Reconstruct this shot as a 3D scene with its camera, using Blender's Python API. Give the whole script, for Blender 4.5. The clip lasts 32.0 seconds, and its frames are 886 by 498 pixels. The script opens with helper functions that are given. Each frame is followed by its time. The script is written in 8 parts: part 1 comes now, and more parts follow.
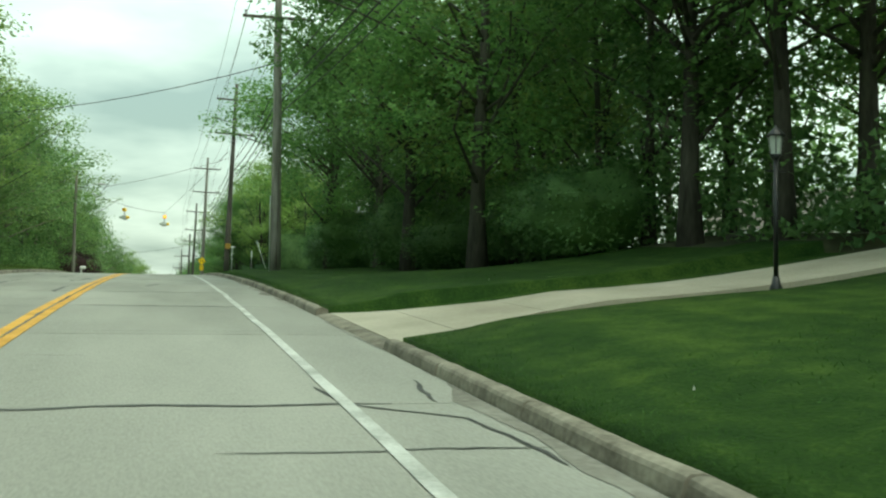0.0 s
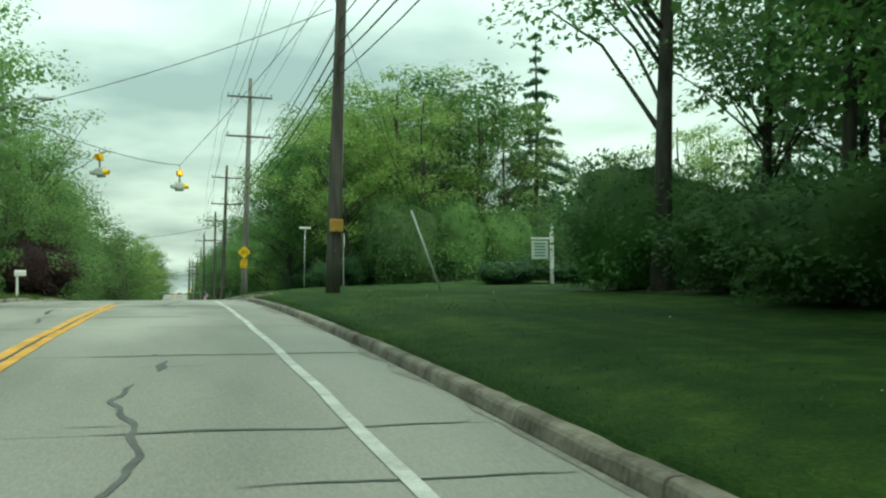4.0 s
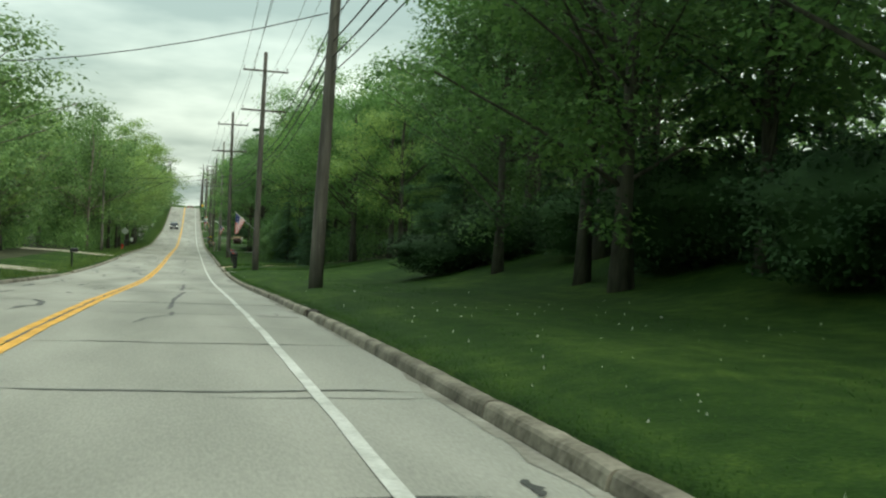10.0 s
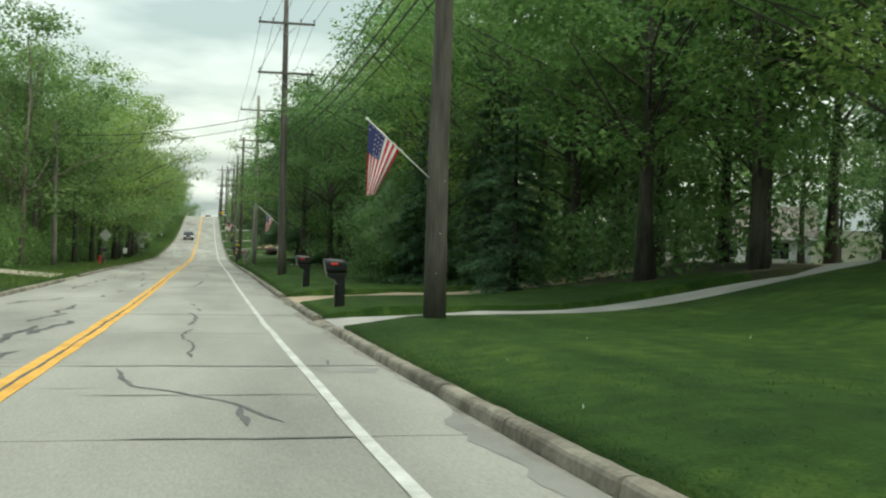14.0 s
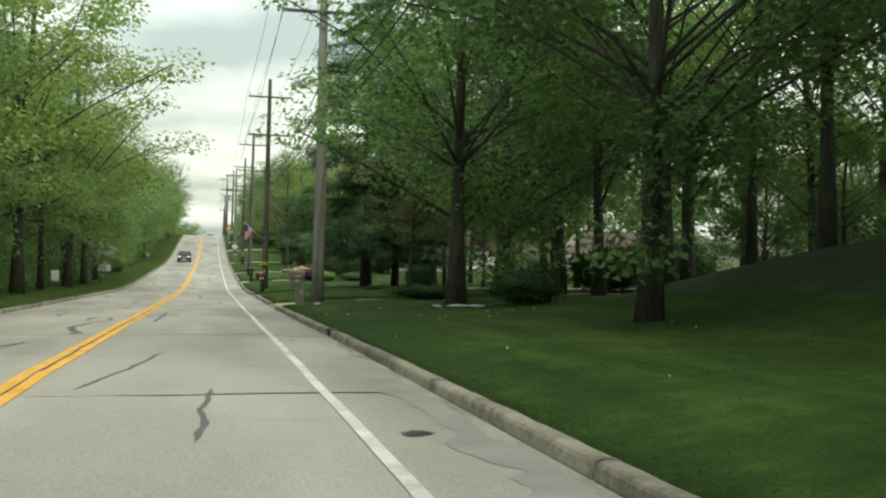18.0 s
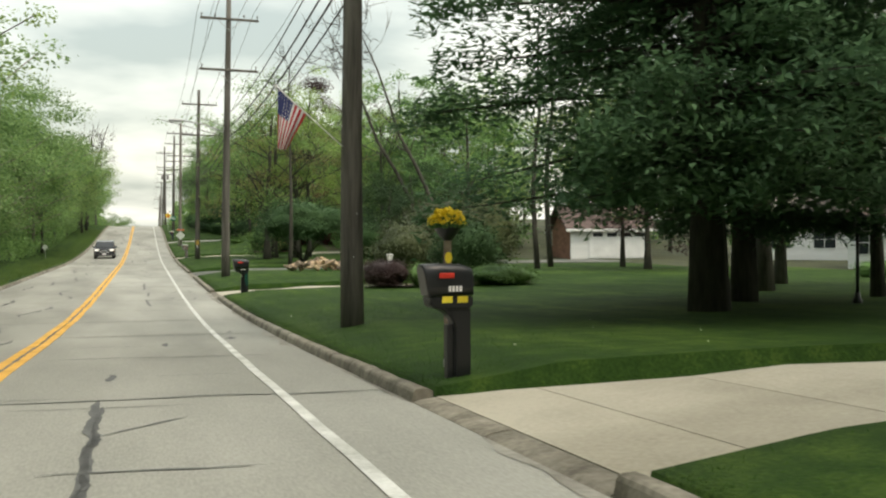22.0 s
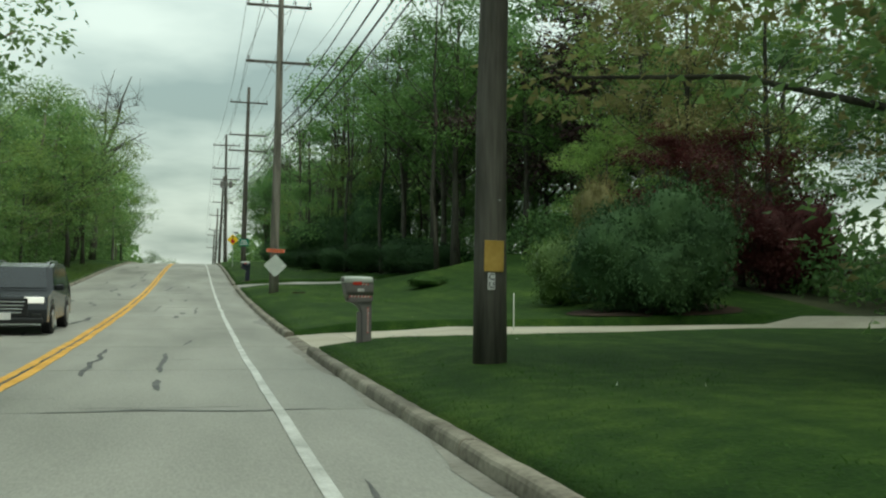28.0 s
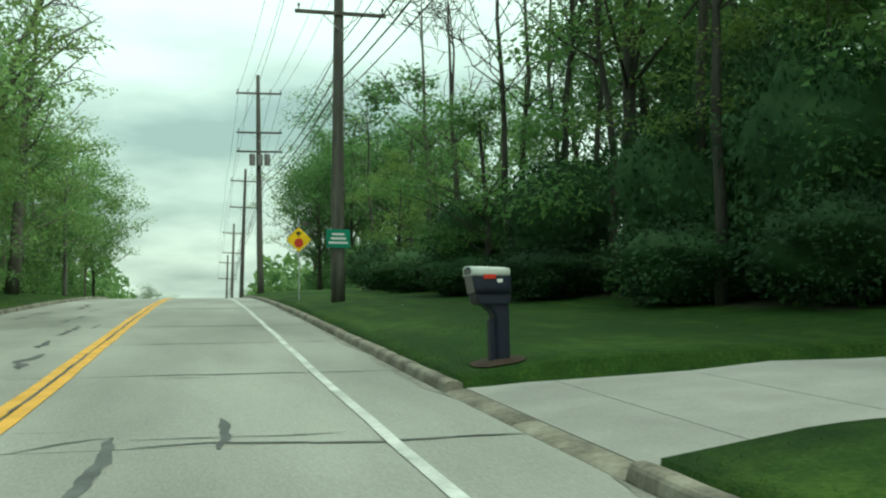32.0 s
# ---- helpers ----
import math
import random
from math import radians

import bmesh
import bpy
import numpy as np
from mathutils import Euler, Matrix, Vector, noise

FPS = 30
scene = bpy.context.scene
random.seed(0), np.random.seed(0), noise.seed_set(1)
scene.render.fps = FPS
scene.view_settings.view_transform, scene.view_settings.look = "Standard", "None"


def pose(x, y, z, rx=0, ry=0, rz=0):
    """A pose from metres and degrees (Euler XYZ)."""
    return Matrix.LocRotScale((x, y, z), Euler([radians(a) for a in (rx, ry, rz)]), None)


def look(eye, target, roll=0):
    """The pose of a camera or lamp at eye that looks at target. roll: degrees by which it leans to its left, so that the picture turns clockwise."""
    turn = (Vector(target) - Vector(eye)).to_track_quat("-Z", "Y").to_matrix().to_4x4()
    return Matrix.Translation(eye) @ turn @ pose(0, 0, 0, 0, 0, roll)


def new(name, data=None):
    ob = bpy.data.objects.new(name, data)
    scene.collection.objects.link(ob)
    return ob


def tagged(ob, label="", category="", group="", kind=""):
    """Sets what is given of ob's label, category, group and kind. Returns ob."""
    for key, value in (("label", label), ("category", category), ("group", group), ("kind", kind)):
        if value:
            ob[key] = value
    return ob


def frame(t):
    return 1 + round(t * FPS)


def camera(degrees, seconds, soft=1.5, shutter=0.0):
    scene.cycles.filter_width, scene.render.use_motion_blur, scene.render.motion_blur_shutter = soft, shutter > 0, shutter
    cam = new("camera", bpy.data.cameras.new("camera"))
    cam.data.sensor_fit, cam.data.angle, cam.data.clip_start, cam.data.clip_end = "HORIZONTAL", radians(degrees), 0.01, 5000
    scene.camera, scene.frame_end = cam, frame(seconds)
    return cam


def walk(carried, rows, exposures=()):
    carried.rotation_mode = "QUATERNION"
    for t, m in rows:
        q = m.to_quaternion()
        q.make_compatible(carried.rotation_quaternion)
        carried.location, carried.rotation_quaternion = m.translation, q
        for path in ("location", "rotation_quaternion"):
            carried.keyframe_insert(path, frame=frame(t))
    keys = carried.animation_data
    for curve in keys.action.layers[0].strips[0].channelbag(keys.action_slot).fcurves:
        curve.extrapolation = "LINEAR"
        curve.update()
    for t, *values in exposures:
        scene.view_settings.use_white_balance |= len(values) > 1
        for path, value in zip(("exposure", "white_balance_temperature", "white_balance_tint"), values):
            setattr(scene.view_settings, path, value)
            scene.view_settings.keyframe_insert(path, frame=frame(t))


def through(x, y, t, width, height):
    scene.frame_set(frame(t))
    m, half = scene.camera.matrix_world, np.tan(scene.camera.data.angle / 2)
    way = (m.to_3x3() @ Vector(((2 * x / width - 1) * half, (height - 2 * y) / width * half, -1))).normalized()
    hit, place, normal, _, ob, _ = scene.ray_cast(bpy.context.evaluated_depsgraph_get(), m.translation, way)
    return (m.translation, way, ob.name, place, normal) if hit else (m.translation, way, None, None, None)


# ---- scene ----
cam = camera(45.3, 32.0, soft=2.2, shutter=0.06)
PATH = [
    (0, -0.202, 0.256, 1.389, 93.75, -0.59, -14.86),
    (0.5, -0.159, 6.597, 1.865, 94.03, -0.72, -14.47),
    (1, -0.145, 12.890, 2.329, 94.67, -0.72, -14.19),
    (1.5, -0.106, 19.114, 2.769, 94.58, -0.51, -14.16),
    (2, -0.069, 25.374, 3.187, 94.48, -0.30, -14.20),
    (2.5, -0.068, 31.722, 3.579, 93.77, -0.16, -14.35),
    (3, -0.023, 38.177, 3.949, 93.26, -0.18, -14.02),
    (3.5, -0.016, 44.585, 4.290, 92.67, 0.42, -13.57),
    (5.5, -0.014, 70.088, 5.367, 92.46, -1.10, -15.49),
    (6, 0.007, 76.477, 5.542, 91.35, -1.71, -15.52),
    (6.5, 0.044, 82.874, 5.675, 90.91, -2.13, -15.15),
    (7, 0.105, 89.205, 5.769, 90.83, -2.08, -15.44),
    (7.5, 0.125, 95.537, 5.827, 90.47, -3.14, -15.12),
    (8, 0.156, 101.864, 5.849, 89.85, -3.44, -14.68),
    (8.5, 0.191, 108.196, 5.833, 89.32, -2.71, -14.55),
    (9, 0.200, 114.551, 5.776, 88.66, -3.07, -14.27),
    (9.5, 0.146, 120.874, 5.678, 88.60, -3.39, -13.73),
    (10, 0.109, 127.187, 5.538, 88.47, -2.70, -13.32),
    (10.5, 0.066, 133.511, 5.360, 89.08, -1.97, -12.89),
    (11, 0.023, 139.863, 5.144, 89.35, -1.71, -12.63),
    (11.5, -0.033, 146.269, 4.893, 89.11, -2.24, -12.97),
    (12, -0.067, 152.756, 4.610, 88.46, -2.42, -13.33),
    (12.5, -0.076, 159.347, 4.299, 88.07, -2.03, -13.63),
    (13, -0.081, 166.078, 3.965, 88.22, -1.79, -13.68),
    (13.5, -0.024, 172.973, 3.621, 88.57, -1.63, -13.03),
    (14, 0.009, 179.993, 3.290, 89.06, -1.56, -12.43),
    (14.5, -0.012, 187.054, 2.995, 89.38, -1.53, -12.49),
    (16.5, -0.078, 214.829, 2.197, 90.42, -2.17, -12.45),
    (17, -0.034, 221.686, 2.052, 90.54, -1.98, -12.30),
    (17.5, 0.008, 228.519, 1.922, 90.44, -1.48, -12.30),
    (18, 0.026, 235.445, 1.802, 90.34, -0.89, -12.30),
    (18.5, -0.005, 242.488, 1.686, 90.17, -0.54, -12.48),
    (19, -0.070, 249.577, 1.562, 90.06, 0.03, -12.57),
    (19.5, -0.077, 256.575, 1.422, 89.74, -0.25, -12.21),
    (20, -0.072, 263.582, 1.266, 89.50, -0.52, -12.12),
    (20.5, -0.140, 270.577, 1.106, 89.49, -1.08, -14.20),
    (21, -0.158, 277.508, 0.956, 89.97, -1.44, -15.39),
    (21.5, -0.167, 284.398, 0.823, 90.20, -0.98, -15.48),
    (22, -0.173, 291.243, 0.698, 90.13, 0.28, -15.68),
    (22.5, -0.192, 298.022, 0.572, 90.37, 0.39, -15.62),
    (23, -0.179, 304.833, 0.439, 90.99, -0.52, -14.22),
    (23.5, -0.071, 311.745, 0.315, 91.16, -0.57, -13.88),
    (24, 0.005, 318.637, 0.227, 91.53, -0.02, -14.27),
    (24.5, 0.104, 325.499, 0.203, 92.00, 0.94, -14.59),
    (26.5, 0.261, 352.917, 0.551, 93.37, 0.18, -15.21),
    (27, 0.333, 359.713, 0.668, 93.41, -0.12, -13.36),
    (27.5, 0.374, 366.481, 0.780, 93.25, -0.62, -12.57),
    (28, 0.387, 373.243, 0.887, 93.14, -0.45, -13.08),
    (28.5, 0.324, 379.943, 0.996, 93.50, 0.29, -13.51),
    (29, 0.199, 386.737, 1.128, 94.15, 0.42, -13.62),
    (29.5, 0.137, 393.500, 1.297, 94.33, 0.44, -13.65),
    (30, 0.058, 400.232, 1.511, 94.59, 0.81, -14.01),
    (30.5, -0.021, 406.921, 1.763, 94.40, 1.08, -13.67),
    (31, -0.054, 413.554, 2.049, 94.59, 1.38, -13.12),
    (31.5, -0.155, 420.190, 2.366, 95.06, 1.00, -12.69),
    (32, -0.259, 426.826, 2.716, 94.82, 1.02, -12.75),
]
# stops, white balance and tint of the clip
LOOK = [(0, 0.13, 6750, -14), (1.0, 0.06, 6400, -20), (3, 0.04, 6450, -18), (6, 0.0, 6650, -17), (7, 0.08, 6700, -16), (9, 0.12, 6800, -8), (13, 0.28, 6800, 2), (17, 0.30, 7000, 4), (19, 0.44, 7300, 10), (20.5, 0.46, 7350, 12), (21, 0.38, 7350, 12), (22, 0.36, 7300, 12), (22.5, 0.22, 7100, 8), (23, -0.3, 6900, 4), (24.5, -0.28, 6500, -6), (28, -0.27, 6700, -6), (29, -0.1, 6650, -9), (32, 0.03, 6500, -18)]
walk(cam, [(t, pose(*m)) for t, *m in PATH], LOOK)

# height of the road's crown line every 23 m
ROAD_Z = np.array([0.00, 1.66, 2.99, 3.96, 4.43, 4.40, 3.84, 2.85, 1.75, 1.01, 0.53, 0.13, -0.38, -0.82, -1.16, -0.95, -0.57, -0.14, 0.70, 1.95, 3.53, 4.92, 5.83, 5.48, 4.33])
# ---- world and light: an overcast sky with a weak, wide sun ----
world = bpy.data.worlds.new("overcast")
scene.world = world
world.use_nodes = True
wn, wl = world.node_tree.nodes, world.node_tree.links
wn.clear()
w_out, w_bg = wn.new("ShaderNodeOutputWorld"), wn.new("ShaderNodeBackground")
w_sky = wn.new("ShaderNodeTexSky")
w_sky.sky_type, w_sky.sun_disc = "NISHITA", False
w_sky.sun_elevation, w_sky.sun_rotation = radians(62), radians(153)
w_sky.air_density, w_sky.dust_density = 1.5, 4.0
w_co, w_sep = wn.new("ShaderNodeTexCoord"), wn.new("ShaderNodeSeparateXYZ")
w_flat, w_div = wn.new("ShaderNodeMath"), wn.new("ShaderNodeVectorMath")
w_flat.operation, w_flat.inputs[1].default_value = "ADD", 0.16
w_max = wn.new("ShaderNodeMath")
w_max.operation, w_max.inputs[1].default_value = "MAXIMUM", 0.0
w_div.operation = "DIVIDE"
w_noise, w_ramp = wn.new("ShaderNodeTexNoise"), wn.new("ShaderNodeValToRGB")
w_noise.inputs["Scale"].default_value, w_noise.inputs["Detail"].default_value = 0.75, 6.0
w_noise.inputs["Roughness"].default_value = 0.5
w_ramp.color_ramp.elements[0].position, w_ramp.color_ramp.elements[1].position = 0.39, 0.58
w_ramp.color_ramp.elements[0].color = (0.35, 0.43, 0.43, 1)
w_ramp.color_ramp.elements[1].color = (0.93, 1.0, 0.965, 1)
w_mix, w_gain = wn.new("ShaderNodeMixRGB"), wn.new("ShaderNodeMixRGB")
w_mix.blend_type, w_mix.inputs[0].default_value = "ADD", 0.05
wl.new(w_co.outputs["Generated"], w_sep.inputs[0])
wl.new(w_sep.outputs["Z"], w_max.inputs[0])
wl.new(w_max.outputs[0], w_flat.inputs[0])
wl.new(w_co.outputs["Generated"], w_div.inputs[0])
wl.new(w_flat.outputs[0], w_div.inputs[1])
wl.new(w_div.outputs[0], w_noise.inputs["Vector"])
wl.new(w_noise.outputs["Fac"], w_ramp.inputs[0])
wl.new(w_ramp.outputs[0], w_mix.inputs[1])
wl.new(w_sky.outputs[0], w_mix.inputs[2])
# an overcast sky is brighter overhead than at the horizon
w_over = wn.new("ShaderNodeMapRange")
w_over.inputs["From Min"].default_value, w_over.inputs["From Max"].default_value = 0.0, 1.0
w_over.inputs["To Min"].default_value, w_over.inputs["To Max"].default_value = 0.86, 1.40
wl.new(w_max.outputs[0], w_over.inputs["Value"])
wl.new(w_over.outputs[0], w_bg.inputs["Strength"])
wl.new(w_mix.outputs[0], w_bg.inputs["Color"])
wl.new(w_bg.outputs[0], w_out.inputs[0])
wn.remove(w_gain)

sun_data = bpy.data.lights.new("sun", "SUN")
sun_data.energy, sun_data.angle, sun_data.color = 0.95, radians(24), (1.0, 0.96, 0.9)
sun = new("sun", sun_data)
sun.matrix_world = look((13, -26, 54), (0, 0, 0))


# ---- materials ----
def material(name, rough=0.7, metal=0.0, spec=0.3):
    m = bpy.data.materials.new(name)
    m.use_nodes = True
    b = m.node_tree.nodes["Principled BSDF"]
    b.inputs["Roughness"].default_value, b.inputs["Metallic"].default_value = rough, metal
    b.inputs["Specular IOR Level"].default_value = spec
    return m, m.node_tree.nodes, m.node_tree.links, b


def ramp_of(n, stops):
    r = n.new("ShaderNodeValToRGB")
    e = r.color_ramp.elements
    while len(e) < len(stops):
        e.new(0.5)
    for k, (p, c) in enumerate(stops):
        e[k].position, e[k].color = p, (*c, 1)
    return r


def tone(c, k):
    return tuple(min(1.0, v * k) for v in c)


def surface(name, dark, light, coarse=0.6, fine=9.0, rough=0.75, metal=0.0, bump=0.25, per_piece=0.12, stretch=(1, 1, 1), spec=0.3):
    """Two noises, coarse stains and fine grain, and a slight change of tone from piece to piece."""
    m, n, l, b = material(name, rough, metal, spec)
    co, mp = n.new("ShaderNodeTexCoord"), n.new("ShaderNodeMapping")
    geo = n.new("ShaderNodeNewGeometry")
    mp.inputs["Scale"].default_value = stretch
    l.new(geo.outputs["Position"], mp.inputs[0])
    a, f = n.new("ShaderNodeTexNoise"), n.new("ShaderNodeTexNoise")
    a.inputs["Scale"].default_value, a.inputs["Detail"].default_value = coarse, 5
    f.inputs["Scale"].default_value, f.inputs["Detail"].default_value = fine, 3
    l.new(mp.outputs[0], a.inputs["Vector"])
    l.new(mp.outputs[0], f.inputs["Vector"])
    mx = n.new("ShaderNodeMath")
    mx.operation, mx.inputs[1].default_value = "MULTIPLY_ADD", 0.45
    l.new(f.outputs["Fac"], mx.inputs[0])
    l.new(a.outputs["Fac"], mx.inputs[2])
    r = ramp_of(n, [(0.45, dark), (0.95, light)])
    l.new(mx.outputs[0], r.inputs[0])
    info, hs = n.new("ShaderNodeObjectInfo"), n.new("ShaderNodeHueSaturation")
    mr = n.new("ShaderNodeMapRange")
    mr.inputs["To Min"].default_value, mr.inputs["To Max"].default_value = 1 - per_piece, 1 + per_piece
    l.new(info.outputs["Random"], mr.inputs["Value"])
    l.new(mr.outputs[0], hs.inputs["Value"])
    l.new(r.outputs[0], hs.inputs["Color"])
    l.new(hs.outputs[0], b.inputs["Base Color"])
    if bump:
        bp = n.new("ShaderNodeBump")
        bp.inputs["Strength"].default_value, bp.inputs["Distance"].default_value = bump, 0.02
        l.new(f.outputs["Fac"], bp.inputs["Height"])
        l.new(bp.outputs[0], b.inputs["Normal"])
    n.remove(co)
    return m


def plain(name, c, rough=0.5, metal=0.0, spec=0.4):
    return surface(name, tone(c, 0.86), tone(c, 1.08), 1.5, 14.0, rough, metal, 0.05, 0.0, spec=spec)


def leafy(name, dark, light, through=0.3, rough=0.55):
    """Leaves: tone changes from leaf to leaf and from tree to tree; light shines through."""
    m, n, l, b = material(name, rough, 0.0, 0.25)
    geo, info = n.new("ShaderNodeNewGeometry"), n.new("ShaderNodeObjectInfo")
    no = n.new("ShaderNodeTexNoise")
    no.inputs["Scale"].default_value, no.inputs["Detail"].default_value = 0.7, 4
    l.new(geo.outputs["Position"], no.inputs["Vector"])
    ad = n.new("ShaderNodeMath")
    ad.operation, ad.inputs[1].default_value = "MULTIPLY_ADD", 0.24
    l.new(geo.outputs["Random Per Island"], ad.inputs[0])
    l.new(no.outputs["Fac"], ad.inputs[2])
    r = ramp_of(n, [(0.36, dark), (0.88, light)])
    l.new(ad.outputs[0], r.inputs[0])
    hs, mr = n.new("ShaderNodeHueSaturation"), n.new("ShaderNodeMapRange")
    mr.inputs["To Min"].default_value, mr.inputs["To Max"].default_value = 0.75, 1.25
    l.new(info.outputs["Random"], mr.inputs["Value"])
    l.new(mr.outputs[0], hs.inputs["Value"])
    l.new(r.outputs[0], hs.inputs["Color"])
    l.new(hs.outputs[0], b.inputs["Base Color"])
    tr, mx, out = n.new("ShaderNodeBsdfTranslucent"), n.new("ShaderNodeMixShader"), n["Material Output"]
    l.new(hs.outputs[0], tr.inputs["Color"])
    mx.inputs[0].default_value = through
    l.new(b.outputs[0], mx.inputs[1])
    l.new(tr.outputs[0], mx.inputs[2])
    l.new(mx.outputs[0], out.inputs["Surface"])
    return m


M_CONC = surface("road_concrete", (0.205, 0.208, 0.184), (0.40, 0.398, 0.356), 0.45, 48.0, 0.85, 0, 0.12, 0.05, (1.0, 0.22, 1))
M_BASE = plain("joint_tar", (0.045, 0.045, 0.042), 0.8)
M_TAR = surface("tar_sealant", (0.04, 0.041, 0.04), (0.115, 0.117, 0.11), 2.0, 30.0, 0.6, 0, 0.2, 0.2)
M_PATCH = surface("asphalt_patch", (0.20, 0.20, 0.185), (0.31, 0.31, 0.285), 1.0, 40.0, 0.9, 0, 0.3, 0.1)
M_ASPH = surface("asphalt", (0.075, 0.078, 0.070), (0.175, 0.178, 0.16), 0.5, 45.0, 0.9, 0, 0.35, 0.08)
M_GUTTER = surface("gutter_dirt", (0.13, 0.12, 0.10), (0.34, 0.33, 0.29), 0.8, 12.0, 0.95, 0, 0.3, 0.1)
M_WHITE_LINE = surface("white_road_paint", (0.33, 0.34, 0.31), (0.70, 0.71, 0.68), 1.8, 25.0, 0.7, 0, 0.15, 0.05)
M_YELLOW_LINE = surface("yellow_road_paint", (0.52, 0.27, 0.035), (0.80, 0.45, 0.08), 1.4, 25.0, 0.7, 0, 0.15, 0.05)
M_KERB = surface("kerb_stone", (0.07, 0.06, 0.045), (0.34, 0.315, 0.255), 1.6, 14.0, 0.9, 0, 0.5, 0.18)
M_KERB_DARK = surface("rusty_inlet", (0.015, 0.012, 0.010), (0.06, 0.035, 0.025), 3.0, 20.0, 0.8, 0, 0.3, 0.1)
M_DRIVE = surface("drive_concrete", (0.29, 0.265, 0.205), (0.50, 0.465, 0.375), 0.5, 20.0, 0.85, 0, 0.2, 0.08)
M_DRIVE_TAN = surface("tan_concrete", (0.31, 0.245, 0.16), (0.48, 0.39, 0.27), 0.5, 20.0, 0.85, 0, 0.2, 0.08)
M_GRAVEL = surface("old_drive", (0.26, 0.255, 0.235), (0.42, 0.41, 0.38), 0.7, 30.0, 0.95, 0, 0.4, 0.08)
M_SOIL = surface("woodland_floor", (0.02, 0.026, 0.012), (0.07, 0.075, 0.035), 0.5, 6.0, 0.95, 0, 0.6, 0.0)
# mound grass with the trees' shade put into its colour
M_MOUND_SHADE = surface("shaded_mound_grass", (0.012, 0.026, 0.009), (0.034, 0.058, 0.020), 0.9, 9.0, 0.9, 0, 0.6, 0.0)
M_MULCH = surface("mulch", (0.02, 0.012, 0.008), (0.07, 0.045, 0.03), 2.0, 20.0, 0.95, 0, 0.6, 0.0)
M_POLE = surface("weathered_pole_wood", (0.06, 0.056, 0.047), (0.24, 0.225, 0.19), 2.2, 10.0, 0.9, 0, 0.5, 0.18, (2.5, 2.5, 0.22))
M_POLE_PALE = surface("grey_pole_wood", (0.10, 0.098, 0.085), (0.37, 0.36, 0.32), 2.2, 10.0, 0.9, 0, 0.5, 0.1, (2.5, 2.5, 0.22))
M_POLE_DARK = surface("dark_wood", (0.045, 0.042, 0.036), (0.155, 0.145, 0.125), 2.2, 10.0, 0.9, 0, 0.5, 0.15, (2.5, 2.5, 0.22))
M_BARK = surface("bark", (0.028, 0.027, 0.021), (0.105, 0.10, 0.08), 2.5, 9.0, 0.95, 0, 0.8, 0.2, (1.6, 1.6, 0.35))
M_BARK_PALE = surface("pale_bark", (0.10, 0.09, 0.07), (0.25, 0.22, 0.18), 2.5, 9.0, 0.95, 0, 0.6, 0.2, (1.6, 1.6, 0.35))
M_STEEL = surface("galvanised_steel", (0.30, 0.31, 0.31), (0.48, 0.49, 0.49), 2.0, 12.0, 0.45, 0.8, 0.05, 0.05)
M_DULL = plain("dull_sign_back", (0.56, 0.60, 0.56), 0.55, 0.15)
M_BLACK = plain("black_paint", (0.012, 0.013, 0.015), 0.35, 0, 0.5)
M_CABLE = plain("cable_sheath", (0.02, 0.02, 0.022), 0.6)
M_SIGN_Y = plain("sign_yellow", (0.93, 0.60, 0.012), 0.45)
M_SIGN_RED = plain("sign_red", (0.55, 0.035, 0.02), 0.45)
M_SIGN_ORANGE = plain("faded_orange_red", (0.72, 0.15, 0.06), 0.55)
M_SIGN_G = plain("sign_green", (0.012, 0.22, 0.13), 0.45)
M_WHITE = plain("white_paint", (0.78, 0.79, 0.77), 0.5)
M_OCHRE = surface("ochre_box", (0.38, 0.23, 0.04), (0.55, 0.36, 0.09), 3.0, 20.0, 0.55, 0, 0.1, 0.0)
M_TAUPE = plain("taupe_plastic", (0.24, 0.225, 0.195), 0.45)
M_GREY_PL = plain("grey_plastic", (0.16, 0.15, 0.145), 0.5)
M_GREEN_PL = plain("dark_green_plastic", (0.008, 0.06, 0.045), 0.4)
M_NAVY = plain("navy_plastic", (0.018, 0.022, 0.04), 0.4)
M_FLAG_RED = plain("flag_red", (0.48, 0.03, 0.045), 0.8)
M_FLAG_WHITE = plain("flag_white", (0.74, 0.73, 0.73), 0.8)
M_FLAG_BLUE = plain("flag_blue", (0.04, 0.05, 0.16), 0.8)
M_SIDING = surface("white_siding", (0.62, 0.63, 0.61), (0.80, 0.81, 0.79), 0.4, 6.0, 0.7, 0, 0.1, 0.02, (0.3, 0.3, 6.0))
M_BRICK = surface("brick_wall", (0.16, 0.075, 0.05), (0.33, 0.17, 0.12), 1.2, 11.0, 0.9, 0, 0.4, 0.1, (1, 1, 3))
M_ROOF = surface("asphalt_shingles", (0.13, 0.115, 0.10), (0.26, 0.235, 0.21), 0.8, 12.0, 0.95, 0, 0.4, 0.1, (1, 1, 4))
M_ROOF_RED = surface("red_brown_shingles", (0.062, 0.045, 0.041), (0.135, 0.098, 0.088), 0.8, 12.0, 0.95, 0, 0.4, 0.1, (1, 1, 4))
M_GLASS_D = plain("dark_window", (0.02, 0.025, 0.03), 0.08, 0, 0.6)
M_CAR_D = plain("dark_grey_car_paint", (0.025, 0.028, 0.032), 0.18, 0.3, 0.6)
M_CAR_B = plain("brown_car_paint", (0.10, 0.05, 0.03), 0.2, 0.3, 0.6)
M_CHROME = plain("chrome", (0.62, 0.63, 0.64), 0.15, 1.0)
M_RUBBER = plain("tyre_rubber", (0.015, 0.015, 0.016), 0.85)
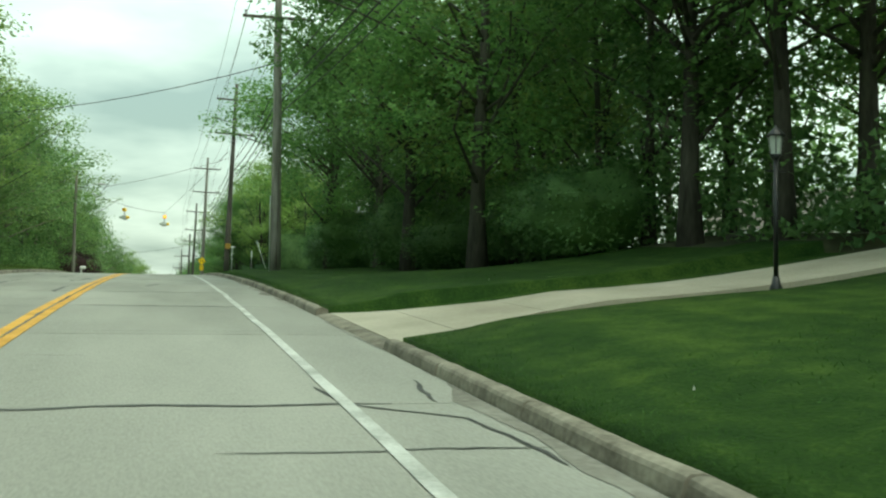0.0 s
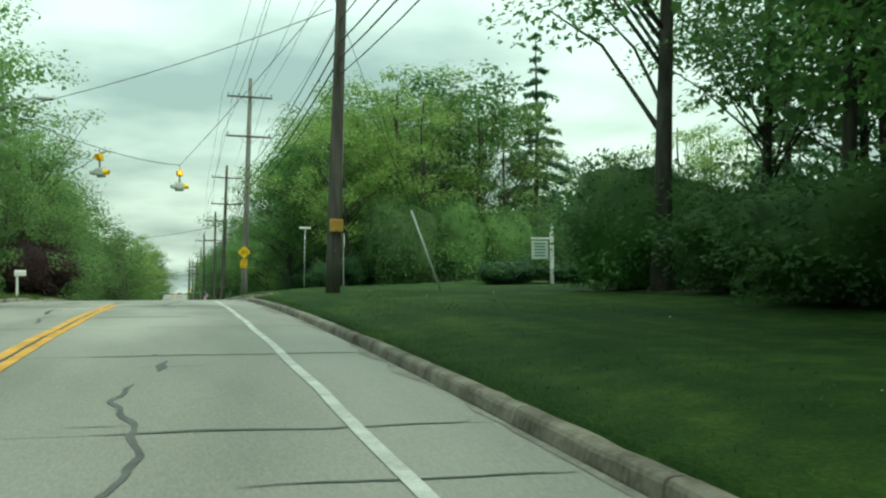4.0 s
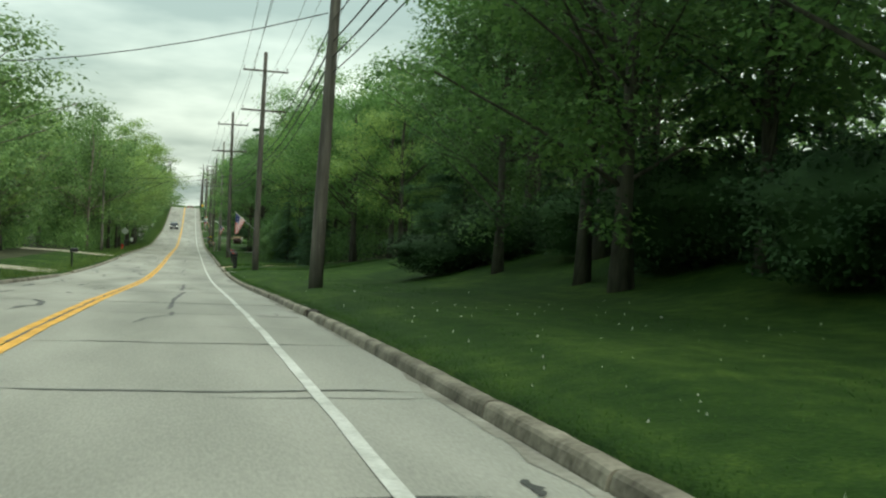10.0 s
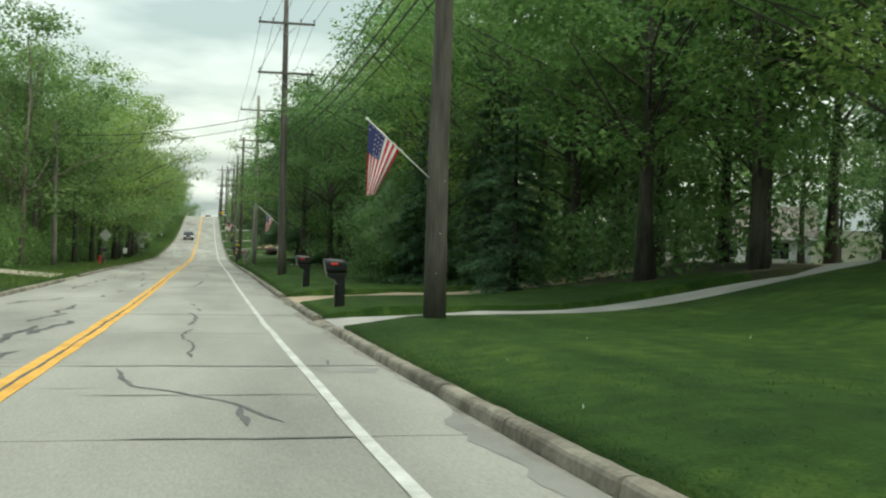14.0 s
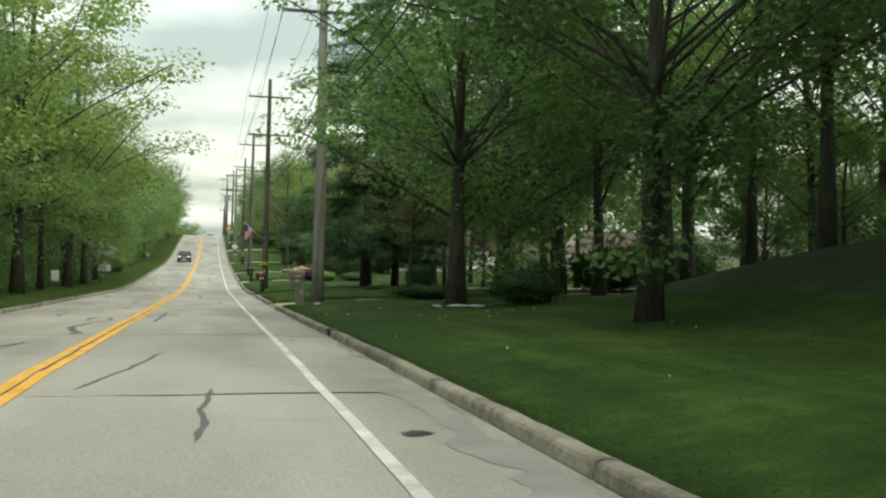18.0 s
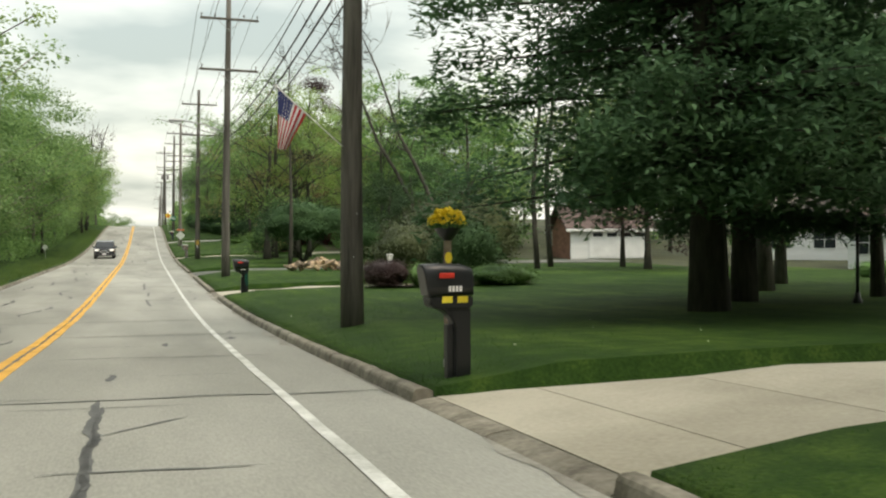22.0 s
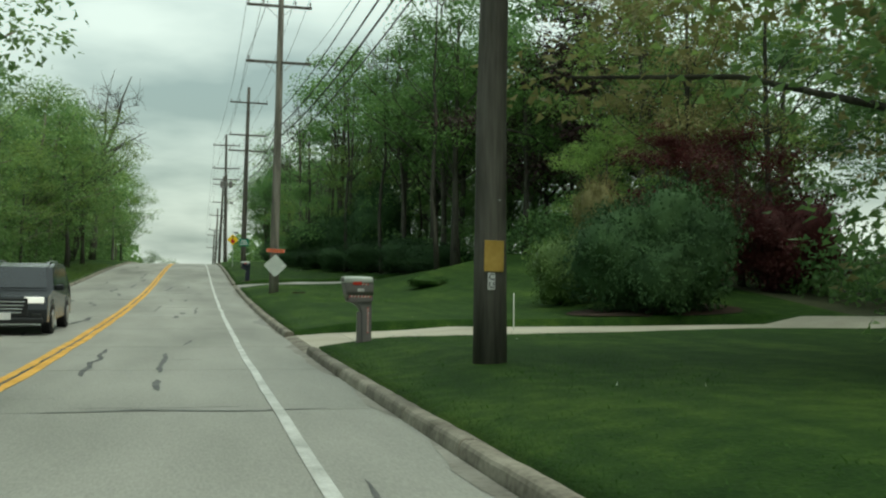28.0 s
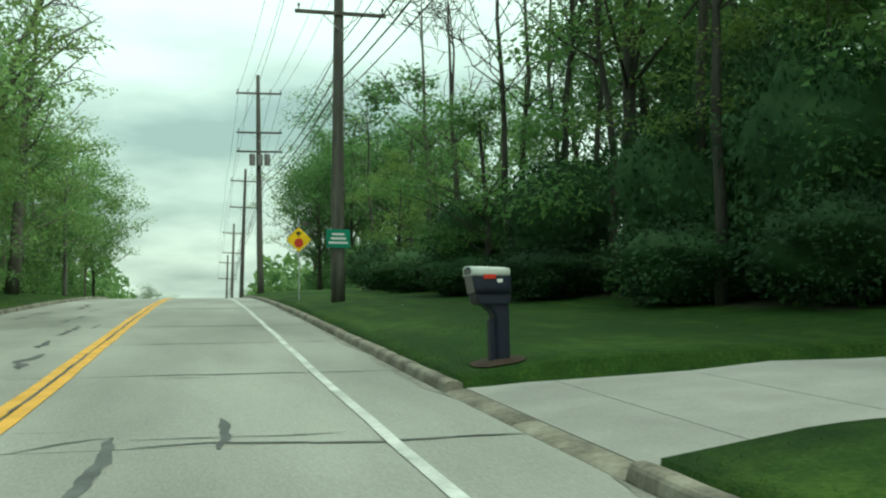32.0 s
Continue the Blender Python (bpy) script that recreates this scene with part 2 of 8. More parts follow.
M_LOG_END = surface("cut_wood", (0.42, 0.30, 0.18), (0.66, 0.52, 0.36), 3.0, 25.0, 0.85, 0, 0.2, 0.1)
M_LOG = surface("log_bark", (0.12, 0.09, 0.065), (0.32, 0.26, 0.20), 3.0, 15.0, 0.95, 0, 0.5, 0.2)
M_STONE = surface("pale_stone", (0.36, 0.35, 0.32), (0.62, 0.61, 0.57), 2.0, 14.0, 0.9, 0, 0.4, 0.1)
M_PETAL_Y = leafy("yellow_petals", (0.55, 0.40, 0.02), (0.85, 0.72, 0.08), 0.2)
M_PETAL_W = leafy("white_petals", (0.55, 0.56, 0.50), (0.85, 0.86, 0.80), 0.2)

L_MAPLE = leafy("maple_leaves", (0.073, 0.159, 0.051), (0.250, 0.427, 0.128), 0.5)
L_WOOD = leafy("woodland_leaves", (0.057, 0.128, 0.046), (0.203, 0.344, 0.115), 0.45)
L_SPRING = leafy("spring_leaves", (0.120, 0.205, 0.055), (0.340, 0.470, 0.140), 0.5)
L_LEFT = leafy("hedgerow_leaves", (0.084, 0.167, 0.059), (0.281, 0.432, 0.146), 0.45)
L_SPRUCE = leafy("spruce_needles", (0.058, 0.120, 0.065), (0.173, 0.300, 0.155), 0.5, 0.8)
L_BUSH = leafy("shrub_leaves", (0.042, 0.104, 0.029), (0.176, 0.317, 0.085), 0.2)
L_PINE = leafy("pine_needles", (0.038, 0.084, 0.042), (0.120, 0.220, 0.105), 0.4, 0.8)
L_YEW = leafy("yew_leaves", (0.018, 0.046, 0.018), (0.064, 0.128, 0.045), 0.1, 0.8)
L_RED = leafy("red_maple_leaves", (0.056, 0.016, 0.016), (0.165, 0.044, 0.044), 0.35)
L_PURPLE = leafy("purple_leaves", (0.023, 0.014, 0.016), (0.072, 0.041, 0.037), 0.3)
L_GOLD = leafy("budding_leaves", (0.120, 0.120, 0.041), (0.316, 0.292, 0.127), 0.4)
L_GRASS = leafy("grass_blades", (0.028, 0.078, 0.013), (0.083, 0.167, 0.035), 0.3)
# paler than the lawn's blades: the verge's lack of shade is in the colour
L_VERGE_LIT = leafy("lit_verge_grass", (0.055, 0.105, 0.022), (0.150, 0.215, 0.055), 0.3)
L_OLIVE = leafy("olive_brown_leaves", (0.039, 0.055, 0.023), (0.121, 0.144, 0.060), 0.2)
L_HEDGE = leafy("hedge_leaves", (0.049, 0.100, 0.030), (0.178, 0.275, 0.081), 0.25)


def lawn_material():
    """Mown grass: tufts and blades over broad, faint patches and mowing streaks."""
    m, n, l, b = material("mown_lawn", 0.9, 0.0, 0.12)
    geo = n.new("ShaderNodeNewGeometry")
    mp = n.new("ShaderNodeMapping")
    mp.inputs["Scale"].default_value = (2.2, 0.22, 1)
    mp.inputs["Rotation"].default_value = (0, 0, radians(-62))
    l.new(geo.outputs["Position"], mp.inputs[0])
    total = None
    for scale, detail, share, source in ((0.8, 2, 0.20, mp.outputs[0]), (0.25, 3, 0.28, geo.outputs["Position"]), (2.6, 4, 0.26, geo.outputs["Position"]), (24.0, 4, 0.26, geo.outputs["Position"])):
        t = n.new("ShaderNodeTexNoise")
        t.inputs["Scale"].default_value, t.inputs["Detail"].default_value = scale, detail
        l.new(source, t.inputs["Vector"])
        a = n.new("ShaderNodeMath")
        a.operation, a.inputs[1].default_value, a.inputs[2].default_value = "MULTIPLY_ADD", share, 0.0
        l.new(t.outputs["Fac"], a.inputs[0])
        if total:
            l.new(total, a.inputs[2])
        total = a.outputs[0]
    r = ramp_of(n, [(0.40, (0.0145, 0.0390, 0.0070)), (0.50, (0.0270, 0.0610, 0.0105)), (0.60, (0.062, 0.108, 0.0190))])
    l.new(total, r.inputs[0])
    l.new(r.outputs[0], b.inputs["Base Color"])
    bp = n.new("ShaderNodeBump")
    bp.inputs["Strength"].default_value, bp.inputs["Distance"].default_value = 0.8, 0.03
    l.new(t.outputs["Fac"], bp.inputs["Height"])
    l.new(bp.outputs[0], b.inputs["Normal"])
    return m


M_LAWN = lawn_material()
M_GLOW = bpy.data.materials.new("amber_lamp_lit")
M_GLOW.use_nodes = True
M_GLOW.node_tree.nodes["Principled BSDF"].inputs["Base Color"].default_value = (0.8, 0.3, 0.02, 1)
M_GLOW.node_tree.nodes["Principled BSDF"].inputs["Emission Color"].default_value = (1.0, 0.42, 0.05, 1)
M_GLOW.node_tree.nodes["Principled BSDF"].inputs["Emission Strength"].default_value = 2.2
M_HEAD = bpy.data.materials.new("headlamp_lit")
M_HEAD.use_nodes = True
M_HEAD.node_tree.nodes["Principled BSDF"].inputs["Base Color"].default_value = (0.8, 0.8, 0.78, 1)
M_HEAD.node_tree.nodes["Principled BSDF"].inputs["Emission Color"].default_value = (1.0, 0.97, 0.9, 1)
M_HEAD.node_tree.nodes["Principled BSDF"].inputs["Emission Strength"].default_value = 0.6


# ---- building helpers ----
def mesh(name, verts, faces, mats, smooth=False, index=None):
    me = bpy.data.meshes.new(name)
    me.from_pydata([tuple(map(float, v)) for v in verts], [], [tuple(map(int, f)) for f in faces])
    for m in mats if isinstance(mats, (list, tuple)) else [mats]:
        me.materials.append(m)
    if smooth:
        me.polygons.foreach_set("use_smooth", [True] * len(me.polygons))
    if index is not None:
        me.polygons.foreach_set("material_index", index)
    me.update()
    return me


def part(name, bm, mat, parent, label="", smooth=False):
    """Links a bmesh, or a mesh, as one mesh object under a thing or a part."""
    if isinstance(bm, bmesh.types.BMesh):
        me = bpy.data.meshes.new(name)
        if smooth:
            for f in bm.faces:
                f.smooth = True
        bm.to_mesh(me)
        bm.free()
        me.materials.append(mat)
    else:
        me = bm
    ob = new(name, me)
    ob.parent = parent
    if label:
        ob["label"] = label
    return ob


def thing(name, m, label, category, group="", kind=""):
    ob = new(name)
    ob.empty_display_size = 0.2
    ob.matrix_world = m
    return tagged(ob, label, category, group, kind)


def box(bm, size, at=(0, 0, 0), bevel=0.0, turn=None):
    """A box with bevelled edges, added to a bmesh."""
    made = bmesh.ops.create_cube(bm, size=1.0)["verts"]
    m = Matrix.Translation(at) @ (turn.to_4x4() if turn else Matrix.Identity(4)) @ Matrix.Diagonal((*size, 1))
    bmesh.ops.transform(bm, matrix=m, verts=made)
    if bevel:
        edges = list({e for v in made for e in v.link_edges})
        bmesh.ops.bevel(bm, geom=edges, offset=bevel, segments=2, affect="EDGES", profile=0.5)
    return bm


def boxed(size, at=(0, 0, 0), bevel=0.0, turn=None):
    return box(bmesh.new(), size, at, bevel, turn)


def tube(points, radii, sides=8, cap=True):
    """Vertices and faces of a tube along points."""
    p = np.array(points, float)
    r = np.broadcast_to(np.array(radii, float), (len(p),))
    d = np.gradient(p, axis=0)
    d /= np.linalg.norm(d, axis=1)[:, None] + 1e-9
    ref = np.where(np.abs(d[:, 2:3]) > 0.9, [[1.0, 0, 0]], [[0, 0, 1.0]])
    u = np.cross(d, ref)
    u /= np.linalg.norm(u, axis=1)[:, None] + 1e-9
    w = np.cross(d, u)
    a = np.arange(sides) * 2 * np.pi / sides
    ring = p[:, None] + r[:, None, None] * (np.cos(a)[None, :, None] * u[:, None] + np.sin(a)[None, :, None] * w[:, None])
    v = ring.reshape(-1, 3)
    f = [(i * sides + k, i * sides + (k + 1) % sides, (i + 1) * sides + (k + 1) % sides, (i + 1) * sides + k) for i in range(len(p) - 1) for k in range(sides)]
    if cap:
        f += [tuple(range(sides))[::-1], tuple((len(p) - 1) * sides + k for k in range(sides))]
    return v, f


def tubes(name, runs, mat, sides=8, smooth=True):
    vs, fs, o = [], [], 0
    for points, radii in runs:
        v, f = tube(points, radii, sides)
        vs.append(v)
        fs += [tuple(k + o for k in q) for q in f]
        o += len(v)
    return mesh(name, np.concatenate(vs), fs, mat, smooth)


def disc(radius, depth, sides=20, at=(0, 0, 0), turn=None):
    bm = bmesh.new()
    made = bmesh.ops.create_cone(bm, cap_ends=True, segments=sides, radius1=radius, radius2=radius, depth=depth)["verts"]
    bmesh.ops.transform(bm, matrix=Matrix.Translation(at) @ (turn.to_4x4() if turn else Matrix.Identity(4)), verts=made)
    return bm


def text_mesh(body, size, depth, mat):
    """Letters of the built-in font as a mesh in the x-z plane, facing -y, centred."""
    cu = bpy.data.curves.new("letters", "FONT")
    cu.body, cu.size, cu.extrude, cu.align_x, cu.align_y, cu.resolution_u = body, size, depth, "CENTER", "CENTER", 3
    ob = new("letters", cu)
    me = bpy.data.meshes.new_from_object(ob.evaluated_get(bpy.context.evaluated_depsgraph_get()))
    bpy.data.objects.remove(ob)
    me.transform(Matrix.Rotation(radians(90), 4, "X"))
    me.materials.clear()
    me.materials.append(mat)
    return me


# ---- the lie of the land ----
NODE_STEP = 23.0
_n = len(ROAD_Z)
_a, _b = np.zeros((_n, _n)), np.zeros((_n, _n))
_a[0, 0] = _a[-1, -1] = 1
for _i in range(1, _n - 1):
    _a[_i, _i - 1:_i + 2] = 1, 4, 1
    _b[_i, _i - 1:_i + 2] = 6 / NODE_STEP**2, -12 / NODE_STEP**2, 6 / NODE_STEP**2
ROAD_M = np.linalg.solve(_a, _b @ ROAD_Z)
END_Y = NODE_STEP * (_n - 1)


def prof(y):
    """The road's height at y; straight before the first node, a dip and a far rise past the last."""
    y = np.asarray(y, float)
    q = np.clip(y, 0, END_Y)
    i = np.clip((q // NODE_STEP).astype(int), 0, _n - 2)
    b = i + 1 - q / NODE_STEP
    c = 1 - b
    z = b * ROAD_Z[i] + c * ROAD_Z[i + 1] + ((b**3 - b) * ROAD_M[i] + (c**3 - c) * ROAD_M[i + 1]) * NODE_STEP**2 / 6
    z = z + np.where(y < 0, 0.08 * np.maximum(y, -60), 0)
    return z + np.interp(y - END_Y, [0, 90, 260, 700], [0, -3.2, 3.0, 3.0])


X_WHITE, X_KERB, X_YELLOW, X_LEFT = 1.30, 2.51, -2.15, -6.48
HILL_Y = [-60, 0, 60, 88, 100, 125, 145, 165, 188, 199, 206, 215, 235, 250, 262, 280, 340, 370, 388, 399, 411, 426, 432, 438, 447, 460, 480, 560]
HILL_Z = [0.6, 0.6, 0.5, 0.15, 0.15, 0.6, 1.9, 2.1, 2.0, 1.5, 1.1, 1.1, 0.9, 0.9, 0.5, 0.1, 0.1, 0.2, 0.05, 0.1, 1.2, 1.9, 1.3, 0.6, 0.6, 0.9, 1.0, 1.0]


def side_near(x):
    return np.interp(x, [2.5, 2.7, 3.1, 3.4, 3.9, 4.8, 5.95, 8.8, 60], [93.2, 94.1, 95.0, 95.6, 96.2, 97.1, 98.0, 100.0, 122])


def side_far(x):
    return np.interp(x, [2.5, 2.7, 3.3, 4.9, 8.4, 10.5, 15.3, 60], [111.5, 109.8, 108.6, 108.3, 109.5, 110.4, 113.5, 133])


def side_lift(x):
    """The side road climbs a little from the main road's edge."""
    return np.interp(x, [2.5, 2.8, 4.0, 6.0, 60], [0.0, 0.03, 0.16, 0.32, 0.34])


DRIVES = [(13.4, 19.4), (201.7, 205.6), (212.4, 218.0), (277.4, 283.4), (297.1, 302.0), (333.2, 338.0), (354.5, 362.3), (394.2, 399.4), (433.6, 439.0)]


def gz(x, y):
    """The ground's height beside the road: kerb top, rising lawn, and banks further off."""
    x, y = np.asarray(x, float), np.asarray(y, float)
    lawn = np.interp(x, [-60, -25, -12, -8, -6.5, 2.5, 2.75, 4.2, 7.5, 12, 40], [1.6, 0.9, 0.5, 0.2, 0.14, 0.14, 0.15, 0.37, 0.44, 0.5, 0.6])
    for a, b in DRIVES:
        u = np.clip((x - 2.7) / 3.6, 0, 1)
        lawn = np.where((y > a) & (y < b) & (x > 2.4) & (x < 16), np.where(x < 6.3, 0.05 + 0.22 * u, 0.30), lawn)
    s = np.clip((x - 7.5) / 9.5, 0, 1)
    rise = np.interp(y, HILL_Y, HILL_Z) * s * s * (3 - 2 * s)
    hump = np.clip(1 - ((y - 252) / 14) ** 2, 0, 1)
    rise = rise + 1.25 * hump * np.exp(-(((x - 13.6) / 3.0) ** 2))
    out = np.maximum(side_near(x) - y, y - side_far(x))
    k = np.clip(out / 4.0, 0, 1)
    k = np.where(x > 2.4, k * k * (3 - 2 * k), 1)
    rise = rise + np.clip(0.085 * (x - 3.5), 0, 0.9) * np.clip((38 - y) / 12, 0, 1)
    lift = side_lift(x) * np.clip(1 - out / 9.0, 0, 1)
    edge = np.where(out > 8, -1.0, np.where((out > np.where(x < 5, 0.5, 0.22)) | (x < 2.4), 0.13, -0.06))
    return prof(y) + np.where(x > 2.4, np.maximum((lawn + rise) * k, edge) + lift, lawn)


def ground(x, y):
    return float(gz(x, y))


# ---- the ground, one sheet ----
FRONT_Y = [-60, 20, 30, 75, 84, 92, 112, 116, 145, 160, 172, 184, 205, 212, 222, 224, 234, 238, 258, 266, 296, 300, 345, 352, 360, 372, 384, 400, 412, 432, 446, 470, 560]
FRONT_X = [12, 12, 10.5, 10.5, 17, 24, 19, 13, 9.5, 9.5, 11, 16, 14, 9.5, 9.5, 8.5, 9.5, 14.5, 15, 24, 28, 32, 32, 30, 28, 26, 20, 18, 17, 15, 10, 8.5, 8]


def front(y):
    """Where the woods begin beside the lawns on the right."""
    return np.interp(y, FRONT_Y, FRONT_X)


gx = np.concatenate([[-900, -400, -200, -120, -80, -60, -45, -35, -28], np.arange(-24, -8, 2.0), [-8, -7.2, -6.76, -6.74, -4, -2, 0, 1.2, 2.74, 2.76, 3.0, 3.2, 3.4, 3.6, 3.85, 4.1, 4.4, 4.7, 5, 5.4, 5.8, 6.2, 6.6, 7, 7.5, 8, 8.5, 9, 9.5, 10, 10.5, 11, 12, 13, 14, 15, 16, 17, 18, 20, 22, 24, 27, 30, 35, 42, 52, 70, 100, 160, 300, 900]])
gy = np.concatenate([[-900, -400, -200, -120], np.arange(-60, 88, 2.0), np.arange(88, 146, 0.5), np.arange(146, 570, 2.0), np.arange(570, 830, 12), [900, 1100, 1500, 2500], [v + e for d in DRIVES for v in d for e in (-0.03, 0.03)]])
gy = np.unique(gy)
GX, GY = np.meshgrid(gx, gy)
GZ = gz(GX, GY)
in_drive = np.zeros(GX.shape, bool)
for a, b in DRIVES:
    in_drive |= (GX > 2.75) & (GX < 16) & (GY > a) & (GY < b)
GZ = GZ - np.where(in_drive, 0.05, 0)
GZ = np.where((GX > -6.75) & (GX < 2.75), prof(GY) - 0.16, GZ)
wob = np.array([noise.noise((x * 0.23, y * 0.23, 3.1)) for x, y in zip(GX.ravel(), GY.ravel())]).reshape(GX.shape)
GZ = GZ + np.where((GX > 4) | (GX < -8), 0.05, 0.0) * wob
nx, ny = len(gx), len(gy)
faces = [(j * nx + i, j * nx + i + 1, (j + 1) * nx + i + 1, (j + 1) * nx + i) for j in range(ny - 1) for i in range(nx - 1)]
fx, fy = (gx[:-1] + gx[1:]) / 2, (gy[:-1] + gy[1:]) / 2
# index 2: the mound, painted dark as grass under trees
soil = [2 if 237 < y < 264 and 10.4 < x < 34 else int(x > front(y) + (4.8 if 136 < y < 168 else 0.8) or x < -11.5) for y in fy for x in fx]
g = new("ground", mesh("ground", np.stack([GX, GY, GZ], -1).reshape(-1, 3), faces, [M_LAWN, M_SOIL, M_MOUND_SHADE], True, soil))
tagged(g, "rolling mown lawns, dark woodland floor and a mound coloured as shaded grass", "ground", kind="structure")

# ---- the road: slabs on a dark bed ----
JOINTS = [9.0, 21.8, 28.0, 34.3, 40.3, 84.3, 92.4, 121.0, 132.2, 142.2, 149.4, 159.8, 164.1, 170.3, 194.9, 227.4, 235.6, 259.1, 265.0, 282.7, 303.3, 333.0, 385.3, 396.3, 422.6, 435.8, 620.0]
cuts = [-42.0]
for j in JOINTS:
    k = max(1, round((j - cuts[-1]) / 6.1))
    a = cuts[-1]
    cuts += [a + (j - a) * i / k for i in range(1, k + 1)]
road = tagged(new("road"), "two-lane road of worn concrete slabs with tarred joints", "road", kind="structure")


def strip(name, x0, x1, ys, lift, mat, thick=0.0, wander=0.0):
    """A strip along the road between x0 and x1, over the heights of the road."""
    ys = np.asarray(ys, float)
    off = np.array([wander * noise.noise((y * 0.35, x0, 7.0)) for y in ys])
    z = prof(ys) + lift
    rows = [np.stack([x0 + off, ys, z], -1), np.stack([x1 + off, ys, z], -1)]
    n = len(ys)
    f = [(i, n + i, n + i + 1, i + 1) for i in range(n - 1)]
    if thick:
        rows += [r - [0, 0, thick] for r in rows]
        f += [(i + 1, 2 * n + i + 1, 2 * n + i, i) for i in range(n - 1)] + [(n + i, 3 * n + i, 3 * n + i + 1, n + i + 1) for i in range(n - 1)]
        f += [(0, 2 * n, 3 * n, n), (n - 1, 2 * n - 1, 4 * n - 1, 3 * n - 1)]
    return mesh(name, np.concatenate(rows), f, mat)


part("road_bed", strip("road_bed", X_LEFT - 0.25, X_KERB + 0.25, np.arange(-42, 622, 3.0), -0.022, M_BASE), M_BASE, road, "dark tarred joints under the slabs")
for a, b in zip(cuts[:-1], cuts[1:]):
    ys = np.linspace(a + 0.014, b - 0.014, 3)
    for x0, x1 in ((X_YELLOW + 0.012, X_KERB + 0.03), (X_LEFT - 0.03, X_YELLOW - 0.012)):
        lift = 0.004 * noise.noise((a, x0, 1.0))
        part("slab", strip("slab", x0, x1, ys, lift, M_CONC, 0.1), M_CONC, road)

for x0, y0, y1, name in ((X_WHITE - 0.06, -42, 94.0, "white_line"), (X_WHITE - 0.06, 113.0, 620, "white_line")):
    ob = part(name, strip(name, x0, x0 + 0.12, np.arange(y0, y1, 1.5), 0.010, M_WHITE_LINE, 0.0, 0.03), M_WHITE_LINE, road, "worn white edge line")
for x0 in (X_YELLOW - 0.185, X_YELLOW + 0.018):
    for y0, y1 in ((-42, 88), (118, 620)):
        part("yellow_line", strip("yellow_line", x0, x0 + 0.165, np.arange(y0, y1, 1.5), 0.010, M_YELLOW_LINE, 0.0, 0.05), M_YELLOW_LINE, road, "worn yellow centre line")
rnd = random.Random(4)
seals = []


def ribbon(points, widths, mat, name, lift=0.0075):
    """A thin ribbon lying on the road along points (x, y)."""
    p = np.array(points, float)
    d = np.gradient(p, axis=0)
    d /= np.linalg.norm(d, axis=1)[:, None] + 1e-9
    s = np.stack([-d[:, 1], d[:, 0]], -1) * np.array(widths)[:, None] / 2
    v = np.concatenate([p + s, p - s])
    n = len(p)
    return part(name, mesh(name, np.c_[v, prof(v[:, 1]) + lift], [(i, i + 1, n + i + 1, n + i) for i in range(n - 1)], mat), mat, road)


def crack(x, y0, y1, wide, sway=0.5):
    """A tarred crack wandering along the road, ragged in width, with a short branch here and there."""
    n = max(6, int((y1 - y0) / 0.14))
    seed = rnd.uniform(0, 99)
    pts = [(x + 0.55 * sway * noise.noise((y * 0.32, seed, 0)) + 0.12 * noise.noise((y * 1.5, seed, 4)) + 0.03 * noise.noise((y * 7.0, seed, 8)), y) for y in np.linspace(y0, y1, n)]
    w = [wide * (0.15 + 0.85 * min(1, i / 3, (n - 1 - i) / 3)) * (0.6 + 0.9 * abs(noise.noise((i * 0.16, seed, 9))) + 0.3 * abs(noise.noise((i * 0.9, seed, 2)))) for i in range(n)]
    ribbon(pts, w, M_TAR, "tar_seal")
    if y1 - y0 > 1.5 and rnd.random() < 0.75:
        across(pts[n // 2][0], pts[n // 2][0] + rnd.choice((-1, 1)) * rnd.uniform(0.4, 1.6), pts[n // 2][1], rnd.uniform(0.02, 0.05))


def across(x0, x1, y, wide):
    """A thin tarred crack running across a lane."""
    n = max(5, int(abs(x1 - x0) / 0.12))
    seed = rnd.uniform(0, 99)
    pts = [(x0 + (x1 - x0) * i / (n - 1), y + 0.22 * noise.noise((i * 0.10, seed, 2)) + 0.03 * noise.noise((i * 0.7, seed, 3)) - 0.22 * noise.noise((0, seed, 2))) for i in range(n)]
    ribbon(pts, [wide * (0.3 + 0.7 * min(1, i / 3, (n - 1 - i) / 3)) * (0.6 + 0.9 * abs(noise.noise((i * 0.35, seed, 6)))) for i in range(n)], M_TAR, "tar_seal")


def blot(x, y, wide, long):
    """A blot of tar brushed over a broken corner."""
    n = 9
    seed = rnd.uniform(0, 99)
    ribbon([(x + 0.12 * noise.noise((i * 0.6, seed, 1)) + 0.03 * i * wide, y + long * i / (n - 1)) for i in range(n)], [wide * (0.35 + 0.65 * math.sin(math.pi * (i + 0.6) / (n + 0.2))) * (0.8 + 0.5 * noise.noise((i * 0.9, seed, 5))) for i in range(n)], M_TAR, "tar_seal", 0.0085)


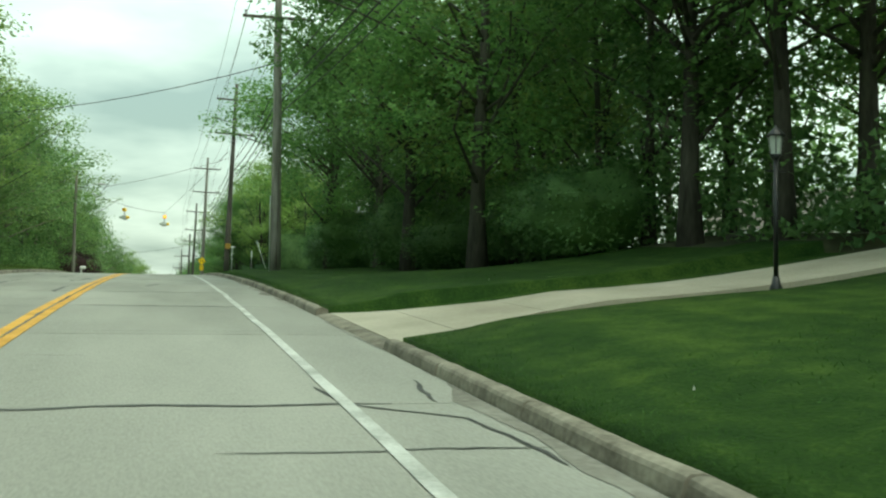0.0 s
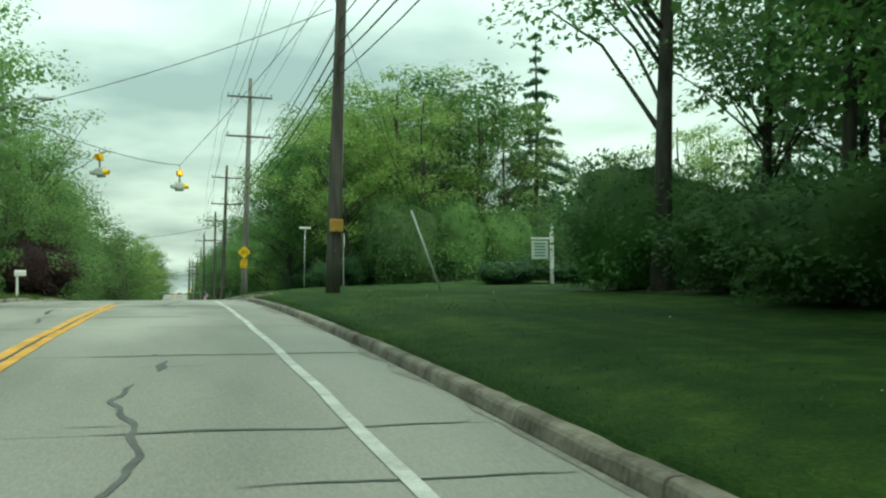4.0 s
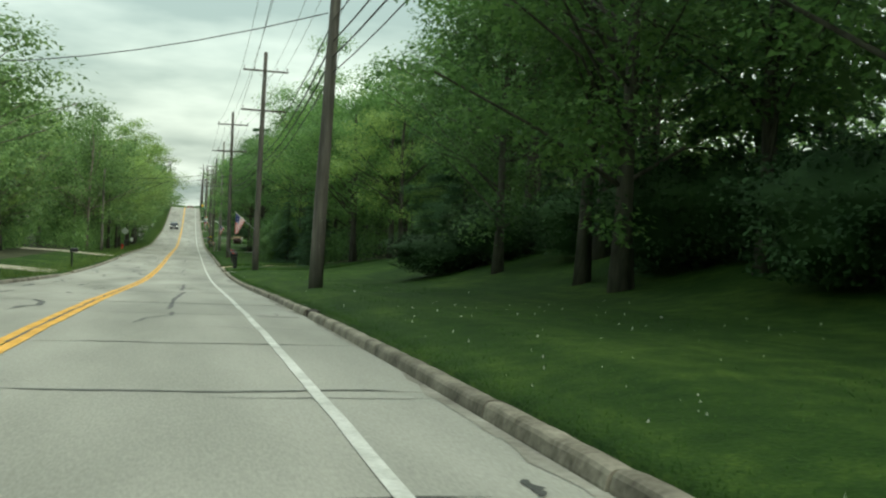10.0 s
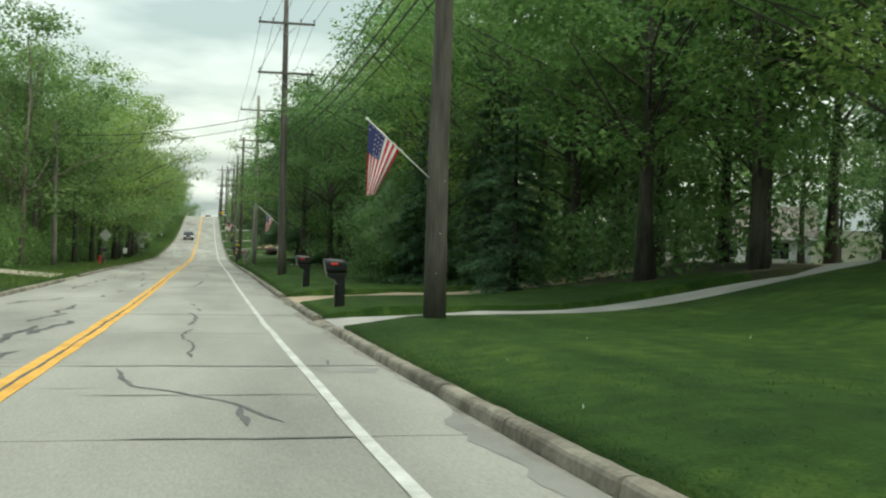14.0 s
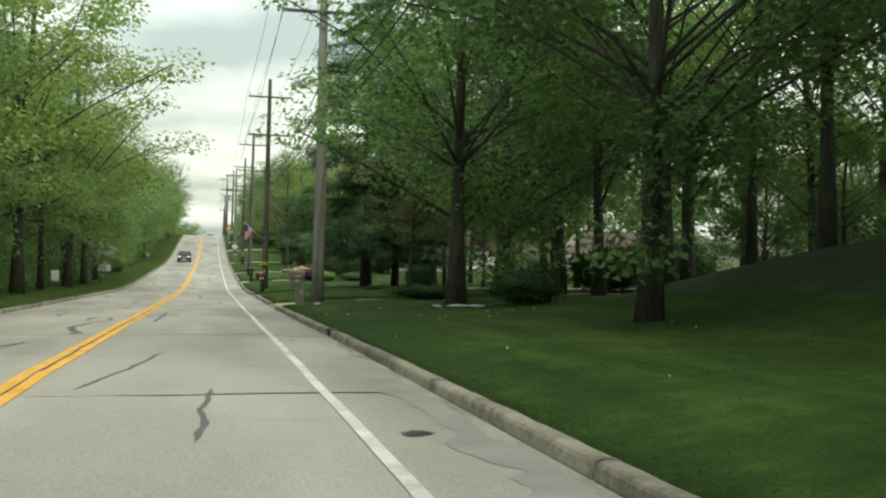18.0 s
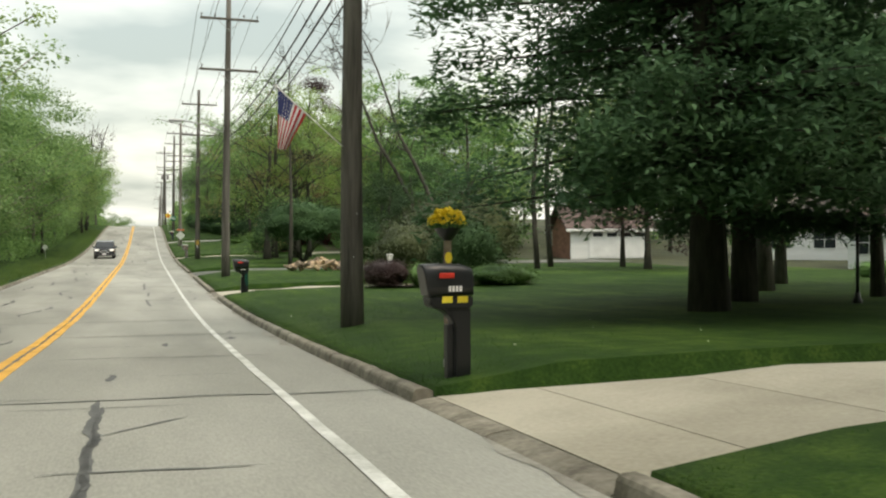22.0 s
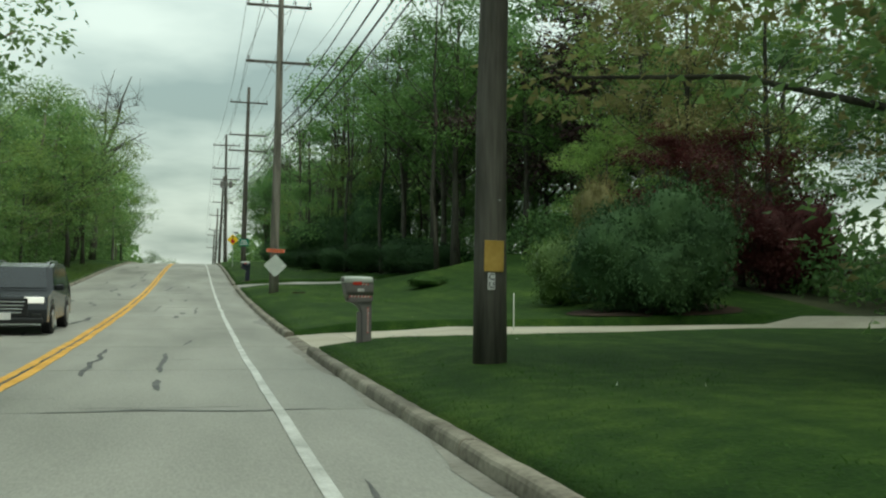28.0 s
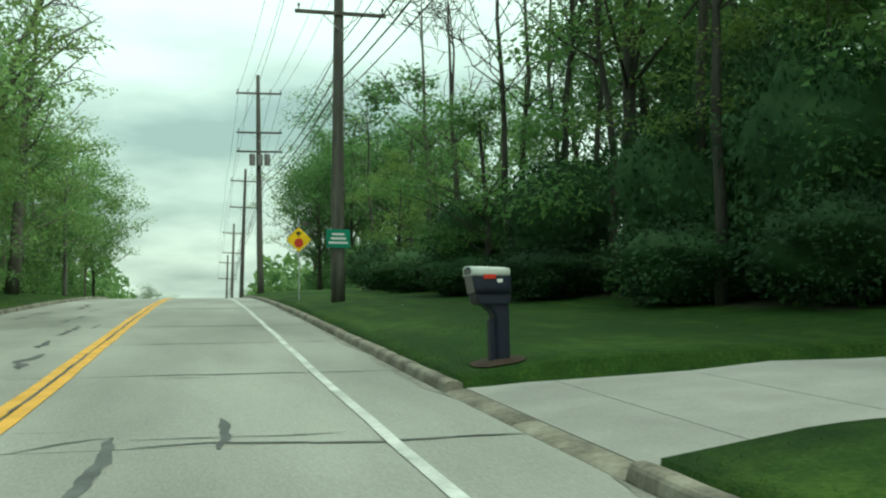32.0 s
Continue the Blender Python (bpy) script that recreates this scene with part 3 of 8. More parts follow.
def seal(wide, *way):
    """A tarred crack through a few bends, ragged in width."""
    pts, seed = [], rnd.uniform(0, 99)
    for (x0, y0), (x1, y1) in zip(way[:-1], way[1:]):
        n = max(4, int(math.hypot(x1 - x0, y1 - y0) / 0.13))
        pts += [(x0 + (x1 - x0) * i / n, y0 + (y1 - y0) * i / n) for i in range(n)]
    pts.append(way[-1])
    n = len(pts)
    pts = [(x + 0.07 * noise.noise((y * 1.1, seed, 1)) + 0.03 * noise.noise((y * 5, seed, 2)), y + 0.07 * noise.noise((x * 2.3, seed, 5))) for x, y in pts]
    ribbon(pts, [wide * (0.3 + 0.7 * min(1, i / 3, (n - 1 - i) / 3)) * (0.65 + 0.7 * abs(noise.noise((i * 0.21, seed, 9))) + 0.35 * abs(noise.noise((i * 0.9, seed, 3)))) for i in range(n)], M_TAR, "tar_seal")


# tarred cracks of the near lane, as they follow each other
seal(0.05, (1.25, 9.06), (2.1, 8.27), (2.19, 7.57), (2.26, 6.52))
seal(0.07, (1.16, 9.99), (1.25, 9.06))
seal(0.13, (-0.66, 32.0), (-0.42, 33.5), (-0.27, 34.02), (-0.37, 34.4))
seal(0.16, (-0.68, 45.5), (-0.43, 46.1))
seal(0.13, (-0.16, 83.1), (-0.36, 84.0), (-0.57, 85.2), (-0.42, 88.0), (0.07, 94.2))
seal(0.10, (-1.22, 110.0), (-1.16, 116.0), (-1.26, 130.0))
seal(0.13, (-0.04, 164.0), (-0.26, 157.3), (-0.29, 151.1))
seal(0.10, (-0.21, 150.2), (-0.19, 148.8), (-0.6, 147.8), (-0.8, 146.2))
seal(0.15, (-0.09, 177.1), (-0.1, 170.2), (-0.15, 166.3))
seal(0.05, (-0.02, 168.6), (0.18, 168.5), (0.21, 169.2))
seal(0.09, (-0.11, 173.9), (-0.31, 173.2), (-0.35, 172.2))
seal(0.07, (-1.17, 194.5), (-0.77, 192.5), (0.22, 191.2), (0.7, 189.6))
seal(0.09, (0.35, 190.7), (0.34, 189.4))
seal(0.12, (-0.24, 234.8), (-0.39, 230.0), (-0.58, 229.3), (-0.42, 228.6))
seal(0.07, (-0.72, 253.6), (-1.07, 250.5), (-1.44, 248.0))
seal(0.07, (0.02, 247.9), (-0.06, 244.1))
seal(0.12, (-1.46, 273.2), (-1.42, 269.6), (-1.49, 265.5))
seal(0.06, (-1.35, 271.0), (-0.94, 269.2), (-0.09, 269.1))
seal(0.05, (-0.41, 264.1), (-0.1, 263.8), (0.24, 264.0))
seal(0.07, (-1.36, 290.0), (-1.29, 291.6), (0.05, 291.9))
seal(0.07, (-0.63, 302.7), (-0.51, 292.7))
seal(0.09, (0.42, 287.0), (0.47, 285.7), (0.36, 284.0))
seal(0.11, (-0.63, 303.3), (-0.64, 300.2), (-0.57, 297.6))
seal(0.04, (-0.55, 300.6), (0.2, 301.7))
seal(0.12, (0.21, 312.7), (0.19, 311.6))
seal(0.10, (-0.22, 348.2), (-0.23, 341.7))
seal(0.09, (0.0, 339.3), (-0.08, 335.8))
seal(0.10, (-0.1, 333.6), (-0.08, 330.6), (0.04, 329.2))
seal(0.05, (-0.6, 325.8), (0.09, 326.6), (0.64, 326.2))
seal(0.09, (-1.29, 389.6), (-1.29, 392.3), (-1.34, 395.5))
seal(0.10, (-0.15, 394.4), (-0.16, 390.3))
seal(0.12, (-0.15, 389.1), (-0.07, 387.5))
seal(0.07, (0.32, 398.4), (0.15, 396.7))
seal(0.07, (0.42, 415.7), (0.38, 411.4))
seal(0.05, (-1.48, 410.5), (-0.82, 411.3), (-0.14, 410.9))
seal(0.05, (-1.6, 409.6), (-0.31, 409.4))
seal(0.06, (-1.09, 412.8), (-0.95, 417.0))
seal(0.10, (0.01, 423.0), (-0.06, 421.0))
seal(0.05, (-0.73, 423.0), (-0.64, 421.2))
seal(0.06, (1.45, 429.4), (2.09, 429.2))
seal(0.12, (-1.0, 436.4), (-1.01, 435.0), (-1.06, 434.0), (-1.2, 432.2))
seal(0.05, (-1.75, 435.75), (-1.4, 436.2), (-1.0, 436.4))
seal(0.10, (-0.05, 437.4), (-0.09, 435.6))
for x, y, wide, long in ((1.5, 313.3, 0.22, 0.7), (0.84, 333.9, 0.16, 0.9), (-0.36, 367.2, 0.22, 0.9), (-0.08, 411.2, 0.22, 0.9), (-0.28, 408.6, 0.2, 1.3), (1.7, 244.1, 0.3, 0.3), (-0.62, 305.4, 0.14, 0.9)):
    blot(x, y, wide, long)
for x, y0, y1, w in ((-0.3, 52, 66, 0.2), (-0.2, 196, 214, 0.18), (-0.3, 352, 366, 0.14)):
    y = y0
    while y < y1 - 0.5:
        e = min(y1, y + rnd.uniform(2.2, 8.0))
        crack(x + rnd.uniform(-0.3, 0.3), y + rnd.uniform(0, 0.6), e - rnd.uniform(0, 0.6), w * rnd.uniform(0.3, 0.65), 0.8)
        y = e + rnd.choice((0.0, 0.5, 1.8))
y = 5.0
while y < 470:
    crack(rnd.choice((-3.0, -3.8, -4.8, -5.5)) + rnd.uniform(-0.3, 0.3), y, y + rnd.uniform(1.5, 5), rnd.uniform(0.08, 0.2), 0.9)
    if rnd.random() < 0.6:
        across(-2.4, rnd.uniform(-6.3, -3.6), y + rnd.uniform(0, 3), rnd.uniform(0.03, 0.07))
    y += rnd.uniform(1.8, 5)
y = 3.0
while y < 470:
    a_ = rnd.uniform(-2.05, 0.9)
    across(a_, min(2.4, a_ + rnd.uniform(0.7, 3.2)), y, rnd.uniform(0.02, 0.06))
    if rnd.random() < 0.3:
        across(-2.0, rnd.uniform(-1.6, -0.8), y + rnd.uniform(0.4, 1.5), rnd.uniform(0.02, 0.04))
    if rnd.random() < 0.12:
        blot(rnd.uniform(1.4, 2.1), y, rnd.uniform(0.08, 0.16), rnd.uniform(0.2, 0.5))
    y += rnd.uniform(3.0, 9.0)
for j in cuts:
    if 2 < j < 470 and rnd.random() < 0.85:
        across(rnd.uniform(-2.1, -0.6), rnd.uniform(1.4, 2.5), j, 0.085)
        if rnd.random() < 0.2:
            crack(rnd.uniform(1.6, 2.2), j + 0.05, j + rnd.uniform(0.9, 2.0), 0.06, 0.4)
y = -30.0
while y < 500:
    e = y + rnd.uniform(3, 14)
    n = int((e - y) / 0.35)
    if not 86 < y < 120:
        ribbon([(X_YELLOW + 0.03 * noise.noise((i * 0.3, y, 0)), y + 0.35 * i) for i in range(n)], [0.04 + 0.06 * abs(noise.noise((i * 0.4, y, 3))) for i in range(n)], M_TAR, "tar_seal", 0.0115)
    y = e + rnd.uniform(0.3, 3)
for x0, x1, y0, w in ((-2.1, 2.2, 84.9, 0.55), (-1.9, 0.2, 76.2, 0.25), (1.5, 2.3, 194.3, 0.8), (-1.9, 0.4, 226.2, 0.3), (1.55, 2.35, 258.2, 0.6), (-6.2, -2.5, 85.3, 0.5), (-1.2, -0.8, 83.2, 0.35), (0.2, 0.5, 331.5, 0.7), (-1.35, -1.0, 412.4, 0.35), (1.5, 2.35, 149.0, 0.5)):
    n = 10
    ribbon([(x0 + (x1 - x0) * i / (n - 1), y0 + 0.06 * noise.noise((i * 0.9, y0, 0))) for i in range(n)], [w * (0.85 + 0.3 * noise.noise((i * 1.3, y0, 5))) for i in range(n)], M_PATCH, "repair_patch", 0.006)

# wide darker bands between the edge line and the kerb
for y0, y1, w in ((76, 84, 0.35), (183, 191, 0.4), (224, 234, 0.5), (238, 254, 0.6), (282.5, 288, 0.6), (404, 409, 0.4), (368, 373, 0.3)):
    n = int((y1 - y0) / 0.3)
    ws = [w * min(1, (i + 0.4) / 5, (n - 0.6 - i) / 5) * (0.8 + 0.6 * noise.noise((i * 0.3, y0, 1)) + 0.3 * noise.noise((i * 0.9, y0, 4))) for i in range(n)]
    ribbon([(X_KERB - 0.02 - q / 2, y0 + 0.3 * i) for i, q in enumerate(ws)], ws, M_PATCH, "gutter_stain", 0.0045)

# dirt washed along the right kerb
y = -6.0
while y < 470:
    n = rnd.randint(8, 26)
    if not (90 < y + n * 0.2 < 116):
        w0 = rnd.uniform(0.06, 0.28)
        seed = rnd.uniform(0, 99)
        w = [w0 * min(1, (i + 0.3) / 3, (n - 0.7 - i) / 3) * (0.7 + 0.6 * noise.noise((i * 0.5, seed, 1))) for i in range(n)]
        ribbon([(X_KERB - 0.01 - q / 2, y + 0.4 * i) for i, q in enumerate(w)], w, M_GUTTER, "gutter_dirt", 0.0055)
    y += n * 0.4 * rnd.uniform(0.8, 1.5)

# ---- kerbs ----
DRAINS = [149.4, 258.6, 373.9]
LEFT_DRIVES = [(38, 44), (101, 106), (186, 193), (232, 238)]
kerb_right = tagged(new("kerb_right"), "worn rounded concrete kerb along the lawn", "kerb", kind="structure")
kerb_left = tagged(new("kerb_left"), "low concrete kerb along the far verge", "kerb", kind="structure")
KERB_CUT = [(0.0, -0.12), (0.0, 0.02), (0.014, 0.10), (0.032, 0.128), (0.062, 0.140), (0.14, 0.142), (0.225, 0.115), (0.25, -0.12)]
KERB_LOW = [(0.0, -0.12), (0.0, 0.004), (0.03, 0.018), (0.08, 0.03), (0.14, 0.04), (0.19, 0.045), (0.245, 0.05), (0.25, -0.12)]


def kerb_piece(pts, normals, cut, parent, mat, name="kerb_stone"):
    """One kerb stone swept along pts (x, y); normals point away from the road."""
    p, nn = np.array(pts, float), np.array(normals, float)
    c = np.array(cut)
    k = len(c)
    v = []
    for q, d in zip(p, nn):
        z = float(prof(q[1])) + float(side_lift(q[0]))
        chip = 1 + 0.10 * noise.noise((q[0] * 3, q[1] * 3, 5)) + 0.10 * noise.noise((q[1] * 9, 2, 5))
        bite = 0.022 * max(0, noise.noise((q[1] * 4.7, q[0], 8)) - 0.1)
        v += [(q[0] + d[0] * (a + (bite if 0.05 < b and a < 0.1 else 0)), q[1] + d[1] * (a + (bite if 0.05 < b and a < 0.1 else 0)), z + b * (chip if b > 0.05 else 1)) for a, b in c]
    f = [(i * k + j, i * k + j + 1, (i + 1) * k + j + 1, (i + 1) * k + j) for i in range(len(p) - 1) for j in range(k - 1)]
    f += [tuple(range(k)), tuple(range((len(p) - 1) * k, len(p) * k))[::-1]]
    return part(name, mesh(name, v, f, mat), mat, parent)


def kerb_run(x, side, y0, y1, drives, drains, parent, length):
    marks = sorted({y0, y1, *[v for d in drives for v in d if y0 < v < y1], *[v for d in drains for v in (d - 0.45, d + 0.45) if y0 < v < y1]})
    for a, b in zip(marks[:-1], marks[1:]):
        mid = (a + b) / 2
        if any(abs(mid - d) < 0.5 for d in drains):
            ys = (a + 0.01, b - 0.01)
            kerb_piece([(x, v) for v in ys], [(side, 0)] * 2, [(0, -0.12), (0.06, -0.02), (0.07, 0.1), (0.05, 0.135), (0.25, 0.15), (0.25, -0.12)], parent, M_KERB_DARK, "drain_inlet")
            continue
        low = any(d[0] < mid < d[1] for d in drives)
        n = max(1, round((b - a) / length))
        for i in range(n):
            u0, u1 = a + (b - a) * i / n, a + (b - a) * (i + 1) / n
            gap = 0.012 + 0.02 * rnd.random()
            dx = 0.012 * rnd.uniform(-1, 1)
            kerb_piece([(x + dx, v) for v in np.linspace(u0 + gap, u1 - gap, 9)], [(side, 0)] * 9, KERB_LOW if low else KERB_CUT, parent, M_KERB)


kerb_run(X_KERB, 1, -42, 93.2, DRIVES, DRAINS, kerb_right, 2.6)
kerb_run(X_KERB, 1, 111.5, 560, DRIVES, DRAINS, kerb_right, 2.6)
kerb_run(X_LEFT, -1, -42, 560, LEFT_DRIVES, [], kerb_left, 6.0)
SIDE_X = np.concatenate([np.linspace(2.515, 3.5, 13), np.linspace(3.6, 9, 27), np.arange(10.5, 62, 3.0)])
for curve, sign in ((side_near, -1), (side_far, 1)):
    ln = np.stack([SIDE_X, curve(SIDE_X)], -1)
    d = np.gradient(ln, axis=0)
    d /= np.linalg.norm(d, axis=1)[:, None]
    nn = np.stack([-d[:, 1], d[:, 0]], -1) * sign
    for i in range(0, len(ln) - 2, 2):
        kerb_piece(ln[i:i + 3], nn[i:i + 3], KERB_CUT, kerb_right, M_KERB)

# side road, joining on the right
sx = SIDE_X
sv, k = [], 9
for x in sx:
    for u in np.linspace(0, 1, k):
        y = (side_near(x) - 0.22) * (1 - u) + (side_far(x) + 0.22) * u
        sv.append((x, y, float(prof(y) + side_lift(x)) + 0.008 + 0.04 * min(1, (x - 2.5) / 5) * math.sin(math.pi * u)))
sf = [(i * k + j, (i + 1) * k + j, (i + 1) * k + j + 1, i * k + j + 1) for i in range(len(sx) - 1) for j in range(k - 1)]
side_road = tagged(new("side_road", mesh("side_road", sv, sf, M_ASPH, True)), "dark asphalt side road joining between curved kerbs", "road", kind="structure")
edge = [(2.46 + 0.06 * noise.noise((y * 2.1, 0, 0)), y) for y in np.linspace(93.4, 111.2, 90)]
ribbon(edge, [0.26 + 0.22 * noise.noise((i * 0.45, 2, 0)) for i in range(90)], M_ASPH, "ragged_asphalt_edge", 0.011)


def driveway(y0k, y1k, y0, y1, x_end, mat, label, shear=0.0, side=1, step=3.2):
    """A drive from the kerb, flared at its mouth, in slabs that lie on the lawn."""
    top = tagged(new("driveway"), label, "driveway", kind="structure")
    start = X_KERB + 0.245 if side > 0 else X_LEFT - 0.245
    xs = [start, start + side * 1.0, start + side * 2.6]
    while abs(xs[-1] - start) < x_end:
        xs.append(xs[-1] + side * step)
    for a, b in zip(xs[:-1], xs[1:]):
        v = []
        for x in np.linspace(a + side * 0.008, b - side * 0.008, 4):
            u = min(1, abs(x - start) / 2.6) ** 0.7
            lo, hi = y0k + (y0 - y0k) * u + shear * abs(x - start), y1k + (y1 - y1k) * u + shear * abs(x - start)
            for y in np.linspace(lo, hi, 5):
                k = min(1.0, abs(x - start) / 0.5)
                v.append((x, y, (float(prof(y)) + 0.055) * (1 - k) + (ground(x, y) + 0.03) * k))
        f = [(i * 5 + j, (i + 1) * 5 + j, (i + 1) * 5 + j + 1, i * 5 + j + 1) for i in range(3) for j in range(4)]
        n = len(v)
        v += [(x, y, z - 0.12) for x, y, z in v]
        rim = [i * 5 for i in range(4)] + [16, 17, 18, 19] + [14, 9, 4] + [3, 2, 1]
        rim = [0, 5, 10, 15, 16, 17, 18, 19, 14, 9, 4, 3, 2, 1]
        f += [(rim[i], rim[(i + 1) % 14], rim[(i + 1) % 14] + n, rim[i] + n) for i in range(14)]
        part("slab", mesh("slab", v, f, mat), mat, top)
    return top


driveway(13.4, 19.4, 15.2, 17.8, 30, M_DRIVE, "narrow old concrete drive crossing the lawn")
driveway(201.7, 205.6, 202.6, 204.8, 28, M_GRAVEL, "grey worn drive beside the flag pole", 0.03)
driveway(212.4, 218.0, 213.6, 216.4, 26, M_DRIVE_TAN, "pale concrete drive with mailboxes beside it", 0.06)
driveway(277.4, 283.4, 278.2, 281.4, 24, M_DRIVE_TAN, "wide tan concrete drive", 0.0)
driveway(297.1, 302.0, 297.4, 301.4, 34, M_DRIVE, "pale concrete drive across the lawn", -0.05)
driveway(333.2, 338.0, 333.7, 336.3, 8.5, M_DRIVE, "pale concrete drive beside the mailbox", 0.0)
driveway(354.5, 362.3, 355.5, 361.5, 28, M_ASPH, "dark asphalt drive mouth", 0.0)
driveway(394.2, 399.4, 394.6, 398.6, 30, M_DRIVE, "pale concrete drive beside the patterned mailbox", 0.0)
driveway(433.6, 439.0, 434.0, 438.4, 16, M_GRAVEL, "wide grey concrete drive beside the navy mailbox", 0.03)
for a, b in LEFT_DRIVES:
    driveway(a, b, a + 0.8, b - 0.8, 12, M_DRIVE, "pale drive on the far verge", 0, -1)


# ---- trees and shrubs ----
def leaf_mesh(name, centres, dirs, sizes, mat, width=0.6, extra=None, corners=3, facing=None):
    """Many small leaves with three or four corners: centres, the way each points, lengths, and the way their faces look."""
    n = len(centres)
    rs = np.random.RandomState(n % 9973)
    d = dirs / (np.linalg.norm(dirs, axis=1)[:, None] + 1e-9)
    side = np.cross(d, rs.normal(size=(n, 3)) if facing is None else facing + rs.normal(0, 0.26, (n, 3)))
    side /= np.linalg.norm(side, axis=1)[:, None] + 1e-9
    s = np.asarray(sizes)[:, None]
    if corners == 4:
        up = np.cross(side, d) * s * 0.10
        ring_ = [centres - d * s / 2, centres + side * s * width / 2 + up, centres + d * s / 2, centres - side * s * width / 2 + up]
    else:
        ring_ = [centres - d * s / 2 + side * s * width * 0.55, centres + d * s / 2, centres - d * s * 0.35 - side * s * width * 0.55]
    v = np.stack(ring_, 1).reshape(-1, 3)
    loops, totals = np.arange(corners * n), np.full(n, corners)
    if extra is not None:
        ev, ef = extra
        loops = np.concatenate([loops, (np.array(ef) + len(v)).ravel()])
        totals = np.concatenate([totals, np.full(len(ef), 4)])
        v = np.concatenate([v, ev])
    me = bpy.data.meshes.new(name)
    me.vertices.add(len(v))
    me.vertices.foreach_set("co", v.ravel())
    me.loops.add(len(loops))
    me.loops.foreach_set("vertex_index", loops)
    me.polygons.add(len(totals))
    me.polygons.foreach_set("loop_start", np.concatenate([[0], np.cumsum(totals)[:-1]]))
    me.polygons.foreach_set("loop_total", totals)
    me.materials.append(mat)
    me.update()
    me.validate()
    return me


def cloud(rs, centres, radii, n, flat=0.6):
    """Points in tufts round the centres, denser towards the outside of each tuft."""
    w = radii**2 / (radii**2).sum()
    i = rs.choice(len(centres), n, p=w)
    d = rs.normal(size=(n, 3))
    d /= np.linalg.norm(d, axis=1)[:, None]
    p = centres[i] + d * (radii[i] * rs.uniform(0, 1, n) ** 0.45)[:, None] * [1.22, 1.22, flat]
    return p, d


def limbs(rs, height, radius, trunk_top, tips, bend=0.1):
    """Tapered trunk with limbs that reach the tips."""
    zs = np.linspace(0, trunk_top, 8)
    wob = np.cumsum(rs.normal(0, bend, (8, 2)), 0) * (zs / max(trunk_top, 1))[:, None]
    line = np.c_[wob, zs]
    line[0, 2] = -0.25
    rad = radius * (1 - 0.72 * zs / trunk_top)
    rad[0] *= 1.5
    rad[1] *= 1.05
    runs = [(line, rad)]
    for tip in tips:
        z0 = np.clip(tip[2] * rs.uniform(0.45, 0.75), 0.12 * height, trunk_top * 0.97)
        base = np.array([np.interp(z0, zs, line[:, 0]), np.interp(z0, zs, line[:, 1]), z0])
        r0 = 0.36 * np.interp(z0, zs, rad)
        mid = base * 0.45 + tip * 0.55 + np.r_[rs.normal(0, 0.25, 2), rs.uniform(-0.1, 0.5)]
        runs.append(([base, base * 0.7 + mid * 0.3, mid, tip], [r0, r0 * 0.75, r0 * 0.5, 0.02]))
    return runs


def broadleaf(seed, height, radius, spread, base, leaves, size, mat, bark, gaps=0.35, tufts=46, tuft=0.2, corners=3, sides=6):
    """Trunk and crown meshes of a broad-leaved tree: tufts of leaves on limbs, with gaps and an uneven outline."""
    rs = np.random.RandomState(seed)
    c, r = [], []
    while len(c) < tufts:
        d = rs.normal(size=3)
        d /= np.linalg.norm(d)
        q = rs.uniform(0.25, 1.0) ** 0.5
        lump = 1 + gaps * noise.noise((d[0] * 1.6 + seed, d[1] * 1.6, d[2] * 1.6)) * 1.6
        z = base + (height - base) * (0.5 + 0.5 * d[2] * q * lump)
        narrow = 0.72 + 0.5 * math.sin(math.pi * min(1, max(0, (z - base) / (height - base))) ** 0.8)
        c.append((d[0] * q * spread * lump * narrow, d[1] * q * spread * lump * narrow, z))
        r.append(height * tuft * rs.uniform(0.35, 0.75))
    c, r = np.array(c), np.array(r)
    p, d = cloud(rs, c, r, leaves)
    inner, di = cloud(rs, c * [0.8, 0.8, 1], r * 0.75, leaves // 6)
    pts = np.concatenate([p, inner])
    out = np.concatenate([d, di])
    way = out * [1, 1, 0.3] + rs.normal(0, 0.6, (len(pts), 3)) * [1, 1, 0.5] + [0, 0, -0.25]
    sz = np.concatenate([rs.uniform(0.6, 1.25, len(p)) * size, rs.uniform(1.1, 1.6, len(inner)) * size])
    crown = leaf_mesh("crown", pts, way, sz, mat, 0.72, None, corners, out * 0.75 + [0, 0, 0.75])
    far = np.argsort(-np.hypot(c[:, 0], c[:, 1]))
    tips = c[np.r_[far[:12], far[12 + rs.choice(tufts - 12, 5, replace=False)]]]
    trunk = tubes("trunk", limbs(rs, height, radius, height * 0.82, tips), bark, sides)
    return trunk, crown


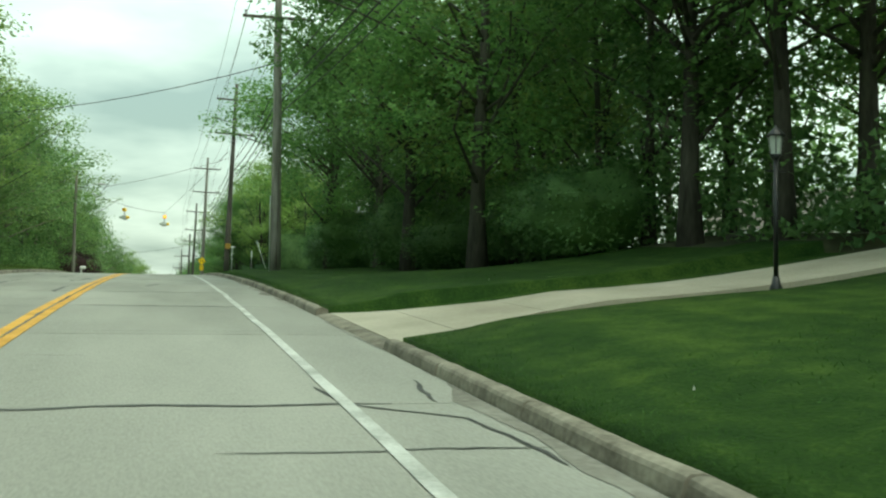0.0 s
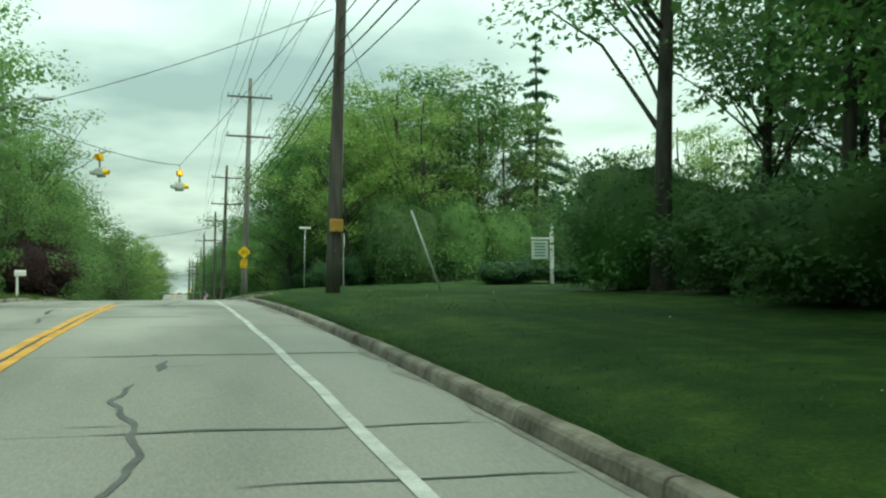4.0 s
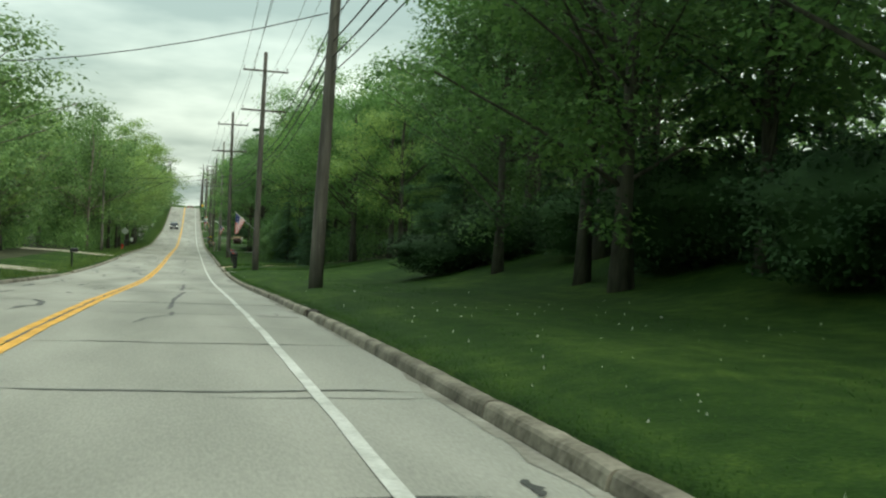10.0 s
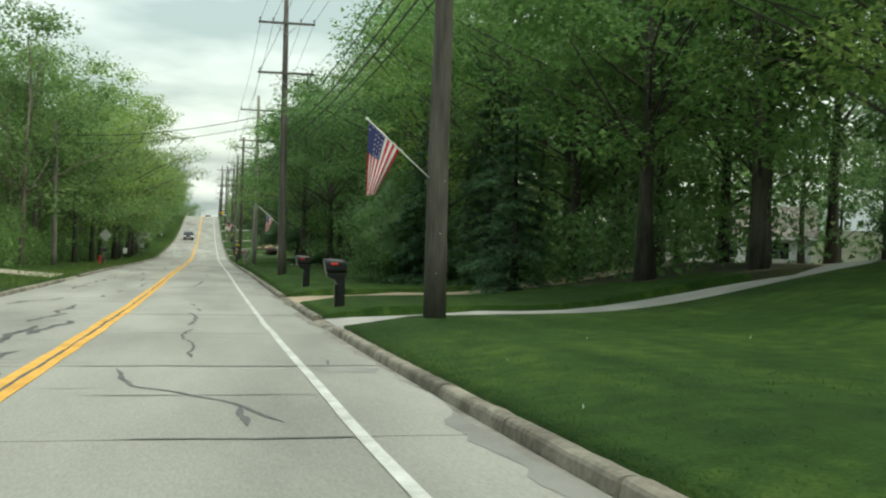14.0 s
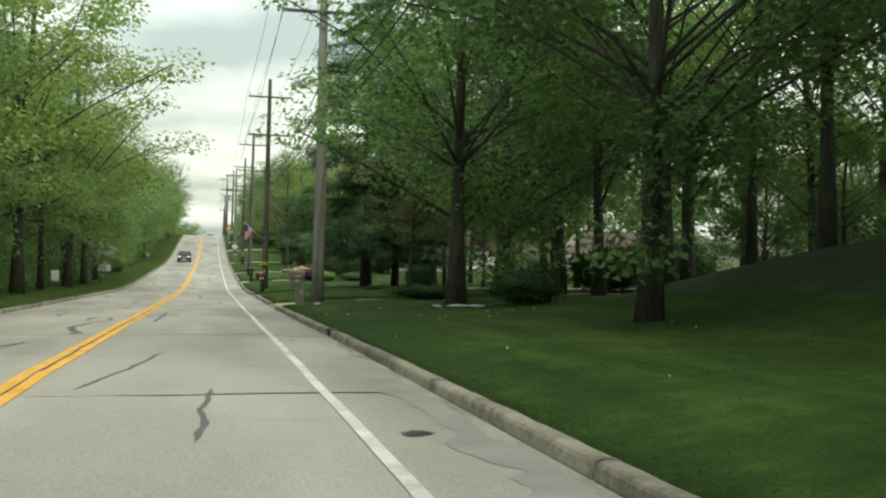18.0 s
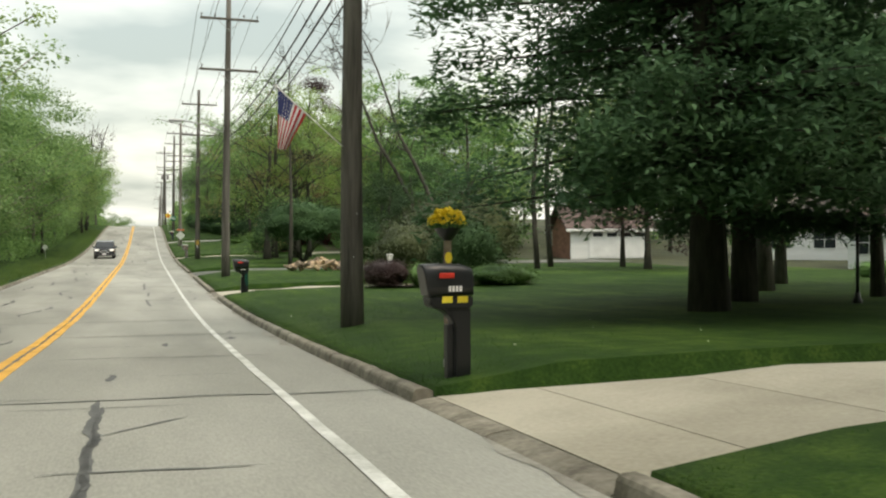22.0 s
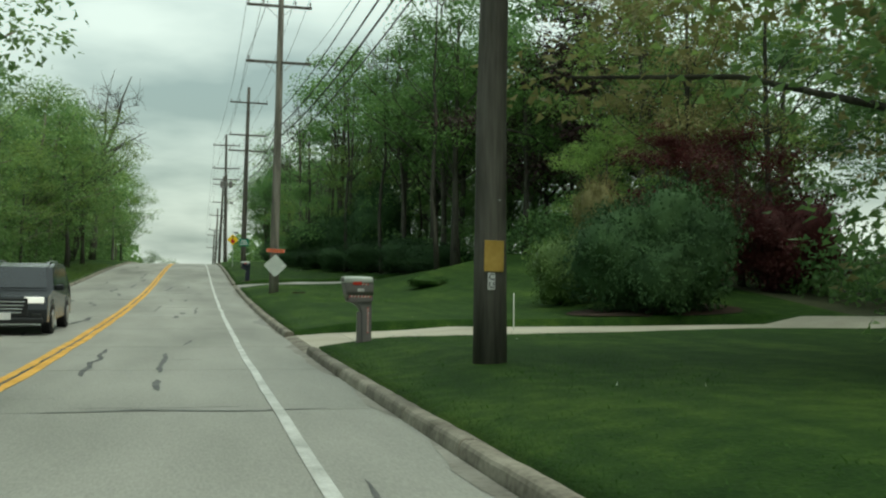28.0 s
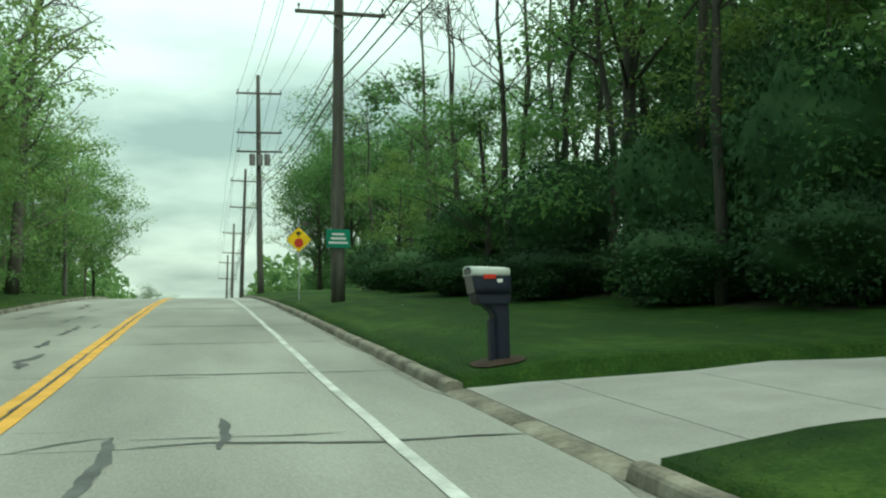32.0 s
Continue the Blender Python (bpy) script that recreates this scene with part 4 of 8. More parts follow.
def conifer(seed, height, radius, spread, base, sprays, size, mat, tiers=16, droop=0.25, flatness=0.10, broad=0.0):
    """A conifer: tiers of drooping branches set with sprays of needles."""
    rs = np.random.RandomState(seed)
    pts, way, runs = [], [], []
    zs = np.linspace(0, height, 7)
    runs.append((np.c_[rs.normal(0, 0.03, (7, 2)), zs - np.r_[0.25, np.zeros(6)]], radius * (1 - 0.93 * zs / height) * np.r_[1.4, np.ones(6)]))
    total = 0
    tier = np.linspace(base, height * 0.985, tiers)
    weight = np.maximum(1 - (tier - base) / (height - base), 0.06)
    weight = weight * (1 - broad) + broad * np.minimum(1.0, 0.25 + 2.2 * weight)
    for z, w in zip(tier, weight):
        reach = spread * (w ** 0.85) * rs.uniform(0.75, 1.15)
        k = max(4, int(5 + 5 * w))
        for a in rs.uniform(0, 2 * math.pi, k):
            ln = reach * rs.uniform(0.6, 1.15)
            n = max(6, int(sprays * w / weight.sum() / k))
            u = rs.uniform(0.12, 1, n) ** 0.7
            side = rs.normal(0, 0.24, n) * ln * (1.15 - u)
            x, y = u * ln * math.cos(a) - side * math.sin(a), u * ln * math.sin(a) + side * math.cos(a)
            zz = z - droop * ln * u**1.5 + rs.normal(0, flatness, n) * (0.5 + ln * 0.15)
            pts.append(np.stack([x, y, zz], -1))
            way.append(np.stack([np.full(n, math.cos(a)), np.full(n, math.sin(a)), np.full(n, -droop)], -1) + rs.normal(0, 0.55, (n, 3)))
            runs.append(([(0, 0, z), (0.5 * ln * math.cos(a), 0.5 * ln * math.sin(a), z - droop * ln * 0.35), (ln * 0.95 * math.cos(a), ln * 0.95 * math.sin(a), z - droop * ln * 0.93)], [0.022 + 0.008 * ln, 0.012 + 0.003 * ln, 0.005]))
    pts, way = np.concatenate(pts), np.concatenate(way)
    crown = leaf_mesh("crown", pts, way * [1, 1, 0.6], rs.uniform(0.7, 1.3, len(pts)) * size, mat, 0.42, None, 3, np.tile([0.0, 0.0, 1.0], (len(pts), 1)))
    return tubes("trunk", runs, M_BARK, 6), crown


def bush_mesh(seed, sx, sy, h, leaves, size, mat, square=0.0, lumps=0.25):
    """A dense shrub or hedge: leaves over a lumpy body, closed inside by a leafy core."""
    rs = np.random.RandomState(seed)

    def shape(d):
        k = np.array([1 + lumps * noise.noise((q[0] * 2 + seed, q[1] * 2, q[2] * 2)) + lumps * 0.5 * noise.noise((q[0] * 5, q[1] * 5 + seed, q[2] * 5)) for q in d])
        if square:
            k = k / np.maximum(np.abs(d).max(1), 0.55) ** square
        return k

    d = rs.normal(size=(leaves, 3))
    d /= np.linalg.norm(d, axis=1)[:, None]
    q = rs.uniform(0.78, 1.06, leaves) * shape(d)
    p = d * q[:, None] * [sx, sy, h / 2] + [0, 0, h / 2]
    p[:, 2] = np.maximum(p[:, 2], 0.03 + rs.uniform(0, 0.15, leaves))
    u, v = np.meshgrid(np.linspace(0, 2 * math.pi, 19)[:-1], np.linspace(0.02, math.pi - 0.02, 10))
    cd = np.stack([np.cos(u) * np.sin(v), np.sin(u) * np.sin(v), np.cos(v)], -1).reshape(-1, 3)
    core = cd * (0.82 * shape(cd))[:, None] * [sx, sy, h / 2] + [0, 0, h / 2]
    core[:, 2] = np.maximum(core[:, 2], -0.1)
    cf = [(r * 18 + k, r * 18 + (k + 1) % 18, (r + 1) * 18 + (k + 1) % 18, (r + 1) * 18 + k) for r in range(9) for k in range(18)]
    way = d * 0.6 + rs.normal(0, 0.7, (leaves, 3))
    return leaf_mesh("foliage", p, way, rs.uniform(0.6, 1.3, leaves) * size, mat, 0.6, (core, cf), 3, d * 0.8 + [0, 0, 0.5])


def recolour(me, mat):
    m = me.copy()
    m.materials.clear()
    m.materials.append(mat)
    return m


def plant(name, trunk, crown, x, y, scale, turn, label, category, group="", sink=0.05, tall=1.0):
    top = thing(name, pose(x, y, ground(x, y) - sink, 0, 0, turn) @ Matrix.Diagonal((scale, scale, scale * tall, 1)), label, category, group)
    part("trunk" if trunk else "stem_cluster", trunk or STEMS, None, top)
    part("crown" if trunk else "foliage", crown, None, top)
    return top


STEMS = tubes("stems", [([(0.05 * math.cos(a), 0.05 * math.sin(a), -0.1), (0.2 * math.cos(a), 0.2 * math.sin(a), 0.25), (0.45 * math.cos(a), 0.45 * math.sin(a), 0.7)], [0.03, 0.024, 0.012]) for a in np.linspace(0, 5.4, 7)], M_BARK, 5)


def bare_tree(seed, height, radius, mat, twigs=70):
    """A tall tree not yet in leaf: trunk, limbs and many twigs."""
    rs = np.random.RandomState(seed)
    zs = np.linspace(0, height, 9)
    line = np.c_[np.cumsum(rs.normal(0, 0.14, (9, 2)), 0), zs]
    runs = [(line, radius * (1 - 0.9 * zs / height))]
    ends = []
    for _ in range(14):
        z = rs.uniform(0.4, 0.95) * height
        b = np.array([np.interp(z, zs, line[:, 0]), np.interp(z, zs, line[:, 1]), z])
        a, ln = rs.uniform(0, 6.28), rs.uniform(0.12, 0.26) * height * (1.3 - z / height)
        e = b + np.array([math.cos(a) * ln, math.sin(a) * ln, ln * rs.uniform(0.5, 1.2)])
        m = (b + e) / 2 + rs.normal(0, 0.25, 3)
        runs.append(([b, m, e], [radius * 0.32 * (1.15 - z / height), radius * 0.2 * (1.15 - z / height), 0.02]))
        ends += [(m, e), (b, m), (m, e)]
    for _ in range(twigs):
        b0, e0 = ends[rs.randint(len(ends))]
        u = rs.uniform(0.2, 1)
        b = b0 * (1 - u) + e0 * u
        e = b + rs.normal(0, 0.75, 3) + [0, 0, 0.5]
        runs.append(([b, (b + e) / 2 + rs.normal(0, 0.12, 3), e], [0.022, 0.016, 0.008]))
    return tubes("trunk", runs[:1], mat, 7), tubes("crown", runs[1:], mat, 5)


WOOD = [broadleaf(11 + k, 16, 0.2, 3.4, 1.2 + 0.8 * k, 9400, 0.18, L_WOOD, M_BARK, 0.45, 56, 0.16) for k in range(4)]
MAPLE = [broadleaf(31 + k, 12, 0.22, 4.6, 1.8, 15000, 0.155, L_MAPLE, M_BARK, 0.4, 64, 0.17) for k in range(3)]
LEFT = [broadleaf(51 + k, 11.5, 0.16, 3.6, 0.4 + 0.5 * k, 7800, 0.175, L_LEFT, M_BARK_PALE, 0.45, 50, 0.18, 3, 4) for k in range(4)]
TALL = [broadleaf(121 + k, 17, 0.23, 4.0, 4.6, 8600, 0.185, L_MAPLE, M_BARK, 0.6, 46, 0.13) for k in range(3)]
DEEP = [broadleaf(131 + k, 15, 0.2, 3.8, 3.0, 1900, 0.38, L_WOOD, M_BARK, 0.5, 40, 0.15, 3, 4) for k in range(3)]
BACK = [broadleaf(61 + k, 13, 0.16, 3.8, 0.4, 2200, 0.46, L_LEFT, M_BARK_PALE, 0.45, 40, 0.18, 3, 4) for k in range(2)]
SPRING = [broadleaf(71 + k, 14, 0.2, 4.2, 2.5, 10000, 0.175, L_SPRING, M_BARK, 0.5, 64, 0.13) for k in range(2)]
LIGHT = [broadleaf(81 + k, 13, 0.14, 3.4, 3.0, 4800, 0.145, L_SPRING, M_BARK, 0.55, 60, 0.10) for k in range(2)]
SPRUCE = [conifer(91 + k, 13, 0.2, 3.3, 0.35, 15000, 0.28, L_SPRUCE, 22, 0.30) for k in range(2)]
PINE = [conifer(95 + k, 17, 0.28, 5.2, 2.2, 140000, 0.175, L_PINE, 20, 0.10, 0.17, 0.7) for k in range(2)]
BARE = [bare_tree(101 + k, 17, 0.17, M_BARK) for k in range(2)]
GNARLED = bare_tree(103, 17, 0.36, M_BARK, 120)

WOOD_LABEL, LEFT_LABEL = "tall woodland tree with dark green leaves", "fresh green broad-leaved tree in a roadside belt"
placed = []


def free(x, y, gap):
    return all((x - a) ** 2 + (y - b) ** 2 > gap * gap for a, b in placed)


def grow(kind, x, y, scale, name, label, group, tall=1.0, crown=None):
    placed.append((x, y))
    t, c = kind
    return plant(name, t, crown or c, x, y, scale, rnd.uniform(0, 360), label, "tree", group, 0.05, tall)


rnd = random.Random(12)
# belt of trees on the left
y = -6.0
while y < 530:
    lawn = (34 < y < 50) or (180 < y < 240)
    x = -10.6 - rnd.uniform(0, 2.0) - (5.0 if lawn else 0)
    h = rnd.uniform(0.8, 1.5) * (0.85 if 60 < y < 105 or y > 425 else 1)
    if rnd.random() < 0.3:
        grow(rnd.choice(LIGHT), x + 0.6, y + 2.5, 1.05 * h, "young_tree", "slender half-leafed tree in a roadside belt", "trees on the far side", 1.0)
    grow(LEFT[int(rnd.random() * 4)], x, y, h, "roadside_tree", LEFT_LABEL, "trees on the far side", rnd.uniform(0.85, 1.2))
    y += rnd.uniform(4.6, 7.4)
y = -4.0
while y < 520:
    grow(BACK[int(rnd.random() * 2)], -16.5 - rnd.uniform(0, 3), y, rnd.uniform(1.0, 1.35), "roadside_tree", LEFT_LABEL, "trees on the far side", rnd.uniform(0.9, 1.1))
    y += rnd.uniform(9, 13)

# single trees on the right, as they stand
red_m = [(t, recolour(c, L_RED)) for t, c in MAPLE[:1]]
pur_m = [broadleaf(34, 12, 0.22, 4.4, 1.4, 26000, 0.15, L_PURPLE, M_BARK, 0.4, 80, 0.16)]
gold_t = [broadleaf(87 + k, 13, 0.13, 3.3, 2.4, 8200, 0.125, L_GOLD, M_BARK, 0.55, 64, 0.115) for k in range(2)]
SOFT = [broadleaf(141 + k, 12, 0.24, 4.6, 1.1, 7600, 0.14, (L_LEFT, L_SPRING, L_GOLD)[k], M_BARK, 0.5, 60, 0.15) for k in range(3)]
DARKM = [(t, recolour(c, L_WOOD)) for t, c in MAPLE]
# maple crowns in the dark yew colour, painting the shade under trees
MAPLE_SHADE = [(t, recolour(c, L_YEW)) for t, c in MAPLE[1:]]
SINGLES = [
    # edge of the first wood
    (MAPLE[0], 9.6, 33, 1.25, "maple_tree", "broad dark green maple at the lawn's edge"), (MAPLE[1], 9.4, 42, 1.3, "maple_tree", "broad dark green maple at the lawn's edge"),
    (MAPLE[2], 10.2, 52, 1.2, "maple_tree", "broad dark green maple at the lawn's edge"), (MAPLE[0], 9.2, 62, 1.15, "maple_tree", "broad dark green maple at the lawn's edge"),
    (MAPLE[1], 12.4, 24, 1.3, "maple_tree", "broad dark green maple at the lawn's edge"), (MAPLE[2], 16, 22, 1.25, "maple_tree", "broad dark green maple at the lawn's edge"),
    (SPRING[0], 22, 25, 1.1, "budding_tree", "light green spring tree with gaps in its crown"),
    # corner of the side road
    (SPRUCE[0], 14.5, 152, 1.5, "spruce_tree", "dark blue-green spruce behind the bank"), (SPRING[1], 14.0, 134.5, 0.85, "spring_tree", "bright yellow-green spring tree"), (DARKM[0], 16.5, 139.5, 1.25, "maple_tree", "dense dark green maple over the verge"), (SPRUCE[1], 26.5, 128, 1.5, "spruce_tree", "dark blue-green spruce behind the hedge"),
    (SPRING[0], 14.4, 123, 1.2, "spring_tree", "bright yellow-green spring tree"), (SPRING[1], 20.5, 128, 1.2, "spring_tree", "bright yellow-green spring tree"),
    (SPRING[0], 36, 137, 0.85, "spring_tree", "bright yellow-green spring tree"), (MAPLE[1], 42, 141, 0.85, "maple_tree", "leafy maple beyond the hedge"), (SPRUCE[0], 30, 99, 1.2, "spruce_tree", "dark spruce on a corner lot"), (LIGHT[0], 45, 141, 1.35, "young_tree", "slender half-leafed tree beyond the hedge"), (LIGHT[1], 50.5, 145, 1.4, "young_tree", "slender half-leafed tree beyond the hedge"), (LIGHT[0], 55, 148, 1.4, "young_tree", "slender half-leafed tree beyond the hedge"),
    (SPRING[1], 10.6, 119.5, 0.95, "spring_tree", "bright yellow-green spring tree"), (MAPLE[2], 11.6, 136, 1.1, "maple_tree", "dense dark green maple over the verge"),
    (MAPLE[1], 11, 140, 1.2, "maple_tree", "dense dark green maple over the verge"), (MAPLE[0], 9.8, 150, 1.1, "maple_tree", "dense dark green maple over the verge"),
    (MAPLE[1], 13.6, 172, 1.05, "maple_tree", "dark maple over the sloping lawn"), 
    (MAPLE[2], 14.5, 176, 1.1, "maple_tree", "dark maple over the sloping lawn"), (SPRING[0], 14.2, 199.4, 0.95, "spring_tree", "bright green spring maple on the sloping lawn"),
    (PINE[0], 16.2, 189.5, 0.72, "pine_tree", "dense dark pine at the top of the lawn"), (PINE[1], 21.5, 185, 0.8, "pine_tree", "dense dark pine at the top of the lawn"),
    (WOOD[0], 18, 193, 1.0, "woodland_tree", "tall dark tree at the top of the lawn"), (WOOD[2], 20, 199, 1.05, "woodland_tree", "tall dark tree at the top of the lawn"),
    (MAPLE[2], 12.4, 208.8, 1.15, "maple_tree", "tall dark maple with a thick trunk beside the drive"), (MAPLE[1], 13.5, 218, 1.1, "maple_tree", "tall dark maple with a thick trunk beside the drive"), (WOOD[1], 17, 213, 1.0, "woodland_tree", "tall dark tree beside the drive"), (WOOD[3], 21, 209, 1.0, "woodland_tree", "tall dark tree beside the drive"),
    (WOOD[2], 24, 196, 1.1, "woodland_tree", "tall dark tree at the top of the lawn"), (WOOD[0], 23, 216, 1.1, "woodland_tree", "tall dark tree beside the drive"),
    (TALL[1], 25, 288, 1.0, "tall_tree", "tall tree beyond the open lawn"), (TALL[2], 27, 296, 1.0, "tall_tree", "tall tree beyond the open lawn"),
    (TALL[0], 24, 303, 0.95, "tall_tree", "tall tree beyond the open lawn"), (WOOD[2], 30, 306, 1.1, "woodland_tree", "tall tree beyond the open lawn"),
    (WOOD[1], 22, 325, 0.95, "woodland_tree", "tall tree beyond the open lawn"), (TALL[2], 24, 280, 1.0, "tall_tree", "tall tree beyond the open lawn"),
    (MAPLE[1], 20, 296, 1.0, "maple_tree", "leafy maple on the open lawn"),
    (MAPLE[0], 15, 207, 1.1, "maple_tree", "leafy maple beside the white house"), (SPRUCE[1], 9.8, 213.5, 0.62, "spruce_tree", "dense dark spruce beside the drive"),
    (SPRUCE[0], 10.4, 219, 0.7, "spruce_tree", "dense dark spruce beside the drive"), (SPRUCE[1], 8.6, 223, 0.55, "spruce_tree", "dense dark spruce beside the drive"),
    (DARKM[0], 13, 238, 1.35, "tall_tree", "tall tree with a bare trunk behind the grassy mound"), (TALL[1], 15.5, 243, 1.05, "tall_tree", "tall tree with a bare trunk behind the grassy mound"), (DARKM[2], 12.8, 246.5, 1.3, "tall_tree", "tall tree with a bare trunk behind the grassy mound"), (DARKM[1], 17, 249, 1.4, "tall_tree", "tall tree with a bare trunk behind the grassy mound"), (TALL[1], 14.6, 252.5, 1, "tall_tree", "tall tree with a bare trunk behind the grassy mound"), (LIGHT[0], 13.6, 257, 1.3, "tall_tree", "tall tree with a bare trunk behind the grassy mound"), (TALL[0], 17.5, 258, 1.1, "tall_tree", "tall tree with a bare trunk behind the grassy mound"), (DARKM[1], 8.3, 254.6, 1.1, "maple_tree", "dense dark maple beside the grassy mound"), (DARKM[2], 12.6, 263.5, 1.25, "maple_tree", "dense dark maple beside the grassy mound"), (LIGHT[1], 15.8, 264.5, 1.25, "tall_tree", "tall tree with a bare trunk behind the grassy mound"), (MAPLE[1], 19.5, 254, 1.4, "tall_tree", "tall tree with a bare trunk behind the grassy mound"), (LIGHT[0], 20, 268, 1.2, "tall_tree", "tall tree with a bare trunk behind the grassy mound"), (TALL[0], 11, 232.5, 1, "tall_tree", "tall tree with a bare trunk behind the grassy mound"), 
    # lawn with scattered trees
    (MAPLE[1], 7.65, 268.3, 1.2, "maple_tree", "tall leafy tree with a thick dark trunk on the lawn"),
    (DARKM[1], 11.8, 277.5, 1.15, "maple_tree", "dense dark maple on the open lawn"), (DARKM[2], 13.9, 285.7, 1.5, "maple_tree", "dense dark maple on the open lawn"), (DARKM[0], 21, 301, 1.3, "maple_tree", "dense dark maple on the open lawn"), (DARKM[1], 16.0, 292.4, 1.6, "maple_tree", "leafy maple on the open lawn"), (DARKM[2], 17.4, 287.1, 1.45, "maple_tree", "leafy maple on the open lawn"),
    (TALL[0], 20, 278, 1.1, "tall_tree", "leafy maple on the open lawn"), (TALL[2], 14.2, 273, 1.0, "tall_tree", "leafy maple on the open lawn"),
    (SPRING[0], 24, 270, 1.1, "spring_tree", "light green tree on the open lawn"), (gold_t[0], 10.4, 291.3, 0.8, "budding_tree", "budding golden-green young tree on the lawn"),
    (PINE[0], 10.75, 310.4, 1.2, "pine_tree", "dark broad pine with level branches"), (PINE[1], 13.4, 313.4, 0.95, "pine_tree", "dark broad pine with level branches"),
    (DARKM[0], 17.5, 319, 1.15, "maple_tree", "dense dark maple behind the pines"), (gold_t[1], 24.6, 320.3, 1.05, "budding_tree", "budding golden-green tree with several stems"),
    (gold_t[0], 25.4, 320.9, 1.05, "budding_tree", "budding golden-green tree with several stems"), (gold_t[0], 17.2, 313.5, 1.1, "budding_tree", "budding golden-green tree with several stems"), (gold_t[1], 21.5, 312.5, 1.1, "budding_tree", "budding golden-green tree with several stems"), (gold_t[1], 17.5, 303, 0.8, "budding_tree", "budding golden-green tree with several stems"),
    (LIGHT[1], 26.4, 347.5, 0.95, "young_tree", "slender half-leafed tree before the garage"), (pur_m[0], 26.0, 343.5, 0.8, "purple_tree", "small purple-leaved tree beside the house"),
    (SPRING[0], 38, 372, 1.15, "spring_tree", "pale green tree behind the garage"), (SPRING[1], 48, 366, 1.15, "spring_tree", "pale green tree behind the garage"),
    (SPRING[0], 31, 384, 1.15, "spring_tree", "pale green tree behind the garage"), (DARKM[1], 24, 370, 1.1, "maple_tree", "dense maple behind the wood pile, leaves coloured dark for shade"),
    (MAPLE_SHADE[0], 13.4, 351.0, 0.46, "maple_tree", "dense maple behind the wood pile, leaves coloured dark for shade"), (MAPLE_SHADE[1], 16.5, 357, 0.58, "maple_tree", "dense maple behind the wood pile, leaves coloured dark for shade"),
    (LIGHT[1], 13.6, 383.5, 1.35, "spring_tree", "tall fresh green tree beside the drive"), 
    (SOFT[0], 9.8, 381.6, 1.25, "spring_tree", "tall fresh green tree with a thick trunk"), (SOFT[1], 12.5, 382.8, 1.25, "spring_tree", "tall fresh green tree with a thick trunk"),
    (SOFT[2], 10.7, 384.6, 1.2, "maple_tree", "tall maple with a thick trunk"),
    (red_m[0], 15.4, 405.6, 0.47, "red_maple", "wine-red low maple beside the dark shrubs"), (red_m[0], 18.6, 406.4, 0.49, "red_maple", "wine-red low maple beside the dark shrubs"),
    (SPRING[0], 20.0, 418, 1.0, "spring_tree", "tall leafy maple beyond the red maple"), (LIGHT[0], 21.5, 409.5, 1.15, "young_tree", "tall leafy maple beyond the red maple"), (gold_t[1], 18.0, 409, 1.05, "budding_tree", "tall leafy maple beyond the red maple"), (TALL[1], 25, 398, 1.2, "tall_tree", "tall tree beyond the red maple"), (pur_m[0], 21.6, 429, 1.4, "purple_tree", "large purple-black leaved tree above the lawn"), (SPRING[1], 16.2, 413.2, 0.46, "spring_tree", "low fresh green tree beside the shrubs"),
    (MAPLE[0], 9.4, 462, 0.62, "maple_tree", "leafy tree behind the green sign"), (SPRING[1], 8.8, 476, 0.5, "spring_tree", "fresh green tree behind the green sign"),
    (TALL[1], 14.0, 444, 1.05, "tall_tree", "tall dark tree above the grey drive"), (TALL[0], 15.3, 440.5, 1.05, "tall_tree", "tall dark tree above the grey drive"), (TALL[2], 17.3, 441, 1.1, "tall_tree", "tall dark tree above the grey drive"), (TALL[1], 18.6, 437, 1.0, "tall_tree", "tall dark tree above the grey drive"), (TALL[0], 14.5, 431, 1.0, "tall_tree", "tall dark tree above the lawn"), (BARE[0] and (BARE[0][0], LIGHT[0][1]), 11.5, 449, 0.9, "young_tree", "tall half-leafed tree above the grey drive"),
]
for kind, x, y, s, name, label in SINGLES:
    grow(kind, x, y, s, name, label, name.replace("_", " ") + "s on the lawns")

for x, y, s in ((-8.6, 596, 0.8), (-7.6, 636, 0.9), (7.4, 606, 0.8), (-6.4, 668, 1.0)):
    grow(LEFT[int(y) % 4], x, y, s, "roadside_tree", "small tree beyond the crest of the road", "trees beyond the crest")

# light green trees that reach over the far verge
for x, y, s in ((-9.6, 262, 1.2), (-9.2, 270, 1.35), (-9.4, 279, 1.25), (-9.0, 289, 1.4), (-9.4, 299, 1.3), (-9.2, 309, 1.4), (-9.4, 320, 1.2), (-10.5, 36, 1.15), (-10.2, 47, 1.0), (-11, 56, 0.85), (-9.8, 332, 1.1), (-9.0, 467, 1.2), (-9.2, 458, 1.05)):
    grow((SPRING + LIGHT)[int(y) % 4], x, y, s, "spring_tree", "fresh yellow-green tree reaching over the verge", "spring trees on the far side")

for k in range(10):
    grow(DEEP[k % 3], 15 + 13 * ((k * 0.618) % 1), 42 + 4.0 * k, 1.05, "woodland_tree", WOOD_LABEL, "woodland trees")

for k in range(3, 18):
    grow((DEEP + BACK)[k % 5], 20 + 14 * ((k * 0.618) % 1), 423 + 2.4 * k, 1.05, "woodland_tree", WOOD_LABEL, "woodland trees")
for k in range(10):
    grow(BACK[k % 2], 26 + 11 * ((k * 0.618) % 1), 238 + 5.5 * k, 1.0 if k < 3 else 0.4, "woodland_tree", "pale leafy tree far behind the lawns", "far trees")

